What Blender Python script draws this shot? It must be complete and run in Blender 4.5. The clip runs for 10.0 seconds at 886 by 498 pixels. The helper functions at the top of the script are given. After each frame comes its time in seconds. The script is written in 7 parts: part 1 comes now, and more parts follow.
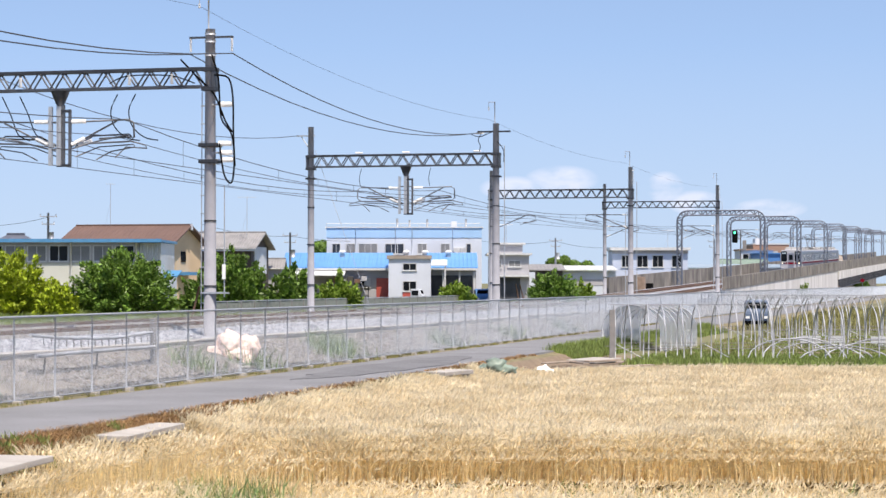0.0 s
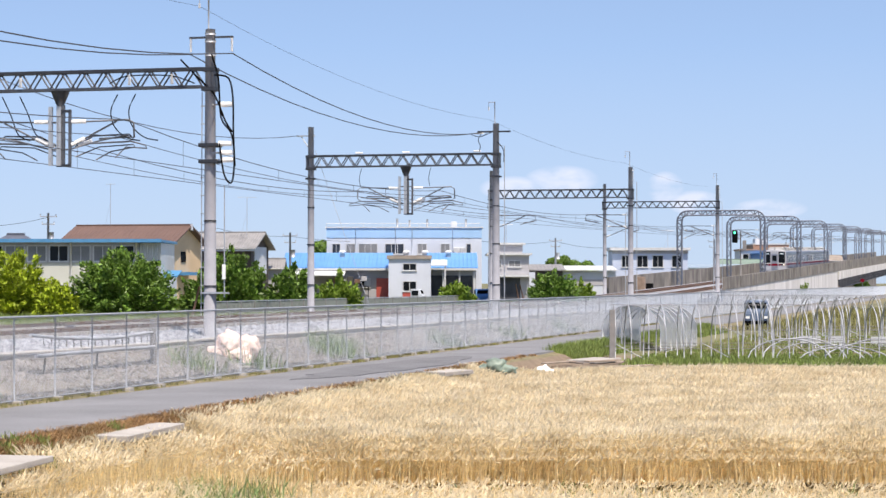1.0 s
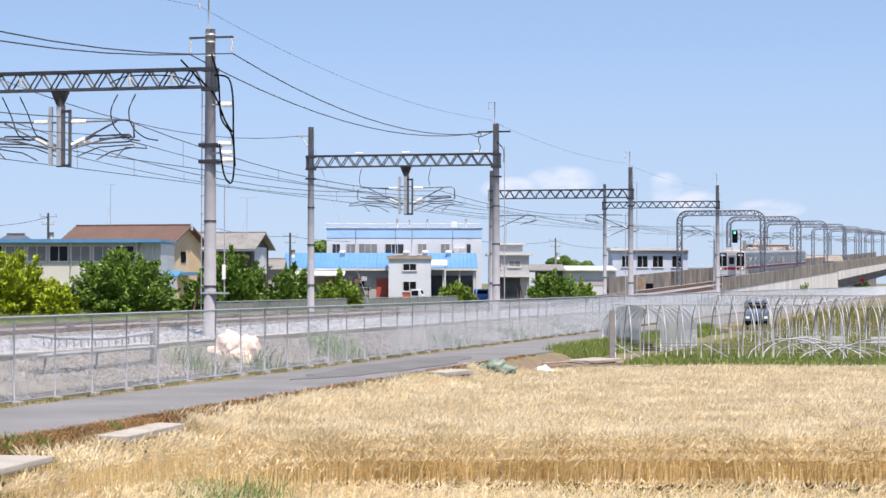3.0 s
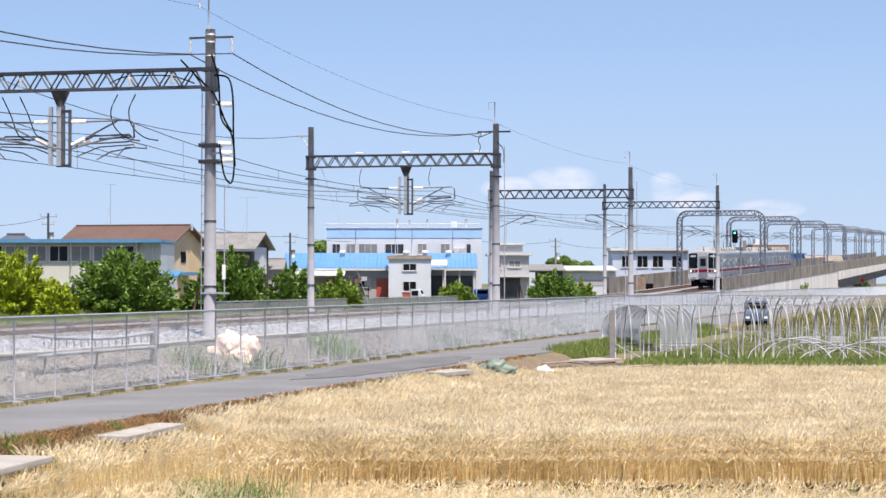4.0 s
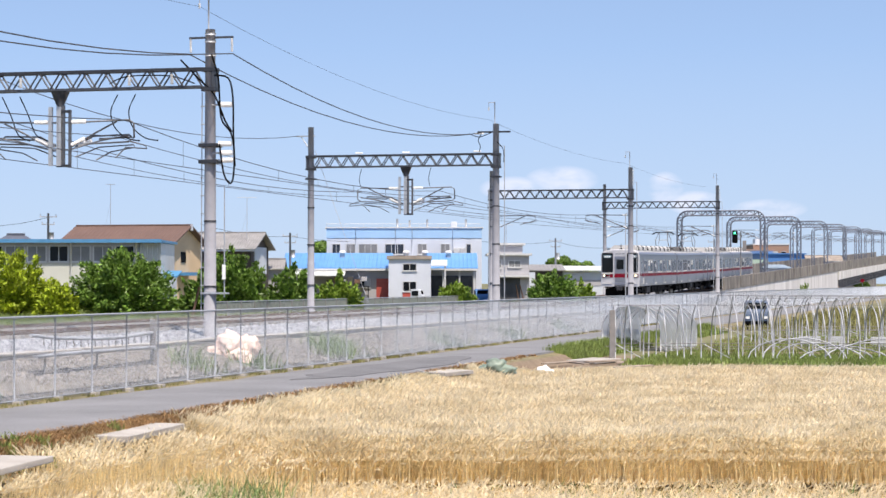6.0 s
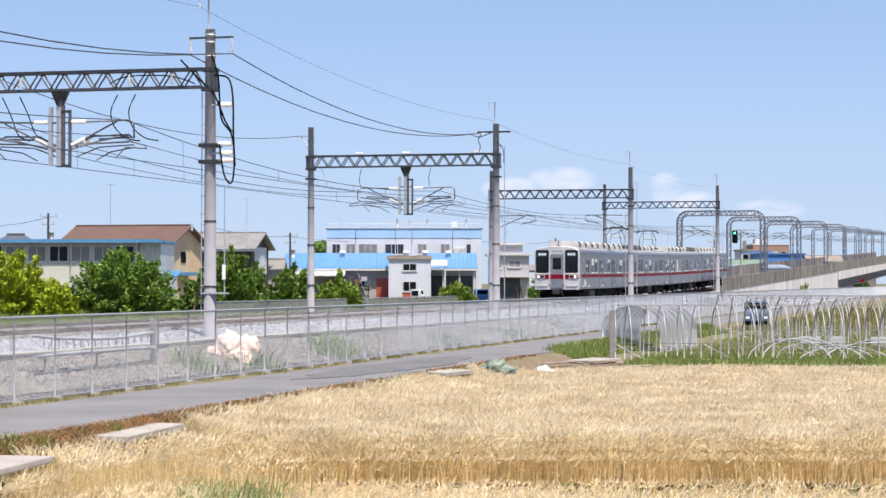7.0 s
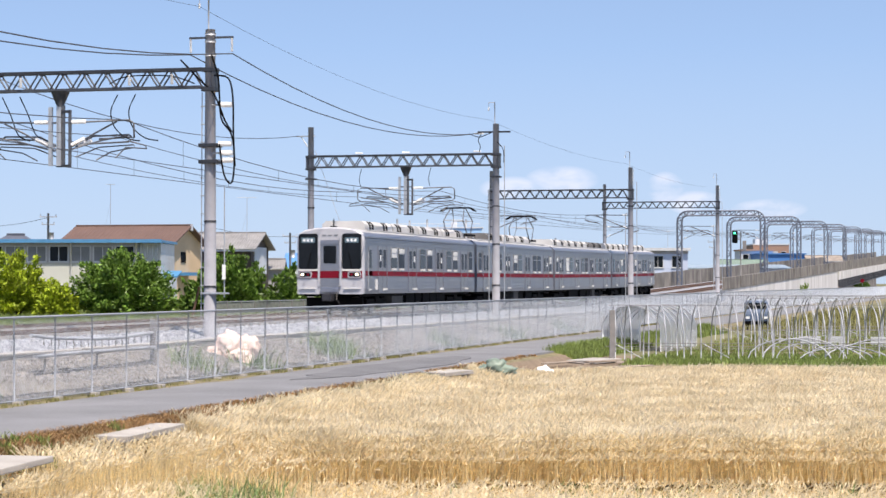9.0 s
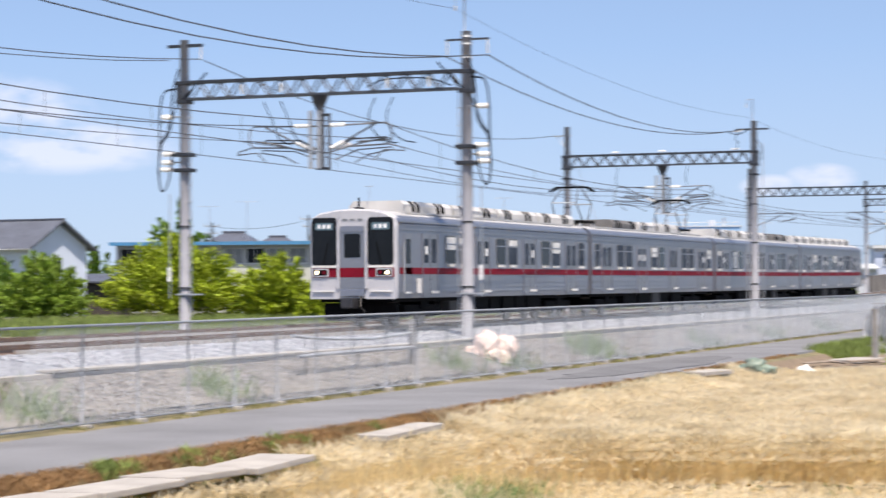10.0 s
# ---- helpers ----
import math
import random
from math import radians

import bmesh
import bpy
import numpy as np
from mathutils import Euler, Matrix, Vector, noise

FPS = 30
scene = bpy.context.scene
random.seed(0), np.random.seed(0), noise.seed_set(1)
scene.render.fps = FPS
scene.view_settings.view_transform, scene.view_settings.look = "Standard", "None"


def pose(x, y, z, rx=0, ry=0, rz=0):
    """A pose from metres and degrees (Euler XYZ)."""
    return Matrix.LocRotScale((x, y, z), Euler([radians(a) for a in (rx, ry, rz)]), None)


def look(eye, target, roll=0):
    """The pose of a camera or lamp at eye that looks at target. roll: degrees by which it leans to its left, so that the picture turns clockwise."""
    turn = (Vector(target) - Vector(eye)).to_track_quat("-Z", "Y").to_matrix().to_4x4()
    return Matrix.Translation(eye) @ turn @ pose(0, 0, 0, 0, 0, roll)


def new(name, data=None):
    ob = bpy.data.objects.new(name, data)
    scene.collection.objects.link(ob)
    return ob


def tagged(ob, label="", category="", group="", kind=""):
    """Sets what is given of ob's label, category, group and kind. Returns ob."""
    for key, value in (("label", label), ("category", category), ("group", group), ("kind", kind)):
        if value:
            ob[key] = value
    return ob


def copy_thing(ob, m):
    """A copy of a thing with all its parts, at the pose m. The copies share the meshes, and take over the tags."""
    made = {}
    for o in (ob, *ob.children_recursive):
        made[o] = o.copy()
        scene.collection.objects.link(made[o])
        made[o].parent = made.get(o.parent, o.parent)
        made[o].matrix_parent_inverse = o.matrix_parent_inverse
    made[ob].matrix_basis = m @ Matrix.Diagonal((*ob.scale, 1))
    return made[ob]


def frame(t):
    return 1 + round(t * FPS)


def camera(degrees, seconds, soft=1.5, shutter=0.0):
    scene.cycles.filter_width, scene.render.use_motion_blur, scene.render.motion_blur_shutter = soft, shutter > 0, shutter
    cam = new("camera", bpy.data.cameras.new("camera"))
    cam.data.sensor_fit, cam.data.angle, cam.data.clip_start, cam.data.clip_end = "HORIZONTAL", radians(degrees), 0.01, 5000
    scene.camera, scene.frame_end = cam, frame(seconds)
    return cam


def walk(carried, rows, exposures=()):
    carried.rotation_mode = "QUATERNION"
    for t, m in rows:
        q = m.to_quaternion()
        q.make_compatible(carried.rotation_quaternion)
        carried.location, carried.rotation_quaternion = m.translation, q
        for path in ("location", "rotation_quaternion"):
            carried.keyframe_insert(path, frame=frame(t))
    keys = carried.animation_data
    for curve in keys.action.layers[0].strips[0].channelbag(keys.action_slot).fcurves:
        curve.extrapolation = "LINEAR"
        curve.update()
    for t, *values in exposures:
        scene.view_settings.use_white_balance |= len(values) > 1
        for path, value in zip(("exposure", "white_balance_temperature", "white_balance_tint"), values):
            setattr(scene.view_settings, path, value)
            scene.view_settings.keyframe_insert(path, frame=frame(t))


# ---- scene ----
cam = camera(23.43, 10.0, soft=1.5, shutter=0.2)
EYE = (0.0, 0.0, 2.55)
PITCH, YAW = 0.894, 14.19          # the lens looks up a little; the track runs along +y


def aim(pan, tilt=0.0, roll=0.0):
    return pose(*EYE, 90 + PITCH + tilt, 0, YAW + pan) @ pose(0, 0, 0, 0, 0, roll)


walk(cam, [
    (0.0, aim(0)), (9.0, aim(0, 0.01)), (9.4, aim(0, 0.02)), (9.5, aim(0.03, 0.04, 0.0)), (9.6, aim(0.12, 0.04, -0.02)),
    (9.7, aim(1.54, 0.03, -0.08)), (9.8, aim(3.33, 0.03, -0.18)), (9.9, aim(5.02, 0.03, -0.25)), (10.0, aim(6.88, 0.02, -0.3)),
], exposures=[(0.0, 0.58, 6760, 15.5), (10.0, 0.58, 6760, 15.5)])

# ---- light ----
SUN_EL, SUN_AZ = 65.0, 140.0       # azimuth clockwise from +y
world = bpy.data.worlds.new("sky")
scene.world = world
world.use_nodes = True
wn, wl = world.node_tree.nodes, world.node_tree.links
sky = wn.new("ShaderNodeTexSky")
sky.sky_type, sky.sun_disc = "NISHITA", False
sky.sun_elevation, sky.sun_rotation = radians(SUN_EL), radians(SUN_AZ)
sky.air_density, sky.dust_density, sky.ozone_density = 1.0, 0.5, 1.7
wn["Background"].inputs["Strength"].default_value = 0.128
geo = wn.new("ShaderNodeTexCoord")
lift = wn.new("ShaderNodeVectorMath")      # a clear sky that stays blue down to the roofs
lift.operation = "ADD"
lift.inputs[1].default_value = (0, 0, 0.14)
wl.new(geo.outputs["Generated"], lift.inputs[0])
wl.new(lift.outputs[0], sky.inputs["Vector"])


def wmath(op, a, b, clamp=False):
    m = wn.new("ShaderNodeMath")
    m.operation, m.use_clamp = op, clamp
    for i, v in enumerate((a, b)):
        if isinstance(v, (int, float)):
            m.inputs[i].default_value = v
        else:
            wl.new(v, m.inputs[i])
    return m.outputs[0]


# low fair-weather clouds: bearing and height in radians, half width, half height
sep = wn.new("ShaderNodeSeparateXYZ")
wl.new(geo.outputs["Generated"], sep.inputs[0])
bearing = wmath("ARCTAN2", sep.outputs[0], sep.outputs[1])
puff = wn.new("ShaderNodeTexNoise")
puff.inputs["Scale"].default_value, puff.inputs["Detail"].default_value = 42.0, 6.0
squash = wn.new("ShaderNodeVectorMath")
squash.operation = "MULTIPLY"
squash.inputs[1].default_value = (1, 1, 2.2)
wl.new(geo.outputs["Generated"], squash.inputs[0])
wl.new(squash.outputs[0], puff.inputs["Vector"])
cover = 0.0
for az, el, hw, hh in ((-0.192, 0.048, 0.018, 0.007), (-0.215, 0.044, 0.016, 0.006), (-0.144, 0.044, 0.009, 0.008), (-0.130, 0.037, 0.014, 0.006), (-0.096, 0.034, 0.018, 0.005), (-0.575, 0.078, 0.05, 0.020), (-0.545, 0.064, 0.06, 0.014)):
    dx = wmath("DIVIDE", wmath("SUBTRACT", bearing, az), hw)
    dz = wmath("DIVIDE", wmath("SUBTRACT", sep.outputs[2], el), hh)
    rr = wmath("ADD", wmath("MULTIPLY", dx, dx), wmath("MULTIPLY", dz, dz))
    cover = wmath("MAXIMUM", wmath("SUBTRACT", 1.0, rr), cover)
cloud = wmath("MULTIPLY", wmath("MULTIPLY", cover, 1.5, True), wmath("MULTIPLY", wmath("SUBTRACT", puff.outputs["Fac"], 0.36), 5.0, True), True)
mix = wn.new("ShaderNodeMix")
mix.data_type = "RGBA"
wl.new(wmath("MULTIPLY", cloud, 0.3), mix.inputs[0])
haze = wn.new("ShaderNodeMix")            # pale summer haze low over the plain
haze.data_type = "RGBA"
wl.new(wmath("MULTIPLY", wmath("SUBTRACT", 1.0, wmath("DIVIDE", sep.outputs[2], 0.11), True), 0.6), haze.inputs[0])
wl.new(sky.outputs[0], haze.inputs[6])
haze.inputs[7].default_value = (2.72, 3.2, 3.85, 1)
wl.new(haze.outputs[2], mix.inputs[6])
mix.inputs[7].default_value = (7.2, 6.75, 6.9, 1)
wl.new(mix.outputs[2], wn["Background"].inputs["Color"])
sun = new("sun", bpy.data.lights.new("sun", "SUN"))
sun.data.energy, sun.data.angle, sun.data.color = 5.0, radians(0.53), (1.0, 0.93, 0.82)
sun.matrix_world = look((0, 0, 60), Vector((0, 0, 60)) - Vector((
    math.sin(radians(SUN_AZ)) * math.cos(radians(SUN_EL)),
    math.cos(radians(SUN_AZ)) * math.cos(radians(SUN_EL)), math.sin(radians(SUN_EL)))))

# ---- materials ----
MATS = {}


def mat(name, color, rough=0.6, metal=0.0, vary=0.15, scale=3.0, bump=0.0, bscale=40.0, second=None, alpha=1.0, per_piece=0.0, island=0.0, spec=0.5, trans=0.0, streak=1.0):
    """A surface with two scales of variation, a fine relief and a tone of its own per piece."""
    if name in MATS:
        return MATS[name]
    m = bpy.data.materials.new(name)
    m.use_nodes = True
    n, l = m.node_tree.nodes, m.node_tree.links
    b = n["Principled BSDF"]
    b.inputs["Roughness"].default_value, b.inputs["Metallic"].default_value = rough, metal
    b.inputs["Specular IOR Level"].default_value = spec
    if spec < 0.1:                 # thin pane with little mirror gloss
        b.inputs["IOR"].default_value = 1.15
    tc = n.new("ShaderNodeTexCoord")
    big, fine = n.new("ShaderNodeTexNoise"), n.new("ShaderNodeTexNoise")
    big.inputs["Scale"].default_value, fine.inputs["Scale"].default_value = scale, bscale
    big.inputs["Detail"].default_value, fine.inputs["Detail"].default_value = 4, 3
    src_v = tc.outputs["Object"]
    if streak != 1.0:              # stains that run down the face
        mp = n.new("ShaderNodeMapping")
        mp.inputs["Scale"].default_value = (1, 1, streak)
        l.new(src_v, mp.inputs["Vector"])
        src_v = mp.outputs[0]
    for t in (big, fine):
        l.new(src_v, t.inputs["Vector"])
    mixv = n.new("ShaderNodeMath")
    mixv.operation = "MULTIPLY_ADD"
    mixv.inputs[1].default_value, mixv.inputs[2].default_value = 0.35, 0.0
    l.new(fine.outputs["Fac"], mixv.inputs[0])
    add = n.new("ShaderNodeMath")
    add.operation = "MULTIPLY_ADD"
    add.inputs[1].default_value = 0.65
    l.new(big.outputs["Fac"], add.inputs[0])
    l.new(mixv.outputs[0], add.inputs[2])
    ramp = n.new("ShaderNodeValToRGB")
    ramp.color_ramp.elements[0].position, ramp.color_ramp.elements[1].position = 0.34, 0.66
    c2 = second or tuple(min(1.0, c * (1 + vary)) for c in color)
    c1 = color if second else tuple(c * (1 - vary) for c in color)
    ramp.color_ramp.elements[0].color, ramp.color_ramp.elements[1].color = (*c1, 1), (*c2, 1)
    l.new(add.outputs[0], ramp.inputs[0])
    col = ramp.outputs[0]
    for amount, node, sock in ((per_piece, "ShaderNodeObjectInfo", "Random"), (island, "ShaderNodeNewGeometry", "Random Per Island")):
        if amount:
            src = n.new(node)
            mr = n.new("ShaderNodeMapRange")
            mr.inputs["To Min"].default_value, mr.inputs["To Max"].default_value = 1 - amount, 1 + amount
            l.new(src.outputs[sock], mr.inputs["Value"])
            hsv = n.new("ShaderNodeHueSaturation")
            l.new(mr.outputs[0], hsv.inputs["Value"])
            l.new(col, hsv.inputs["Color"])
            col = hsv.outputs[0]
    l.new(col, b.inputs["Base Color"])
    if bump:
        bp = n.new("ShaderNodeBump")
        bp.inputs["Strength"].default_value, bp.inputs["Distance"].default_value = bump, 0.02
        l.new(fine.outputs["Fac"], bp.inputs["Height"])
        l.new(bp.outputs[0], b.inputs["Normal"])
    if trans:                      # thin leaves and straw let light through
        tl, mx = n.new("ShaderNodeBsdfTranslucent"), n.new("ShaderNodeMixShader")
        mx.inputs[0].default_value = trans
        l.new(col, tl.inputs["Color"])
        l.new(b.outputs[0], mx.inputs[1])
        l.new(tl.outputs[0], mx.inputs[2])
        l.new(mx.outputs[0], n["Material Output"].inputs["Surface"])
    MATS[name] = m
    return m


CONCRETE = mat("concrete", (0.36, 0.34, 0.31), 0.85, vary=0.22, scale=0.8, bump=0.3)
POLE = mat("pole concrete", (0.25, 0.255, 0.28), 0.8, vary=0.18, scale=1.5, bump=0.2)
STEEL = mat("galvanised steel", (0.42, 0.44, 0.46), 0.5, 0.5, vary=0.15, scale=4)
DARK_STEEL = mat("painted dark steel", (0.030, 0.034, 0.042), 0.55, 0.2, vary=0.3, scale=3)
WIRE = mat("wire", (0.06, 0.065, 0.075), 0.6, 0.3)
PORCELAIN = mat("white porcelain", (0.8, 0.8, 0.78), 0.25)
ASPHALT = mat("asphalt", (0.162, 0.165, 0.172), 0.9, vary=0.22, scale=0.35, bump=0.4, bscale=90)
BALLAST = mat("ballast", (0.185, 0.175, 0.165), 0.9, vary=0.35, scale=9, bump=0.6, bscale=30, island=0.65)
RUST = mat("rusty rail", (0.17, 0.10, 0.065), 0.7, 0.3, vary=0.3, scale=6)
SOIL = mat("soil", (0.13, 0.095, 0.065), 0.95, second=(0.21, 0.16, 0.105), scale=1.6, bump=0.7, bscale=12)
GRASS = mat("grass", (0.19, 0.25, 0.06), 0.8, vary=0.4, scale=0.8, bump=0.4, island=0.4, trans=0.25)
HEADS = mat("wheat head", (0.64, 0.53, 0.32), 0.6, second=(0.90, 0.82, 0.62), scale=0.7, island=0.2, spec=0.4, trans=0.4)
STRAW = mat("ripe wheat", (0.74, 0.61, 0.34), 0.65, second=(0.92, 0.81, 0.54), scale=0.5, island=0.25, spec=0.4, trans=0.6)
LEAF = mat("leaf", (0.10, 0.18, 0.025), 0.5, vary=0.35, scale=1.2, island=0.5, spec=0.3, trans=0.10)
LIME = mat("lime leaf", (0.25, 0.32, 0.018), 0.55, vary=0.3, scale=1.2, island=0.45, spec=0.25, trans=0.11)
BARK = mat("bark", (0.10, 0.075, 0.05), 0.9, vary=0.3, scale=6, bump=0.6)
WHITE = mat("white paint", (0.78, 0.78, 0.77), 0.6, vary=0.05, scale=0.8)
GLASS = mat("dark window glass", (0.010, 0.012, 0.015), 0.06, vary=0.3, scale=0.7, spec=0.12)
ALU = mat("brushed stainless steel", (0.30, 0.31, 0.35), 0.38, 0.75, vary=0.06, scale=1.0)
RED = mat("maroon stripe", (0.17, 0.006, 0.017), 0.6, vary=0.08, spec=0.12)
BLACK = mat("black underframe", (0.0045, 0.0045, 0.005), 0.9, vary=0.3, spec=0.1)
BALLAST_BED = mat("ballast bed", (0.13, 0.14, 0.155), 0.95, vary=0.45, scale=7, bump=0.9, bscale=14, second=(0.36, 0.375, 0.405))
BANK = mat("stony bank", (0.10, 0.092, 0.08), 0.95, bump=1.0, bscale=9, scale=1.6, second=(0.25, 0.23, 0.20))
VERGE = mat("dry verge", (0.10, 0.095, 0.045), 0.95, bump=0.7, bscale=15, scale=1.3, second=(0.22, 0.18, 0.10))
FIELD = mat("straw-littered soil", (0.26, 0.19, 0.09), 0.95, bump=0.7, bscale=15, scale=1.5, second=(0.42, 0.32, 0.16))
FENCE = mat("zinc-coated wire", (0.45, 0.50, 0.56), 0.5, 0.25, vary=0.1, scale=2)
GANTRY_BAR = mat("grey-blue painted steel", (0.055, 0.062, 0.075), 0.5, 0.2, vary=0.2)
PORTAL = mat("portal steel", (0.14, 0.16, 0.20), 0.55, 0.3, vary=0.2, scale=1)
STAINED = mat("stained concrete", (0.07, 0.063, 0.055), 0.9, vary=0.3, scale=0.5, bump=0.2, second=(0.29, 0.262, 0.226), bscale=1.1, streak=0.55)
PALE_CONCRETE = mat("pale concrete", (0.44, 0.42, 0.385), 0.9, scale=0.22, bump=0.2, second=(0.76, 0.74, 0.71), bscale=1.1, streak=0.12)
GIRDER = mat("dark girder steel", (0.05, 0.055, 0.065), 0.6, 0.2, vary=0.3, scale=0.6)


def glow(name, color, strength):
    m = bpy.data.materials.new(name)
    m.use_nodes = True
    b = m.node_tree.nodes["Principled BSDF"]
    b.inputs["Base Color"].default_value = (*color, 1)
    b.inputs["Emission Color"].default_value = (*color, 1)
    b.inputs["Emission Strength"].default_value = strength
    return m


SIGNAL_GREEN = glow("green signal light", (0.05, 0.9, 0.4), 2.5)
HEADLIGHT = glow("warm headlight", (1.0, 0.85, 0.55), 3.0)
ROOF_GREY = mat("grey roof paint", (0.40, 0.40, 0.40), 0.7, vary=0.15, scale=1.2)
# also paints the bright glints on the train's sills and step ledges
ROOF_WHITE = mat("off-white paint and ledge glints", (0.70, 0.68, 0.64), 0.55, vary=0.1, scale=1.5)
ROOF_PALE = mat("weathered off-white cowl", (0.50, 0.49, 0.47), 0.6, vary=0.2, scale=0.9)
ROOF_DARK = mat("sooty roof box", (0.13, 0.125, 0.12), 0.7, vary=0.3, scale=1.5)
ALU_DOOR = mat("door stainless steel", (0.30, 0.305, 0.33), 0.36, 0.75, vary=0.05)
ALU_DARK = mat("window frame", (0.20, 0.21, 0.22), 0.5, 0.4)
# light seen through windows and sky reflections, painted in as a paler base
GLASS_LIGHT = mat("window glass, see-through light in its colour", (0.040, 0.050, 0.068), 0.08, vary=0.4, scale=1.5, spec=0.07)
BLIND = mat("pale blind", (0.62, 0.62, 0.60), 0.7)
WHEEL = mat("worn wheel steel", (0.12, 0.105, 0.09), 0.5, 0.6, vary=0.2)
UNDER_GREY = mat("dusty grey box", (0.05, 0.047, 0.044), 0.8)
MASK = mat("pale grey cab paint", (0.44, 0.44, 0.46), 0.4, vary=0.06)
DISPLAY = mat("display glass", (0.10, 0.16, 0.19), 0.2)
COUPLER = mat("greased coupler", (0.05, 0.05, 0.055), 0.5, 0.5)
FRAME = mat("pale window frame", (0.52, 0.53, 0.53), 0.5, vary=0.1)
PALE_PANE = mat("frosted pane", (0.48, 0.50, 0.50), 0.35, vary=0.15, scale=0.8)
WHITE_WALL = mat("white render", (0.52, 0.56, 0.62), 0.8, vary=0.07, scale=0.5, bump=0.1)
GREY_WALL = mat("grey cladding", (0.37, 0.365, 0.38), 0.8, vary=0.12, scale=0.5)
BEIGE_WALL = mat("beige render", (0.50, 0.51, 0.455), 0.85, vary=0.09, scale=0.4)
TAN_WALL = mat("tan render", (0.56, 0.42, 0.27), 0.85, vary=0.09, scale=0.5)
PALE_BLUE = mat("pale blue upper wall", (0.30, 0.47, 0.66), 0.6, vary=0.06, scale=0.5)
PALE_BLUE_WALL = mat("pale blue render", (0.54, 0.60, 0.70), 0.8, vary=0.06, scale=0.5)
BLUE_ROOF = mat("blue metal roof", (0.11, 0.28, 0.56), 0.45, 0.1, vary=0.1, scale=0.4)
BLUE_EDGE = mat("blue roof edge", (0.065, 0.22, 0.40), 0.5, vary=0.12)
BLUE_CLAD = mat("blue cladding", (0.06, 0.19, 0.45), 0.6, vary=0.1)
PALE_ROOF = mat("pale metal roof", (0.60, 0.62, 0.60), 0.5, 0.1, vary=0.12, scale=0.4)
BROWN_ROOF = mat("brown metal roof", (0.12, 0.073, 0.056), 0.6, vary=0.12, scale=0.5)
BROWN_EDGE = mat("brown stained edge", (0.27, 0.23, 0.19), 0.8, vary=0.3, scale=1)
GREEN_ROOF = mat("dull green roof", (0.16, 0.22, 0.18), 0.7, vary=0.12)
TILE = mat("grey roof tile", (0.22, 0.215, 0.21), 0.6, vary=0.2, scale=1.2, bump=0.4, bscale=6)
TILE_DARK = mat("dark blue-grey roof tile", (0.085, 0.095, 0.12), 0.5, vary=0.2, scale=1.2, bump=0.4, bscale=6)
DARK_WOOD = mat("dark timber cladding", (0.055, 0.045, 0.04), 0.8, vary=0.3, scale=2)
# shade of open interiors, painted on thin panels before solid walls
INSIDE_SHADE = mat("painted interior shade", (0.05, 0.055, 0.065), 0.9, vary=0.4, scale=1)
SHUTTER_RED = mat("red painted metal", (0.38, 0.07, 0.05), 0.6, vary=0.15)
BRICK_WALL = mat("reddish brown facade", (0.31, 0.20, 0.145), 0.85, vary=0.12, scale=0.3)
PREFAB = mat("prefab panel", (0.47, 0.53, 0.65), 0.6, vary=0.06, scale=0.4)
LEAF_MID = mat("mid green leaf", (0.17, 0.26, 0.03), 0.55, vary=0.3, scale=1.2, island=0.45, spec=0.3, trans=0.22)
GRASS_DRY = mat("dry grass", (0.20, 0.19, 0.065), 0.8, vary=0.3, scale=0.8, island=0.45)
WEED = mat("weed", (0.13, 0.20, 0.06), 0.7, vary=0.3, scale=1, island=0.4)
RED_WEED = mat("red-brown weed", (0.25, 0.143, 0.058), 0.8, vary=0.35, scale=1, island=0.45)
BALLAST_STONE = mat("ballast stone", (0.27, 0.285, 0.315), 0.9, vary=0.15, scale=6, island=0.6)
PIPE = mat("galvanised pipe", (0.36, 0.375, 0.40), 0.55, 0.2, vary=0.3, scale=2)
POST_GREY = mat("weathered grey post", (0.21, 0.20, 0.19), 0.8, vary=0.2, scale=4)
SACK = mat("pinkish plastic sack", (0.80, 0.62, 0.54), 0.5, vary=0.1, scale=3, bump=0.4, bscale=9)
TARP = mat("green tarpaulin", (0.17, 0.22, 0.175), 0.5, vary=0.3, scale=2.5)
PALE_SLAB = mat("pale concrete slab", (0.34, 0.32, 0.29), 0.9, vary=0.2, scale=1.3, bump=0.3)
OLD_WOOD = mat("weathered timber", (0.26, 0.21, 0.16), 0.85, vary=0.25, scale=4)
RUST_BOX = mat("rusty brown paint", (0.27, 0.20, 0.15), 0.8, vary=0.3, scale=2)
SLATE_BLUE = mat("dull blue-grey roof", (0.25, 0.32, 0.38), 0.6, vary=0.12, scale=0.4)
NET = mat("grey-green net", (0.20, 0.22, 0.19), 0.9, vary=0.3, scale=4)


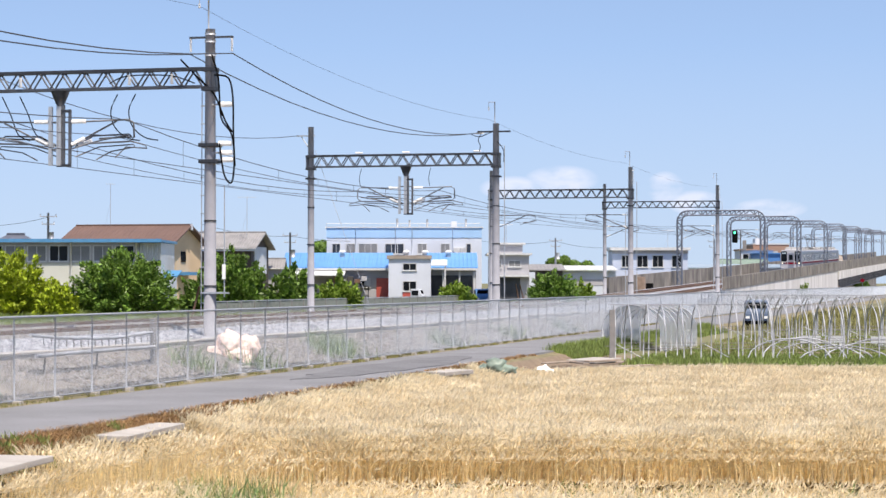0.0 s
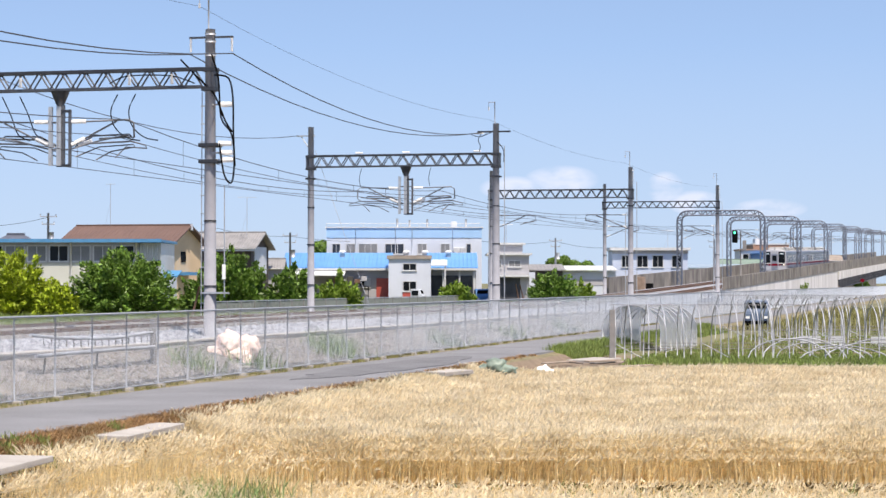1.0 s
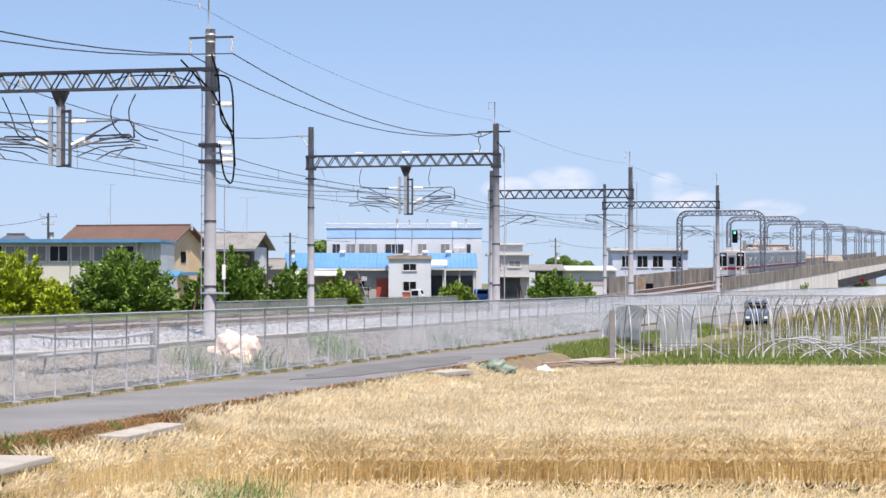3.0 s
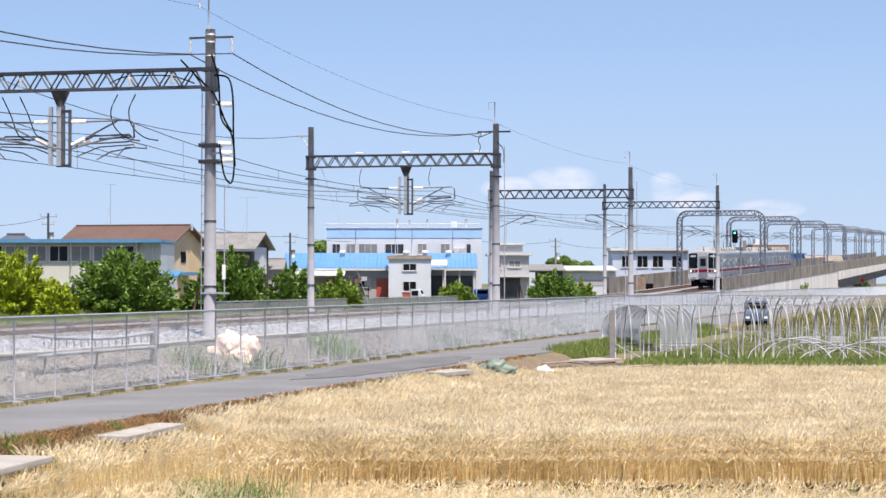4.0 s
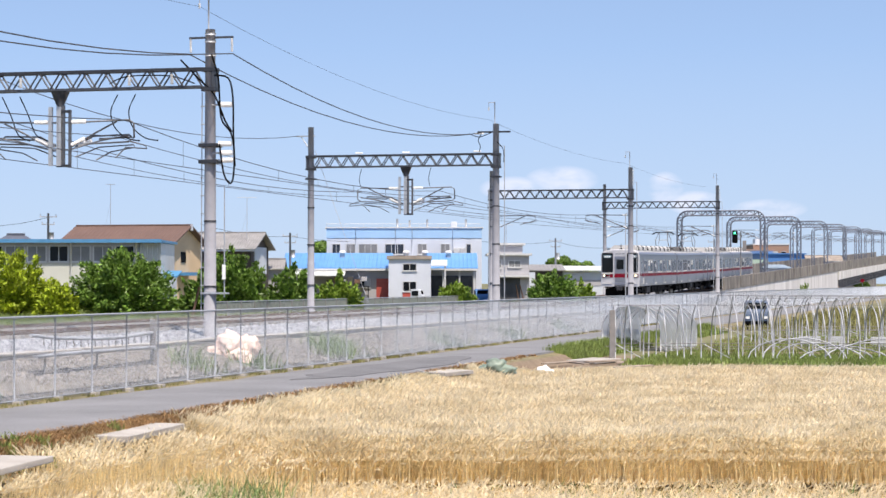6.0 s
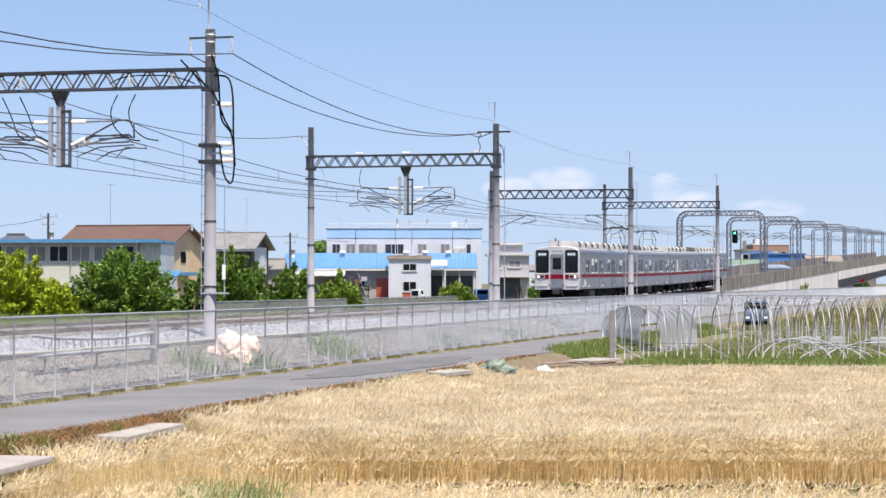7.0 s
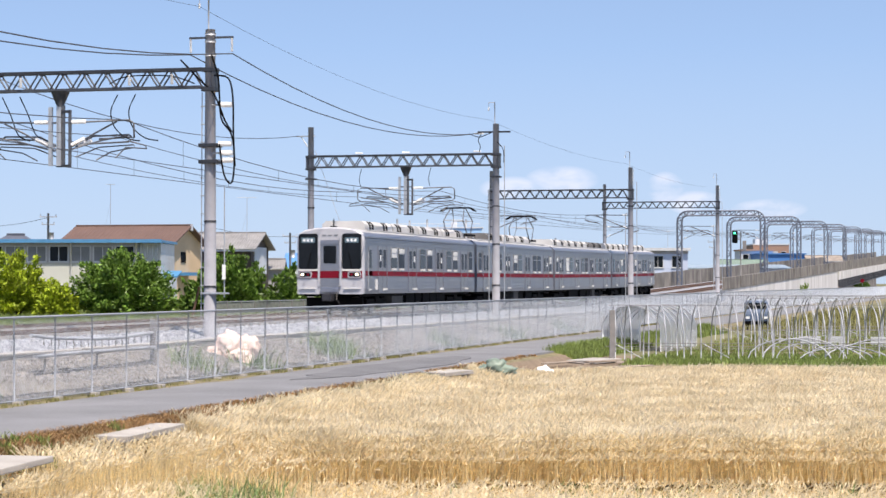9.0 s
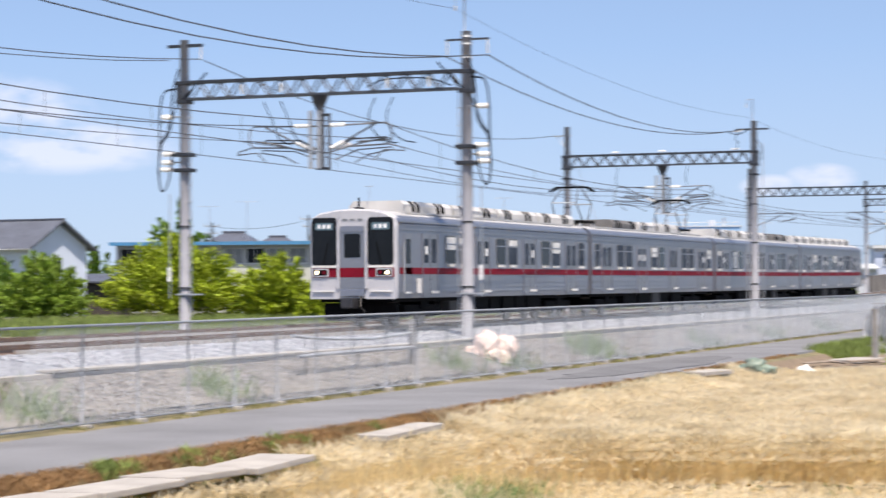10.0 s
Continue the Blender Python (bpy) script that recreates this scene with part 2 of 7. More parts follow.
def film_material():
    """Thin milky sheet that lets part of the light through."""
    m = bpy.data.materials.new("milky plastic film")
    m.use_nodes = True
    n, l = m.node_tree.nodes, m.node_tree.links
    tr, tl, mx, my, ns = (n.new("ShaderNode" + k) for k in ("BsdfTransparent", "BsdfTranslucent", "MixShader", "MixShader", "TexNoise"))
    ns.inputs["Scale"].default_value = 2.0
    rp = n.new("ShaderNodeMapRange")
    rp.inputs["To Min"].default_value, rp.inputs["To Max"].default_value = 0.8, 0.98
    b = n["Principled BSDF"]
    b.inputs["Base Color"].default_value, b.inputs["Roughness"].default_value = (0.93, 0.95, 0.97, 1), 0.2
    tl.inputs["Color"].default_value = (0.90, 0.92, 0.94, 1)
    my.inputs[0].default_value = 0.5
    l.new(b.outputs[0], my.inputs[1])
    l.new(tl.outputs[0], my.inputs[2])
    l.new(ns.outputs["Fac"], rp.inputs["Value"])
    l.new(rp.outputs[0], mx.inputs[0])
    l.new(tr.outputs[0], mx.inputs[1])
    l.new(my.outputs[0], mx.inputs[2])
    l.new(mx.outputs[0], n["Material Output"].inputs["Surface"])
    return m


FILM = film_material()
CANT = mat("weathered bracket tube", (0.11, 0.115, 0.125), 0.5, 0.4, vary=0.2, scale=3)
FENCE_POST = mat("dull zinc post", (0.28, 0.305, 0.34), 0.6, 0.15, vary=0.15, scale=3)
MEADOW = mat("meadow soil", (0.085, 0.085, 0.04), 0.95, second=(0.17, 0.165, 0.075), scale=0.12, bump=0.4, bscale=3)
PATCH = mat("darker asphalt patch", (0.125, 0.127, 0.132), 0.9, vary=0.2, scale=0.8, bump=0.4, bscale=90)
TRUCK = mat("dull blue truck paint", (0.09, 0.13, 0.20), 0.45, vary=0.12, scale=1.5)
PANE_GREY = mat("dusty grey pane", (0.20, 0.205, 0.215), 0.4, vary=0.25, scale=0.9, spec=0.2)

# ---- small builders ----
CT, ST = math.cos(radians(YAW)), math.sin(radians(YAW))


def afar(a, d, z=0.0):
    """A place a metres to the side and d metres ahead along the first line of sight."""
    return Vector((a * CT - d * ST, a * ST + d * CT, z))


def afar_pose(a, d, z=0.0, turn=0.0):
    """The same as a pose, squared up to the line of sight, turned by some degrees."""
    p = afar(a, d, z)
    return pose(p.x, p.y, p.z, 0, 0, YAW + turn)


def mesh(name, bm, material, smooth=False):
    me = bpy.data.meshes.new(name)
    bm.to_mesh(me)
    bm.free()
    for m in (material if isinstance(material, (list, tuple)) else [material]):
        me.materials.append(m)
    if smooth:
        me.polygons.foreach_set("use_smooth", [True] * len(me.polygons))
    return me


def part(name, bm, material, parent, label="", at=None, smooth=False):
    """Links a bmesh as one mesh object under a thing or a part."""
    ob = new(name, bm if isinstance(bm, bpy.types.Mesh) else mesh(name, bm, material, smooth))
    ob.parent = parent
    if at is not None:
        ob.matrix_basis = at
    if label:
        tagged(ob, label)
    return ob


def thing(name, m, label, category, group="", kind=""):
    ob = new(name)
    ob.matrix_basis = m
    ob.empty_display_size = 0.2
    return tagged(ob, label, category, group, kind)


def single(name, bm, material, label, category="", group="", kind="", m=None, smooth=False):
    ob = new(name, bm if isinstance(bm, bpy.types.Mesh) else mesh(name, bm, material, smooth))
    if m is not None:
        ob.matrix_basis = m
    return tagged(ob, label, category, group, kind)


def box(bm, x0, x1, y0, y1, z0, z1, mi=0, bevel=0.0):
    v = [bm.verts.new((x, y, z)) for z in (z0, z1) for y in (y0, y1) for x in (x0, x1)]
    fs = [bm.faces.new([v[i] for i in q]) for q in ((0, 2, 3, 1), (4, 5, 7, 6), (0, 1, 5, 4), (2, 6, 7, 3), (0, 4, 6, 2), (1, 3, 7, 5))]
    for f in fs:
        f.material_index = mi
    if bevel:
        es = {e for f in fs for e in f.edges}
        bmesh.ops.bevel(bm, geom=list(es), offset=bevel, segments=2, affect="EDGES", profile=0.6)
    return bm


def boxm(*dims, bevel=0.0):
    return box(bmesh.new(), *dims, bevel=bevel)


def tube(bm, pts, r, sides=6, r1=None, mi=0, caps=True):
    """A round bar along points, tapering from r to r1."""
    pts = [Vector(p) for p in pts]
    rings = []
    for i, p in enumerate(pts):
        d = (pts[min(i + 1, len(pts) - 1)] - pts[max(i - 1, 0)]).normalized()
        up = Vector((0, 0, 1)) if abs(d.z) < 0.9 else Vector((1, 0, 0))
        s = d.cross(up).normalized()
        t = s.cross(d).normalized()
        rr = r if r1 is None else r + (r1 - r) * i / (len(pts) - 1)
        rings.append([bm.verts.new(p + s * (rr * math.cos(2 * math.pi * k / sides)) + t * (rr * math.sin(2 * math.pi * k / sides))) for k in range(sides)])
    for a, b in zip(rings, rings[1:]):
        for k in range(sides):
            f = bm.faces.new((a[k], a[(k + 1) % sides], b[(k + 1) % sides], b[k]))
            f.material_index, f.smooth = mi, sides > 5
    if caps:
        for f in (bm.faces.new(rings[0]), bm.faces.new(rings[-1][::-1])):
            f.material_index = mi
    return bm


def loft(bm, prof, y0, y1, mi=0, caps=True):
    """A profile in x and z drawn out along y."""
    a = [bm.verts.new((x, y0, z)) for x, z in prof]
    b = [bm.verts.new((x, y1, z)) for x, z in prof]
    n = len(prof)
    for k in range(n):
        bm.faces.new((a[k], a[(k + 1) % n], b[(k + 1) % n], b[k])).material_index = mi
    if caps:
        bm.faces.new(a[::-1]).material_index = mi
        bm.faces.new(b).material_index = mi
    bmesh.ops.recalc_face_normals(bm, faces=bm.faces[:])
    return bm


def from_arrays(name, verts, faces, material, slots=None):
    """A joined mesh from arrays: faces are all triangles or all quads."""
    me = bpy.data.meshes.new(name)
    k = faces.shape[1]
    me.vertices.add(len(verts))
    me.vertices.foreach_set("co", np.asarray(verts, np.float32).ravel())
    me.loops.add(faces.size)
    me.loops.foreach_set("vertex_index", faces.astype(np.int32).ravel())
    me.polygons.add(len(faces))
    me.polygons.foreach_set("loop_start", np.arange(0, faces.size, k, dtype=np.int32))
    me.polygons.foreach_set("loop_total", np.full(len(faces), k, np.int32))
    for m in (material if isinstance(material, (list, tuple)) else [material]):
        me.materials.append(m)
    if slots is not None:
        me.polygons.foreach_set("material_index", np.asarray(slots, np.int32))
    me.update(calc_edges=True)
    return me


def rail_z(y):
    """Height of the rail heads: level, then a vertical curve up to the viaduct."""
    if y < 110:
        return 1.2
    if y < 200:
        return 1.2 + 0.016 * (y - 110) ** 2 / 180
    return 1.92 + 0.016 * (y - 200)

# ---- ground, lane and railway ----
FENCE_X, POLE_X, FAR_POLE_X = -19.6, -23.0, -32.6
NEAR_TRACK, FAR_TRACK = -25.9, -29.7
MID_X = (POLE_X + FAR_POLE_X) / 2
RAMP = 197.0                       # where the retaining walls begin


def ground():
    """One sheet out to the horizon: fields, the stony railway bank, the lane's verges and the low wheat field."""
    xs = [-3000, -400, -120, -60, -40, -36, -34.2, -33.2, -22.4, -22.1, -21.3, -20.4, -19.9, -19.3, -15.45, -15.05, -14.75, -13.5, -12, -10.5, -9, -7.5, -6, -4, -2, 0, 3, 7, 12, 30, 120, 400, 3000]
    zs = [0.0, 0.0, 0.1, 0.3, 0.5, 0.55, 0.7, 0.75, 0.78, 0.74, 0.5, 0.2, 0.03, -0.02, -0.02, -0.12, -0.5] + [-1.2] * 16
    kind = [0, 0, 0, 0, 0, 0, 1, 1, 1, 2, 2, 2, 3, 3, 3, 3] + [4] * 16
    ys = [-400, -60, 0] + [20 + 4 * i for i in range(50)] + [230, 270, 330, 420, 600, 1000, 4500]
    bm = bmesh.new()
    rows = []
    for y in ys:
        row = []
        for x, z in zip(xs, zs):
            near = -34 < x < -10 and 0 < y < 220
            j = (0.07 if near else 0.0) * noise.noise((x * 0.9, y * 0.35, 3.1))
            if y > 66 and x > -15.5:      # beyond the wheat the plot rises nearly to the lane's level
                z = max(z, -1.2 + 0.85 * min(1, (y - 66) / 6))
            d, a = y * CT - x * ST, x * CT + y * ST
            if x > -13.6 and d < 41:      # the nearest strip of the field lies a step lower
                z -= 0.55 * min(1, (41 - d) / 3) * min(1, max(0.25, (a + 3.5) / 2.5))
            row.append(bm.verts.new((x, y, z + j)))
        rows.append(row)
    for k, (r0, r1) in enumerate(zip(rows, rows[1:])):
        for i in range(len(xs) - 1):
            f = bm.faces.new((r0[i], r0[i + 1], r1[i + 1], r1[i]))
            m = kind[i]
            if i >= 15 and 58 < ys[k] < 84 and xs[i] < -9:
                m = 5
            elif m == 4 and ys[k] > 71:
                m = 0
            f.material_index = m
            f.smooth = True
    return single("ground", bm, [MEADOW, BALLAST_BED, BANK, VERGE, FIELD, SOIL], "flat farmland with grass, stony railway bank and bare soil", "ground", kind="structure")


def scatter_stones(name, n, x0, x1, y0, y1, zfun, size, material, label, seed):
    """Loose angular stones, joined."""
    rng = np.random.default_rng(seed)
    x = rng.uniform(x0, x1, n)
    y = y0 + (y1 - y0) * rng.uniform(0, 1, n) ** 1.6
    z = np.array([zfun(a, b) for a, b in zip(x, y)])
    c = np.stack([x, y, z], 1)
    base = np.array([(1, 0, 0), (-1, 0, 0), (0, 1, 0), (0, -1, 0), (0, 0, 0.8), (0, 0, -0.8)], float)
    s = rng.uniform(0.6, 1.5, (n, 1, 1)) * size
    v = c[:, None, :] + (base[None] + rng.normal(0, 0.25, (n, 6, 3))) * s
    tri = np.array([(0, 2, 4), (2, 1, 4), (1, 3, 4), (3, 0, 4), (2, 0, 5), (1, 2, 5), (3, 1, 5), (0, 3, 5)])
    f = (np.arange(n)[:, None, None] * 6 + tri[None]).reshape(-1, 3)
    return single(name, from_arrays(name, v.reshape(-1, 3), f, material), None, label, "stones", kind="stuff")


def tracks():
    prof = [(-33.2, 0.66), (-32.4, 1.0), (-24.2, 1.0), (-22.45, 0.8), (-22.45, 0.3), (-33.2, 0.3)]
    bm = bmesh.new()
    ys = [-60 + 10 * i for i in range(57)]
    rings = [[bm.verts.new((min(x, -22.9) if y > 189 else x, y, z + rail_z(y) - 1.2)) for x, z in prof] for y in ys]
    for a, b in zip(rings, rings[1:]):
        for k in range(len(prof)):
            bm.faces.new((a[k], b[k], b[(k + 1) % len(prof)], a[(k + 1) % len(prof)]))
    single("ballast_bed", bm, BALLAST_BED, "grey crushed stone ballast under the railway tracks", "ballast", kind="structure")
    sleeper = mesh("sleeper", boxm(-1.0, 1.0, -0.12, 0.12, -0.24, -0.12), CONCRETE)
    for x in (NEAR_TRACK, FAR_TRACK):
        th = thing("railway_track", pose(x, 0, 0), "rusty steel rails on concrete sleepers in ballast", "railway track", "tracks of the double line", "structure")
        for s in (-0.555, 0.555):
            bm = bmesh.new()
            rp = [(-0.065, -0.15), (0.065, -0.15), (0.065, -0.13), (0.012, -0.11), (0.012, -0.04), (0.034, -0.03), (0.034, 0), (-0.034, 0), (-0.034, -0.03), (-0.012, -0.04), (-0.012, -0.11), (-0.065, -0.13)]
            rings = [[bm.verts.new((s + a, y, rail_z(y) + b)) for a, b in rp] for y in ys]
            for a, b in zip(rings, rings[1:]):
                for k in range(len(rp)):
                    bm.faces.new((a[k], a[(k + 1) % len(rp)], b[(k + 1) % len(rp)], b[k]))
            part("rail", bm, RUST, th)
        for i in range(150):
            y = 40 + 0.62 * i * (1 + i / 260)
            part("sleeper", sleeper, None, th, at=pose(0, y, rail_z(y) + 0.06))
    # cable trough along the foot of the ballast
    th = thing("cable_trough", pose(-22.2, 0, 0), "weathered grey concrete cable trough with lids along the ballast", "cable trough", "", "structure")
    lid = mesh("lid", boxm(-0.2, 0.2, 0.01, 1.99, 0, 0.06, bevel=0.012), CONCRETE)
    part("channel", boxm(-0.17, 0.17, -20, 190, 0.5, 0.82), CONCRETE, th)
    for i in range(75):
        y = 36 + 2 * i
        part("lid", lid, None, th, at=pose(random.uniform(-0.02, 0.02), y, 0.82 + random.uniform(0, 0.02), 0, random.uniform(-2, 2), random.uniform(-0.6, 0.6)))


def lane():
    bm = bmesh.new()
    rows = []
    ys = [-80 + 6 * i for i in range(62)] + [300, 420, 700]
    for y in ys:
        w = 0.05 * noise.noise((y * 0.3, 1, 1))
        rows.append([bm.verts.new((x, y, z)) for x, z in ((-19.25 + w, 0.0), (-17.4, 0.05), (-15.5 + 2 * w, 0.02), (-15.45 + 2 * w, -0.2), (-19.3 + w, -0.2))])
    for a, b in zip(rows, rows[1:]):
        for k in range(5):
            bm.faces.new((a[k], a[(k + 1) % 5], b[(k + 1) % 5], b[k]))
    bmesh.ops.recalc_face_normals(bm, faces=bm.faces[:])
    single("road", bm, ASPHALT, "narrow worn grey asphalt lane beside the railway fence", "road", kind="structure")
    bm = bmesh.new()
    ring = []
    for i in range(36):
        a = 2 * math.pi * i / 36
        k = 1 + 0.28 * noise.noise((3 * math.cos(a), 3 * math.sin(a), 4.2))
        ring.append((-17.05 + 1.05 * k * math.cos(a), 62.0 + 8.5 * k * math.sin(a)))
    lo = [bm.verts.new((x, y, 0.0)) for x, y in ring]
    hi = [bm.verts.new((x, y, 0.066 - 0.012 * abs(x + 17.4))) for x, y in ring]
    bm.faces.new(hi)
    for k in range(len(ring)):
        bm.faces.new((lo[k], lo[(k + 1) % 36], hi[(k + 1) % 36], hi[k]))
    single("road_patch", bm, PATCH, "darker ragged patch on the asphalt lane", "road", kind="structure")


def fence():
    """Chain-link fence: posts, rails and the woven wire itself."""
    y0, y1, h = 33.05, 560.0, 1.82
    th = thing("chain_link_fence", pose(FENCE_X, 0, 0), "galvanised chain link fence with thin posts along the lane", "fence")
    pm = mesh("post", tube(bmesh.new(), [(0, 0, -0.12), (0, 0, h + 0.02)], 0.02, 8), FENCE_POST)
    foot = mesh("footing", boxm(-0.13, 0.13, -0.13, 0.13, -0.1, 0.07, bevel=0.015), CONCRETE)
    y, n = y0, 0
    while y < 400:
        p = part("post", pm, None, th, at=pose(0, y, 0, random.uniform(-0.6, 0.6), random.uniform(-0.5, 0.5)))
        if y < 120:
            part("footing", foot, None, th, at=pose(0.02, y, 0))
        y += 2.0
    for name, z, r in (("top_rail", h, 0.028), ("bottom_rail", 0.08, 0.02)):
        bm = bmesh.new()
        tube(bm, [(0.0, y0 - 3 + 12 * i, z + 0.012 * noise.noise((i * 1.7, z, 0))) for i in range(45)], r, 6)
        part(name, bm, FENCE_POST, th)
    # the wires run slantwise both ways
    v, f = [], []
    r = 0.0027
    k = 0
    y = y0 - 3
    while y < y1:
        pitch = 0.085 if y < 150 else 0.17
        rr = r if y < 70 else 1.35 * r if y < 150 else 1.7 * r
        for sgn in (1, -1):
            ya, yb = (y, y + h - 0.1) if sgn > 0 else (y + h - 0.1, y)
            o = 0.004 * sgn
            for dx, dn in ((-rr, 0), (rr, 0), (0, rr * 1.4)):
                v.append((o + dx, ya - dn * sgn, 0.1 + dn))
                v.append((o + dx, yb - dn * sgn, h + dn))
            b = 6 * k
            f += [(b, b + 1, b + 3, b + 2), (b + 2, b + 3, b + 5, b + 4), (b + 4, b + 5, b + 1, b)]
            k += 1
        y += pitch
    ob = part("wire_netting", from_arrays("wire_netting", np.array(v), np.array(f), FENCE), None, th)
    tagged(ob, kind="stuff")


# ---- overhead line ----
def concrete_pole(name, h, parent, at, r0=0.2, r1=0.15):
    bm = tube(bmesh.new(), [(0, 0, -0.7), (0, 0, h * 0.5), (0, 0, h)], r0, 16, r1)
    return part(name, bm, POLE, parent, at=at, smooth=False)


def band(z, r, h=0.1):
    return tube(bmesh.new(), [(0, 0, z), (0, 0, z + h)], r, 14)


def insulator(bm, p, d, n=5, r=0.07, step=0.055):
    """A ribbed porcelain body from p in the direction d."""
    p, d = Vector(p), Vector(d).normalized()
    up = Vector((0, 0, 1)) if abs(d.z) < 0.9 else Vector((1, 0, 0))
    s = d.cross(up).normalized()
    t = s.cross(d)
    rings = []
    for i in range(n):
        for q, k in ((0.0, 0.45), (0.15, 1.0), (0.55, 0.6)):
            c = p + d * ((i + q) * step)
            rings.append([bm.verts.new(c + (s * math.cos(j * math.pi / 4) + t * math.sin(j * math.pi / 4)) * r * k) for j in range(8)])
    for a, b in zip(rings, rings[1:]):
        for j in range(8):
            bm.faces.new((a[j], a[(j + 1) % 8], b[(j + 1) % 8], b[j]))
    bm.faces.new(rings[0])
    bm.faces.new(rings[-1][::-1])
    bmesh.ops.recalc_face_normals(bm, faces=bm.faces[:])
    return bm


def cantilever(side, parent):
    """The hinged bracket that holds the wires of one track."""
    s = side
    arm = part("cantilever", tube(bmesh.new(), [(s * 0.3, 0, 6.35), (s * 2.3, 0, 6.4), (s * 2.46, 0, 6.3), (s * 2.48, 0, 5.85), (s * 2.3, 0, 5.72), (s * 1.0, 0, 5.68)], 0.03, 6), CANT, parent)
    part("strut", tube(bmesh.new(), [(s * 0.3, 0, 5.55), (s * 1.2, 0, 6.02), (s * 1.9, 0, 6.36)], 0.03, 6), CANT, arm)
    part("registration_arm", tube(bmesh.new(), [(s * 0.3, 0, 5.5), (s * 1.4, 0, 5.78), (s * 2.3, 0, 5.92)], 0.026, 6), CANT, arm)
    part("steady_arm", tube(bmesh.new(), [(s * 2.3, 0, 5.74), (s * 2.85, 0, 5.6), (s * 2.9, 0, 5.5), (s * 2.2, 0, 5.55), (s * 1.85, 0, 5.22)], 0.022, 6), CANT, arm)
    part("second_arm", tube(bmesh.new(), [(s * 0.3, 0.5, 5.62), (s * 0.9, 0.5, 5.95), (s * 2.1, 0.5, 5.98), (s * 2.2, 0.5, 5.9), (s * 1.1, 0.5, 5.86)], 0.03, 6), CANT, arm)
    part("stay", tube(bmesh.new(), [(s * 0.3, 0.5, 5.3), (s * 1.1, 0.5, 5.6), (s * 2.25, 0.5, 5.66), (s * 2.3, 0.5, 5.58), (s * 1.5, 0.5, 5.45), (s * 1.0, 0.5, 5.2)], 0.022, 6), CANT, arm)
    for y, z, dz in ((0, 6.35, 0.01), (0, 5.6, 0.45), (0.5, 5.62, 0.3)):
        part("insulator", insulator(bmesh.new(), (s * 0.4, y, z + (0.05 if dz > 0.2 else 0.02)), (s, 0, dz), 9, 0.075), PORCELAIN, arm, "white ribbed porcelain insulator")


def pole_bracket(side, parent):
    """A light hinged bracket fixed straight to a pole: top tube, slanting strut, loop and steady arm."""
    s = side
    arm = part("cantilever", tube(bmesh.new(), [(s * 0.15, 0, 5.8), (s * 2.7, 0, 5.84), (s * 3.05, 0, 5.78), (s * 3.1, 0, 5.45), (s * 2.75, 0, 5.36), (s * 2.2, 0, 5.34)], 0.032, 6), CANT, parent)
    part("strut", tube(bmesh.new(), [(s * 0.15, 0, 4.87), (s * 1.3, 0, 5.35), (s * 2.4, 0, 5.82)], 0.035, 6), CANT, arm)
    part("steady_arm", tube(bmesh.new(), [(s * 3.05, 0, 5.5), (s * 2.6, 0, 5.36), (s * 2.0, 0, 5.2)], 0.022, 6), CANT, arm)
    for z, dz in ((5.82, 0.01), (4.95, 0.42)):
        part("insulator", insulator(bmesh.new(), (s * 0.25, 0, z), (s, 0, dz), 6, 0.06), PORCELAIN, arm, "white ribbed porcelain insulator")


